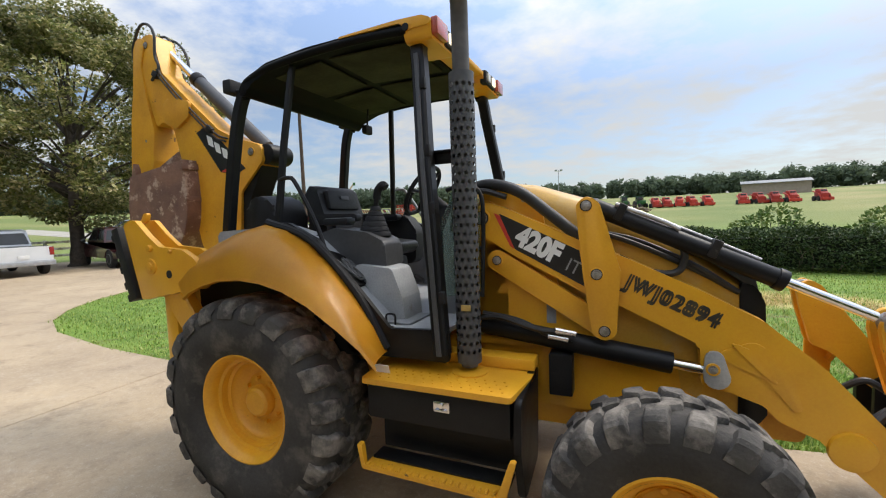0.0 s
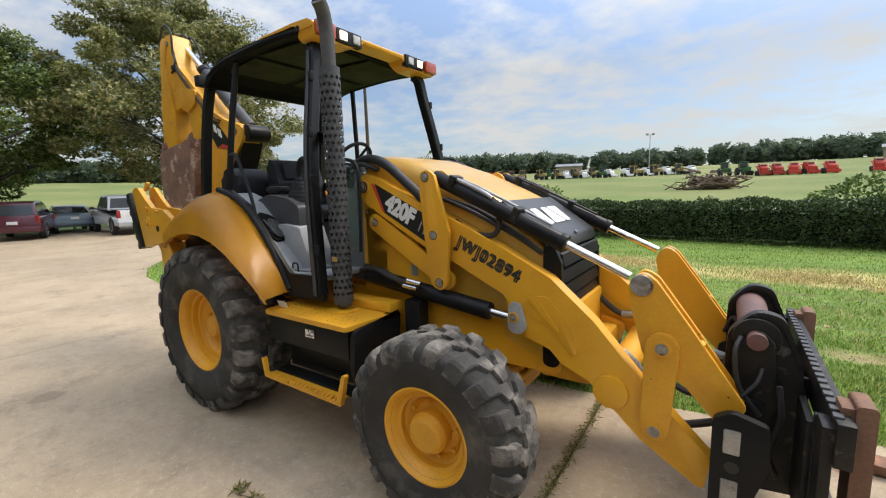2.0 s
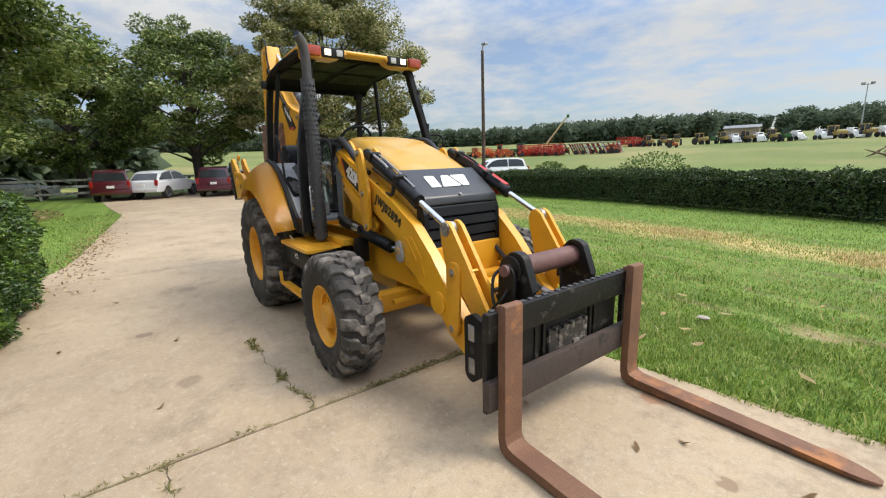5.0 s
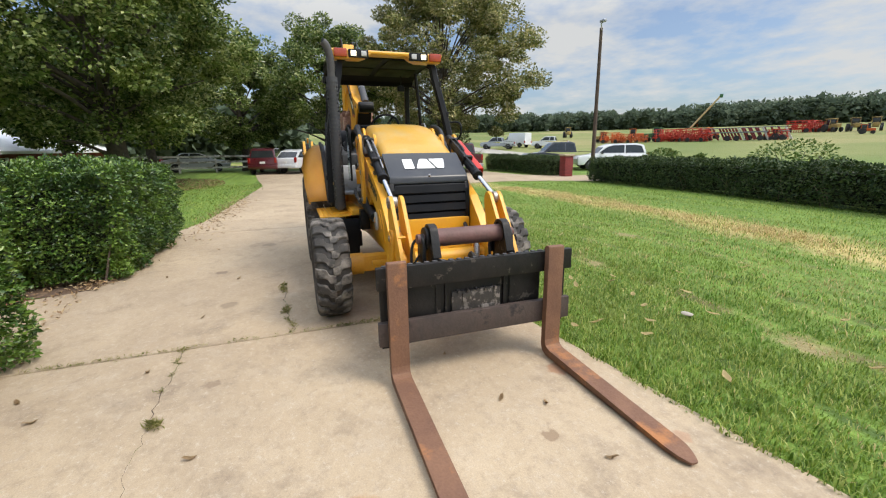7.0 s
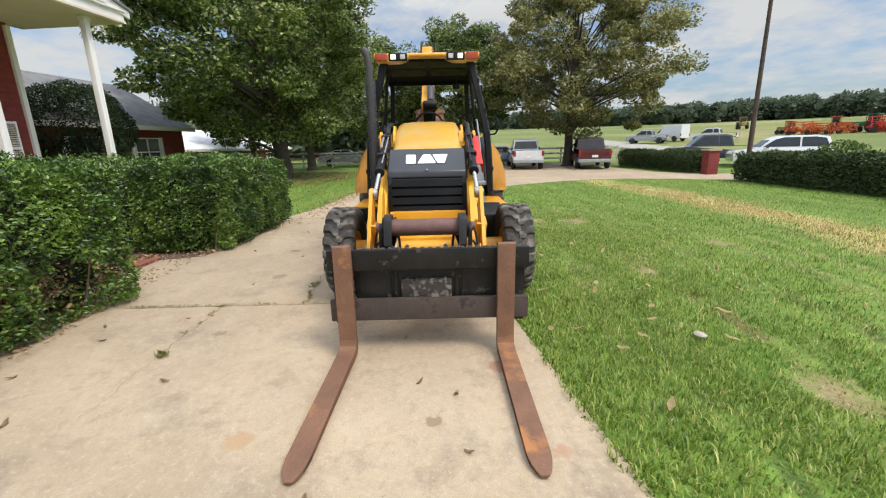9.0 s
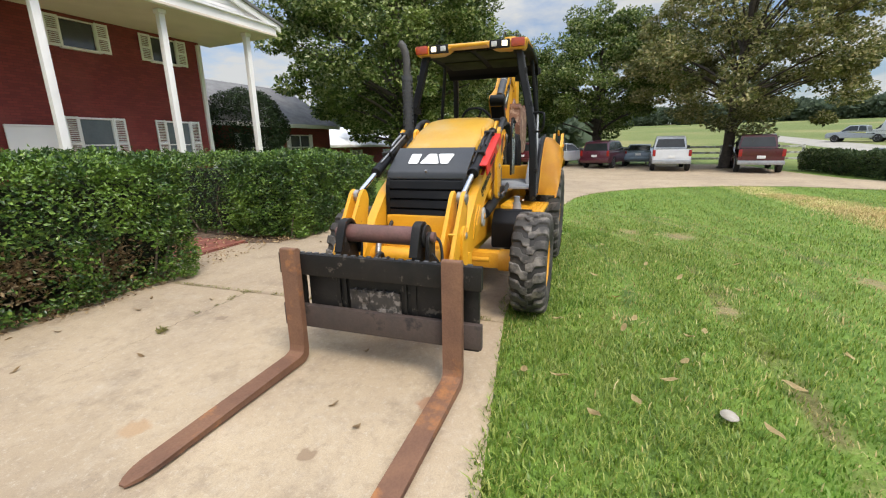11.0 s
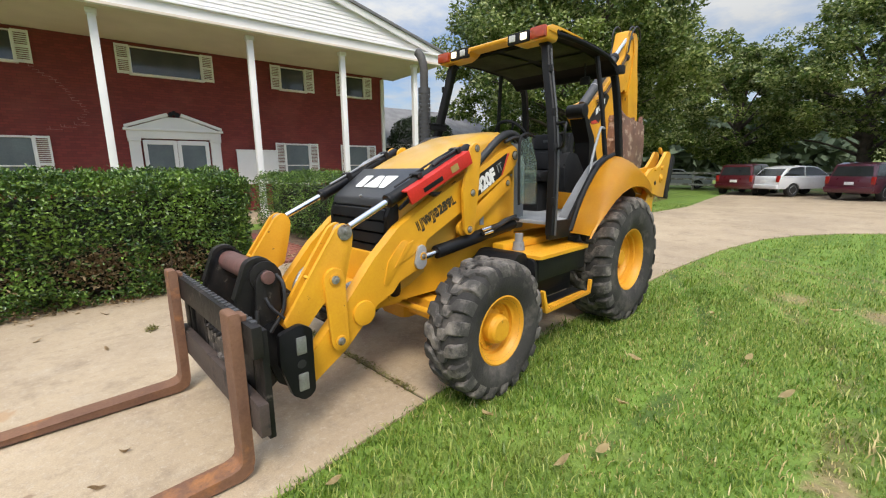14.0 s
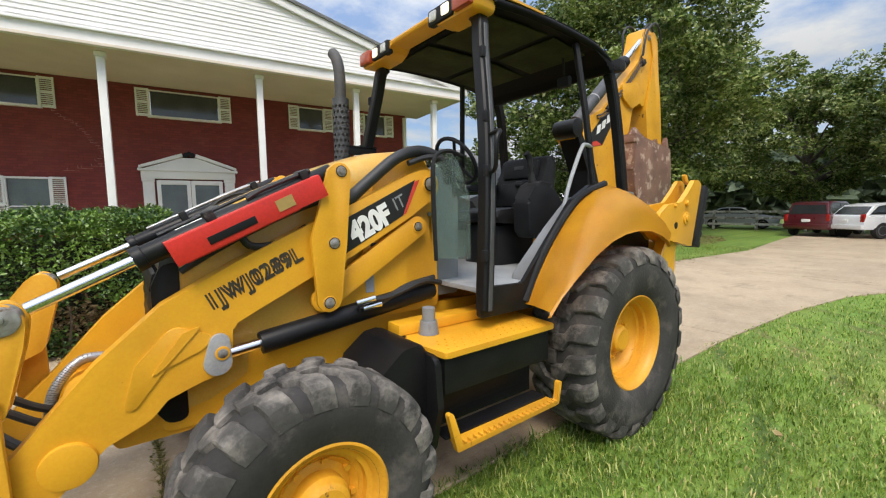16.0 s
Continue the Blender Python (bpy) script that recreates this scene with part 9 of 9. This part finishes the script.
def grass(name, label, x0, x1, y0, y1, n, lo, hi, seed, material, fade=None, margin=0.0, even=False, wide=1.0):
    rng = np.random.default_rng(seed)
    x, y = rng.uniform(x0, x1, n), rng.uniform(y0, y1, n)
    # a ragged edge that creeps over the concrete
    creep = 0.10 * (lattice(x, y, 2.2, 8) - 0.35) + 0.05 * lattice(x, y, 9.0, 9)
    keep = ~in_drive(x, y + np.where(y > 0, 1, -1) * np.maximum(creep, 0))
    thick = lush(x, y)
    if not even: keep &= rng.random(n) < 0.06 + 1.15 * thick
    if fade: keep &= rng.random(n) < fade(x, y)
    x, y, thick = x[keep], y[keep], thick[keep]
    n = len(x)
    tuft = np.clip((lattice(x, y, 4.5, seed) - 0.55) * 2.2, 0, 1) * lattice(x, y, 0.6, seed + 1)
    a = rng.uniform(0, 2 * np.pi, n)
    L = rng.uniform(lo, hi, n) * (0.45 + 0.7 * np.clip(thick, 0, 1) + 1.1 * tuft)
    w = rng.uniform(0.0020, 0.0042, n) * wide * (1 + 0.6 * tuft)
    bend = L * rng.uniform(0.25, 0.95, n)
    z0 = np.full(n, -0.022)
    dx, dy = np.cos(a), np.sin(a)
    p0 = np.stack([x - dy * w, y + dx * w, z0], 1)
    p1 = np.stack([x + dy * w, y - dx * w, z0], 1)
    m0 = np.stack([x - dy * w * 0.8 + dx * bend * 0.35, y + dx * w * 0.8 + dy * bend * 0.35, z0 + L * 0.6], 1)
    m1 = np.stack([x + dy * w * 0.8 + dx * bend * 0.35, y - dx * w * 0.8 + dy * bend * 0.35, z0 + L * 0.6], 1)
    tip = np.stack([x + dx * bend, y + dy * bend, z0 + L * 0.85], 1)
    v = np.stack([p0, p1, m1, m0, tip], 1).reshape(-1, 3)
    i = np.arange(n)[:, None] * 5
    f = np.concatenate([i + np.array([[0, 1, 2]]), i + np.array([[0, 2, 3]]), i + np.array([[3, 2, 4]])], 1).reshape(-1, 3)
    ob = plain_mesh(name, v, f, material)
    return tagged(ob, label, "grass", kind="stuff")


def near_first(x, y):
    """Thick beside the drive, thinning out over the island with no edge."""
    d = np.hypot(np.maximum(np.abs(x - 2.4) - 3.0, 0), np.maximum(y - 2.2, 0))
    return np.clip(1.05 * np.exp(-d / 1.6), 0.0, 1)


grass("grass", "uneven green lawn grass beside the drive", -8, 9, 0.5, 9.5, 620000, 0.022, 0.060, 51, BLADE, near_first)
grass("grass", "coarse green lawn grass across the island", -12, 10, 0.5, 12, 90000, 0.022, 0.058, 52, BLADE, None, 0, False, 1.6)
grass("grass", "green lawn grass beneath the magnolias", -16, -2.6, -9, -2.4, 26000, 0.03, 0.07, 53, BLADE, None, 0, False, 1.6)


def tufty(x, y):
    return np.clip((lattice(x, y, 1.3, 21) - 0.55) * 2.5, 0, 1) * np.clip((lattice(x, y, 5.0, 22) - 0.35) * 2, 0, 1) * near_first(x, y)


grass("grass", "coarse long-bladed grass tufts in the lawn", -3, 8, 0.6, 7, 80000, 0.05, 0.095, 56, BLADE, tufty, 0, True, 1.7)


def worn(x, y):
    return np.clip(1.05 - 1.15 * lush(x, y), 0.06, 1)


grass("dry_grass", "pale dry stems and clippings among the lawn", -4.5, 7.5, 0.6, 7.5, 60000, 0.02, 0.06, 54, STRAW, worn, 0, True)


def in_hay(x, y):
    return np.exp(-((y - (7.35 - 0.010 * (x + 3.5) ** 2)) / 0.62) ** 2) * np.clip((lattice(x, y, 1.4, 31) - 0.22) * 2.2, 0.08, 1)


grass("cut_hay", "swath of dry cut hay on the lawn", -9, 6, 5.6, 9.2, 110000, 0.02, 0.07, 55, STRAW, in_hay, 0, True, 1.6)


def scatter_leaves(name, label, spots, size, seed, material=LEAF_DEAD):
    """Fallen magnolia leaves, each a curled blade of its own."""
    rng = np.random.default_rng(seed)
    for x, y in spots:
        L, W = size * rng.uniform(0.8, 1.2), size * 0.42
        bm = B()
        rows = []
        for k in range(7):
            u = k / 6
            w = W / 2 * math.sin(math.pi * min(max(u, 0.03), 0.985)) ** 0.8
            zc = 0.012 * math.cos(u * 5) + 0.01
            rows.append([bm.verts.new((L * (u - 0.5), -w, zc + w * 0.45)), bm.verts.new((L * (u - 0.5), 0, zc)), bm.verts.new((L * (u - 0.5), w, zc + w * 0.55))])
        for a, b in zip(rows, rows[1:]):
            for j in range(2): bm.faces.new((a[j], a[j + 1], b[j + 1], b[j]))
        bmesh.ops.solidify(bm, geom=bm.faces[:], thickness=0.0015)
        ob = part(name, bm, material, None, label, 70)
        tagged(ob, category="leaf", group="fallen leaves")
        drive = in_drive(np.array([x]), np.array([y]))[0]
        ob.matrix_world = pose(x, y, 0.004 if drive else 0.05, rng.uniform(-12, 12), rng.uniform(-12, 12), rng.uniform(0, 360))


LAWN_LEAVES = [(2.51, 1.22), (2.56, 1.78), (2.58, 2.27), (2.45, 2.41), (3.5, 1.06), (3.5, 1.3), (1.78, 1.76), (2.32, 1.88), (3.66, 1.77), (3.87, 1.52), (2.62, 3.3), (2.77, 4.28), (3.35, 2.0), (3.05, 2.15), (0.9, 2.5), (0.4, 2.2), (1.2, 3.0), (-0.6, 1.7), (0.1, 3.3), (4.9, 2.6), (1.05, 1.55), (4.6, 1.5), (-1.6, 2.6), (5.2, 3.3), (4.3, 3.4), (3.75, 2.45), (3.2, 2.75)]
scatter_leaves("fallen_leaf", "curled tan magnolia leaf lying in the grass", LAWN_LEAVES, 0.12, 61, LEAF_TAN)
scatter_leaves("fallen_leaf", "brown dead leaf lying on the concrete", [(4.1, -1.9), (4.2, -0.05), (4.55, -2.6), (3.5, -0.2), (4.9, 0.25), (5.2, -0.55), (2.95, -2.4), (1.9, -2.2), (0.6, -2.0), (-1.3, -2.5), (0.2, -2.9), (3.4, -2.9), (4.0, -3.1), (4.6, -3.2), (3.1, -3.1), (4.35, 0.2)], 0.07, 62)
# pale stone in the grass
STONE = mat("pale_stone", (0.42, 0.38, 0.32), (0.30, 0.265, 0.21), scale=18, rough=0.85, bump=0.4, bscale=60)
bm = B()
bmesh.ops.create_icosphere(bm, subdivisions=2, radius=0.042, matrix=Matrix.Diagonal((1.5, 1.15, 0.3, 1)))
for v in bm.verts: v.co *= 1 + 0.18 * noise.noise(v.co * 22)
st = part("stone", bm, STONE, None, "pale rounded stone lying in the lawn", 60)
tagged(st, category="stone"); st.matrix_world = pose(3.62, 2.28, 0.03)

# litter of dead leaves along the hedge foot
rng = np.random.default_rng(63)
n = 2600
x = rng.uniform(-2.6, 8.5, n); y = -3.52 + np.abs(rng.normal(0, 0.09, n)) - rng.random(n) * 0.45
gap = (x > 0.3) & (x < 2.3); y[gap] -= 0.9
lit = leaves_mesh("leaf_litter", np.stack([x, y, rng.uniform(0.004, 0.03, n)], 1), 0.06, LEAF_DEAD, None, rng, 2.0, 0.5)
tagged(lit, "brown dead leaf litter along the hedge foot", "leaf litter", kind="stuff")
n = 900
x = rng.normal(-6.6, 2.2, n); y = -3.0 - 0.05 * (x + 6) + rng.normal(0, 0.22, n)
lit = leaves_mesh("leaf_litter", np.stack([x, y, np.full(n, 0.008)], 1), 0.07, LEAF_DEAD, None, rng, 2.0, 0.5)
tagged(lit, "brown leaf litter along the drive edge", "leaf litter", kind="stuff")
# litter round the trunk, spread wide to darken grass in the crown's shade
n = 5200
a = rng.uniform(0, 2 * np.pi, n); r = 5.2 * np.sqrt(rng.random(n))
x, y = -16.8 + r * np.cos(a), -8.5 + r * np.sin(a) * 0.8
lit = leaves_mesh("leaf_litter", np.stack([x, y, np.full(n, 0.012)], 1), 0.10, LEAF_DEAD, None, rng, 2.0, 0.5)
tagged(lit, "brown leaf litter under the magnolia, darkening its shaded grass", "leaf litter", kind="stuff")
n = 1500
x, y = rng.uniform(-2.7, 2.4, n), rng.uniform(-5.2, -3.55, n)
lit = leaves_mesh("leaf_litter", np.stack([x, y, rng.uniform(0.0, 0.02, n)], 1), 0.055, LEAF_DEAD, None, rng, 2.0, 0.5)
tagged(lit, "brown leaf litter on the bed beside the walk", "leaf litter", kind="stuff")
# dead branches and brown leaves in the hedge hollows
for cx, cz, k, s in ((3.05, 0.34, 900, 64), (3.95, 0.42, 1000, 65), (4.95, 0.45, 600, 66)):
    rng = np.random.default_rng(s)
    v = rng.normal(size=(k, 3)) * np.array([0.24, 0.10, 0.14]) + np.array([cx, -3.80, cz])
    lit = leaves_mesh("dead_foliage", v, 0.06, LEAF_DEAD, None, rng, 0.2, 0.5)
    tagged(lit, "withered brown leaves inside the hedge", "dead leaves", kind="stuff")

# weeds in the joints
def weeds(name, label, spots, seed, h=0.07, per=26):
    rng = np.random.default_rng(seed)
    P = np.repeat(np.array(spots), per, axis=0)
    P = P + rng.normal(0, 0.016, P.shape)
    q = np.stack([P[:, 0], P[:, 1], rng.uniform(0.0, h * 0.5, len(P))], 1)
    out = np.stack([rng.normal(0, 0.5, len(P)), rng.normal(0, 0.5, len(P)), np.full(len(P), 0.9)], 1)
    ob = leaves_mesh(name, q, h, WEED_GRASS, None, rng, 0.1, 0.10, out)
    return tagged(ob, label, "weeds", kind="stuff")


rng = np.random.default_rng(70)
J = [(2.61 + rng.normal(0, 0.006), y) for y in np.linspace(-3.3, 0.55, 120) if rng.random() < 0.6]
weeds("joint_weeds", "low green weeds growing in the concrete joint", J, 71, 0.028, 12)
J = [(2.61 + rng.normal(0, 0.012), y) for y in np.linspace(-0.9, 0.6, 40)]
weeds("joint_weeds", "grass tufts growing in the joint under the machine", J, 72, 0.034, 16)
CR1 = [(2.60 - 1.55 * k, -1.36 - 0.10 * k + 0.05 * (noise.noise((k * 5, 1.3, 0.2)) + 0.6 * noise.noise((k * 23, 4.1, 0.7)))) for k in np.linspace(0, 1, 40)]
CR2 = [(2.63 + 1.9 * k, -2.24 + 0.06 * k + 0.05 * (noise.noise((k * 5, 7.3, 0.2)) + 0.6 * noise.noise((k * 27, 2.1, 0.7)))) for k in np.linspace(0, 1, 44)]
weeds("joint_weeds", "small weed tufts along a crack in the concrete", [p for p in CR1 if rng.random() < 0.45] + [p for p in CR2[:22] if rng.random() < 0.4], 73, 0.03, 16)
weeds("joint_weeds", "tuft of grass growing from a crack", [(3.70, -2.17), (3.72, -2.15), (1.15, -1.44), (1.30, -1.45), (2.05, -1.41)], 74, 0.05, 40)


def crack(points, width, seed, name="crack"):
    rng = np.random.default_rng(seed)
    bm = B()
    rows = []
    for i, (x, y) in enumerate(points):
        a, b = points[max(i - 1, 0)], points[min(i + 1, len(points) - 1)]
        d = Vector((b[0] - a[0], b[1] - a[1])).normalized()
        w = width * rng.uniform(0.35, 1.2) * (0.4 if i in (0, len(points) - 1) else 1)
        rows.append([bm.verts.new((x - d.y * w, y + d.x * w, 0.0022)), bm.verts.new((x + d.y * w, y - d.x * w, 0.0022))])
    for a, b in zip(rows, rows[1:]): bm.faces.new((a[0], a[1], b[1], b[0]))
    ob = part(name, bm, SOIL, driveway)
    return ob


crack(CR1, 0.0035, 81); crack(CR2[:24], 0.0035, 82); crack(CR2[23:], 0.0014, 86)
crack([(-8.9 + 0.03 * math.sin(k * 20), -0.9 + 2.2 * k) for k in np.linspace(0, 1, 30)], 0.012, 85)

# pavers of the brick walk
pm = bpy.data.meshes.new("paver")
bm = B(); box(bm, (0, 0, 0), (0.196, 0.096, 0.05), 0.004, None, 1); bm.to_mesh(pm); bm.free(); pm.materials.append(PAVER)
for i in range(8):
    for j in range(26):
        ob = new("paver", pm); ob.parent = brick_walk
        ob.matrix_basis = pose(0.62 + i * 0.2 + (0.1 if j % 2 else 0), -4.28 - j * 0.1, 0.006 + 0.003 * math.sin(i * 7 + j * 3))
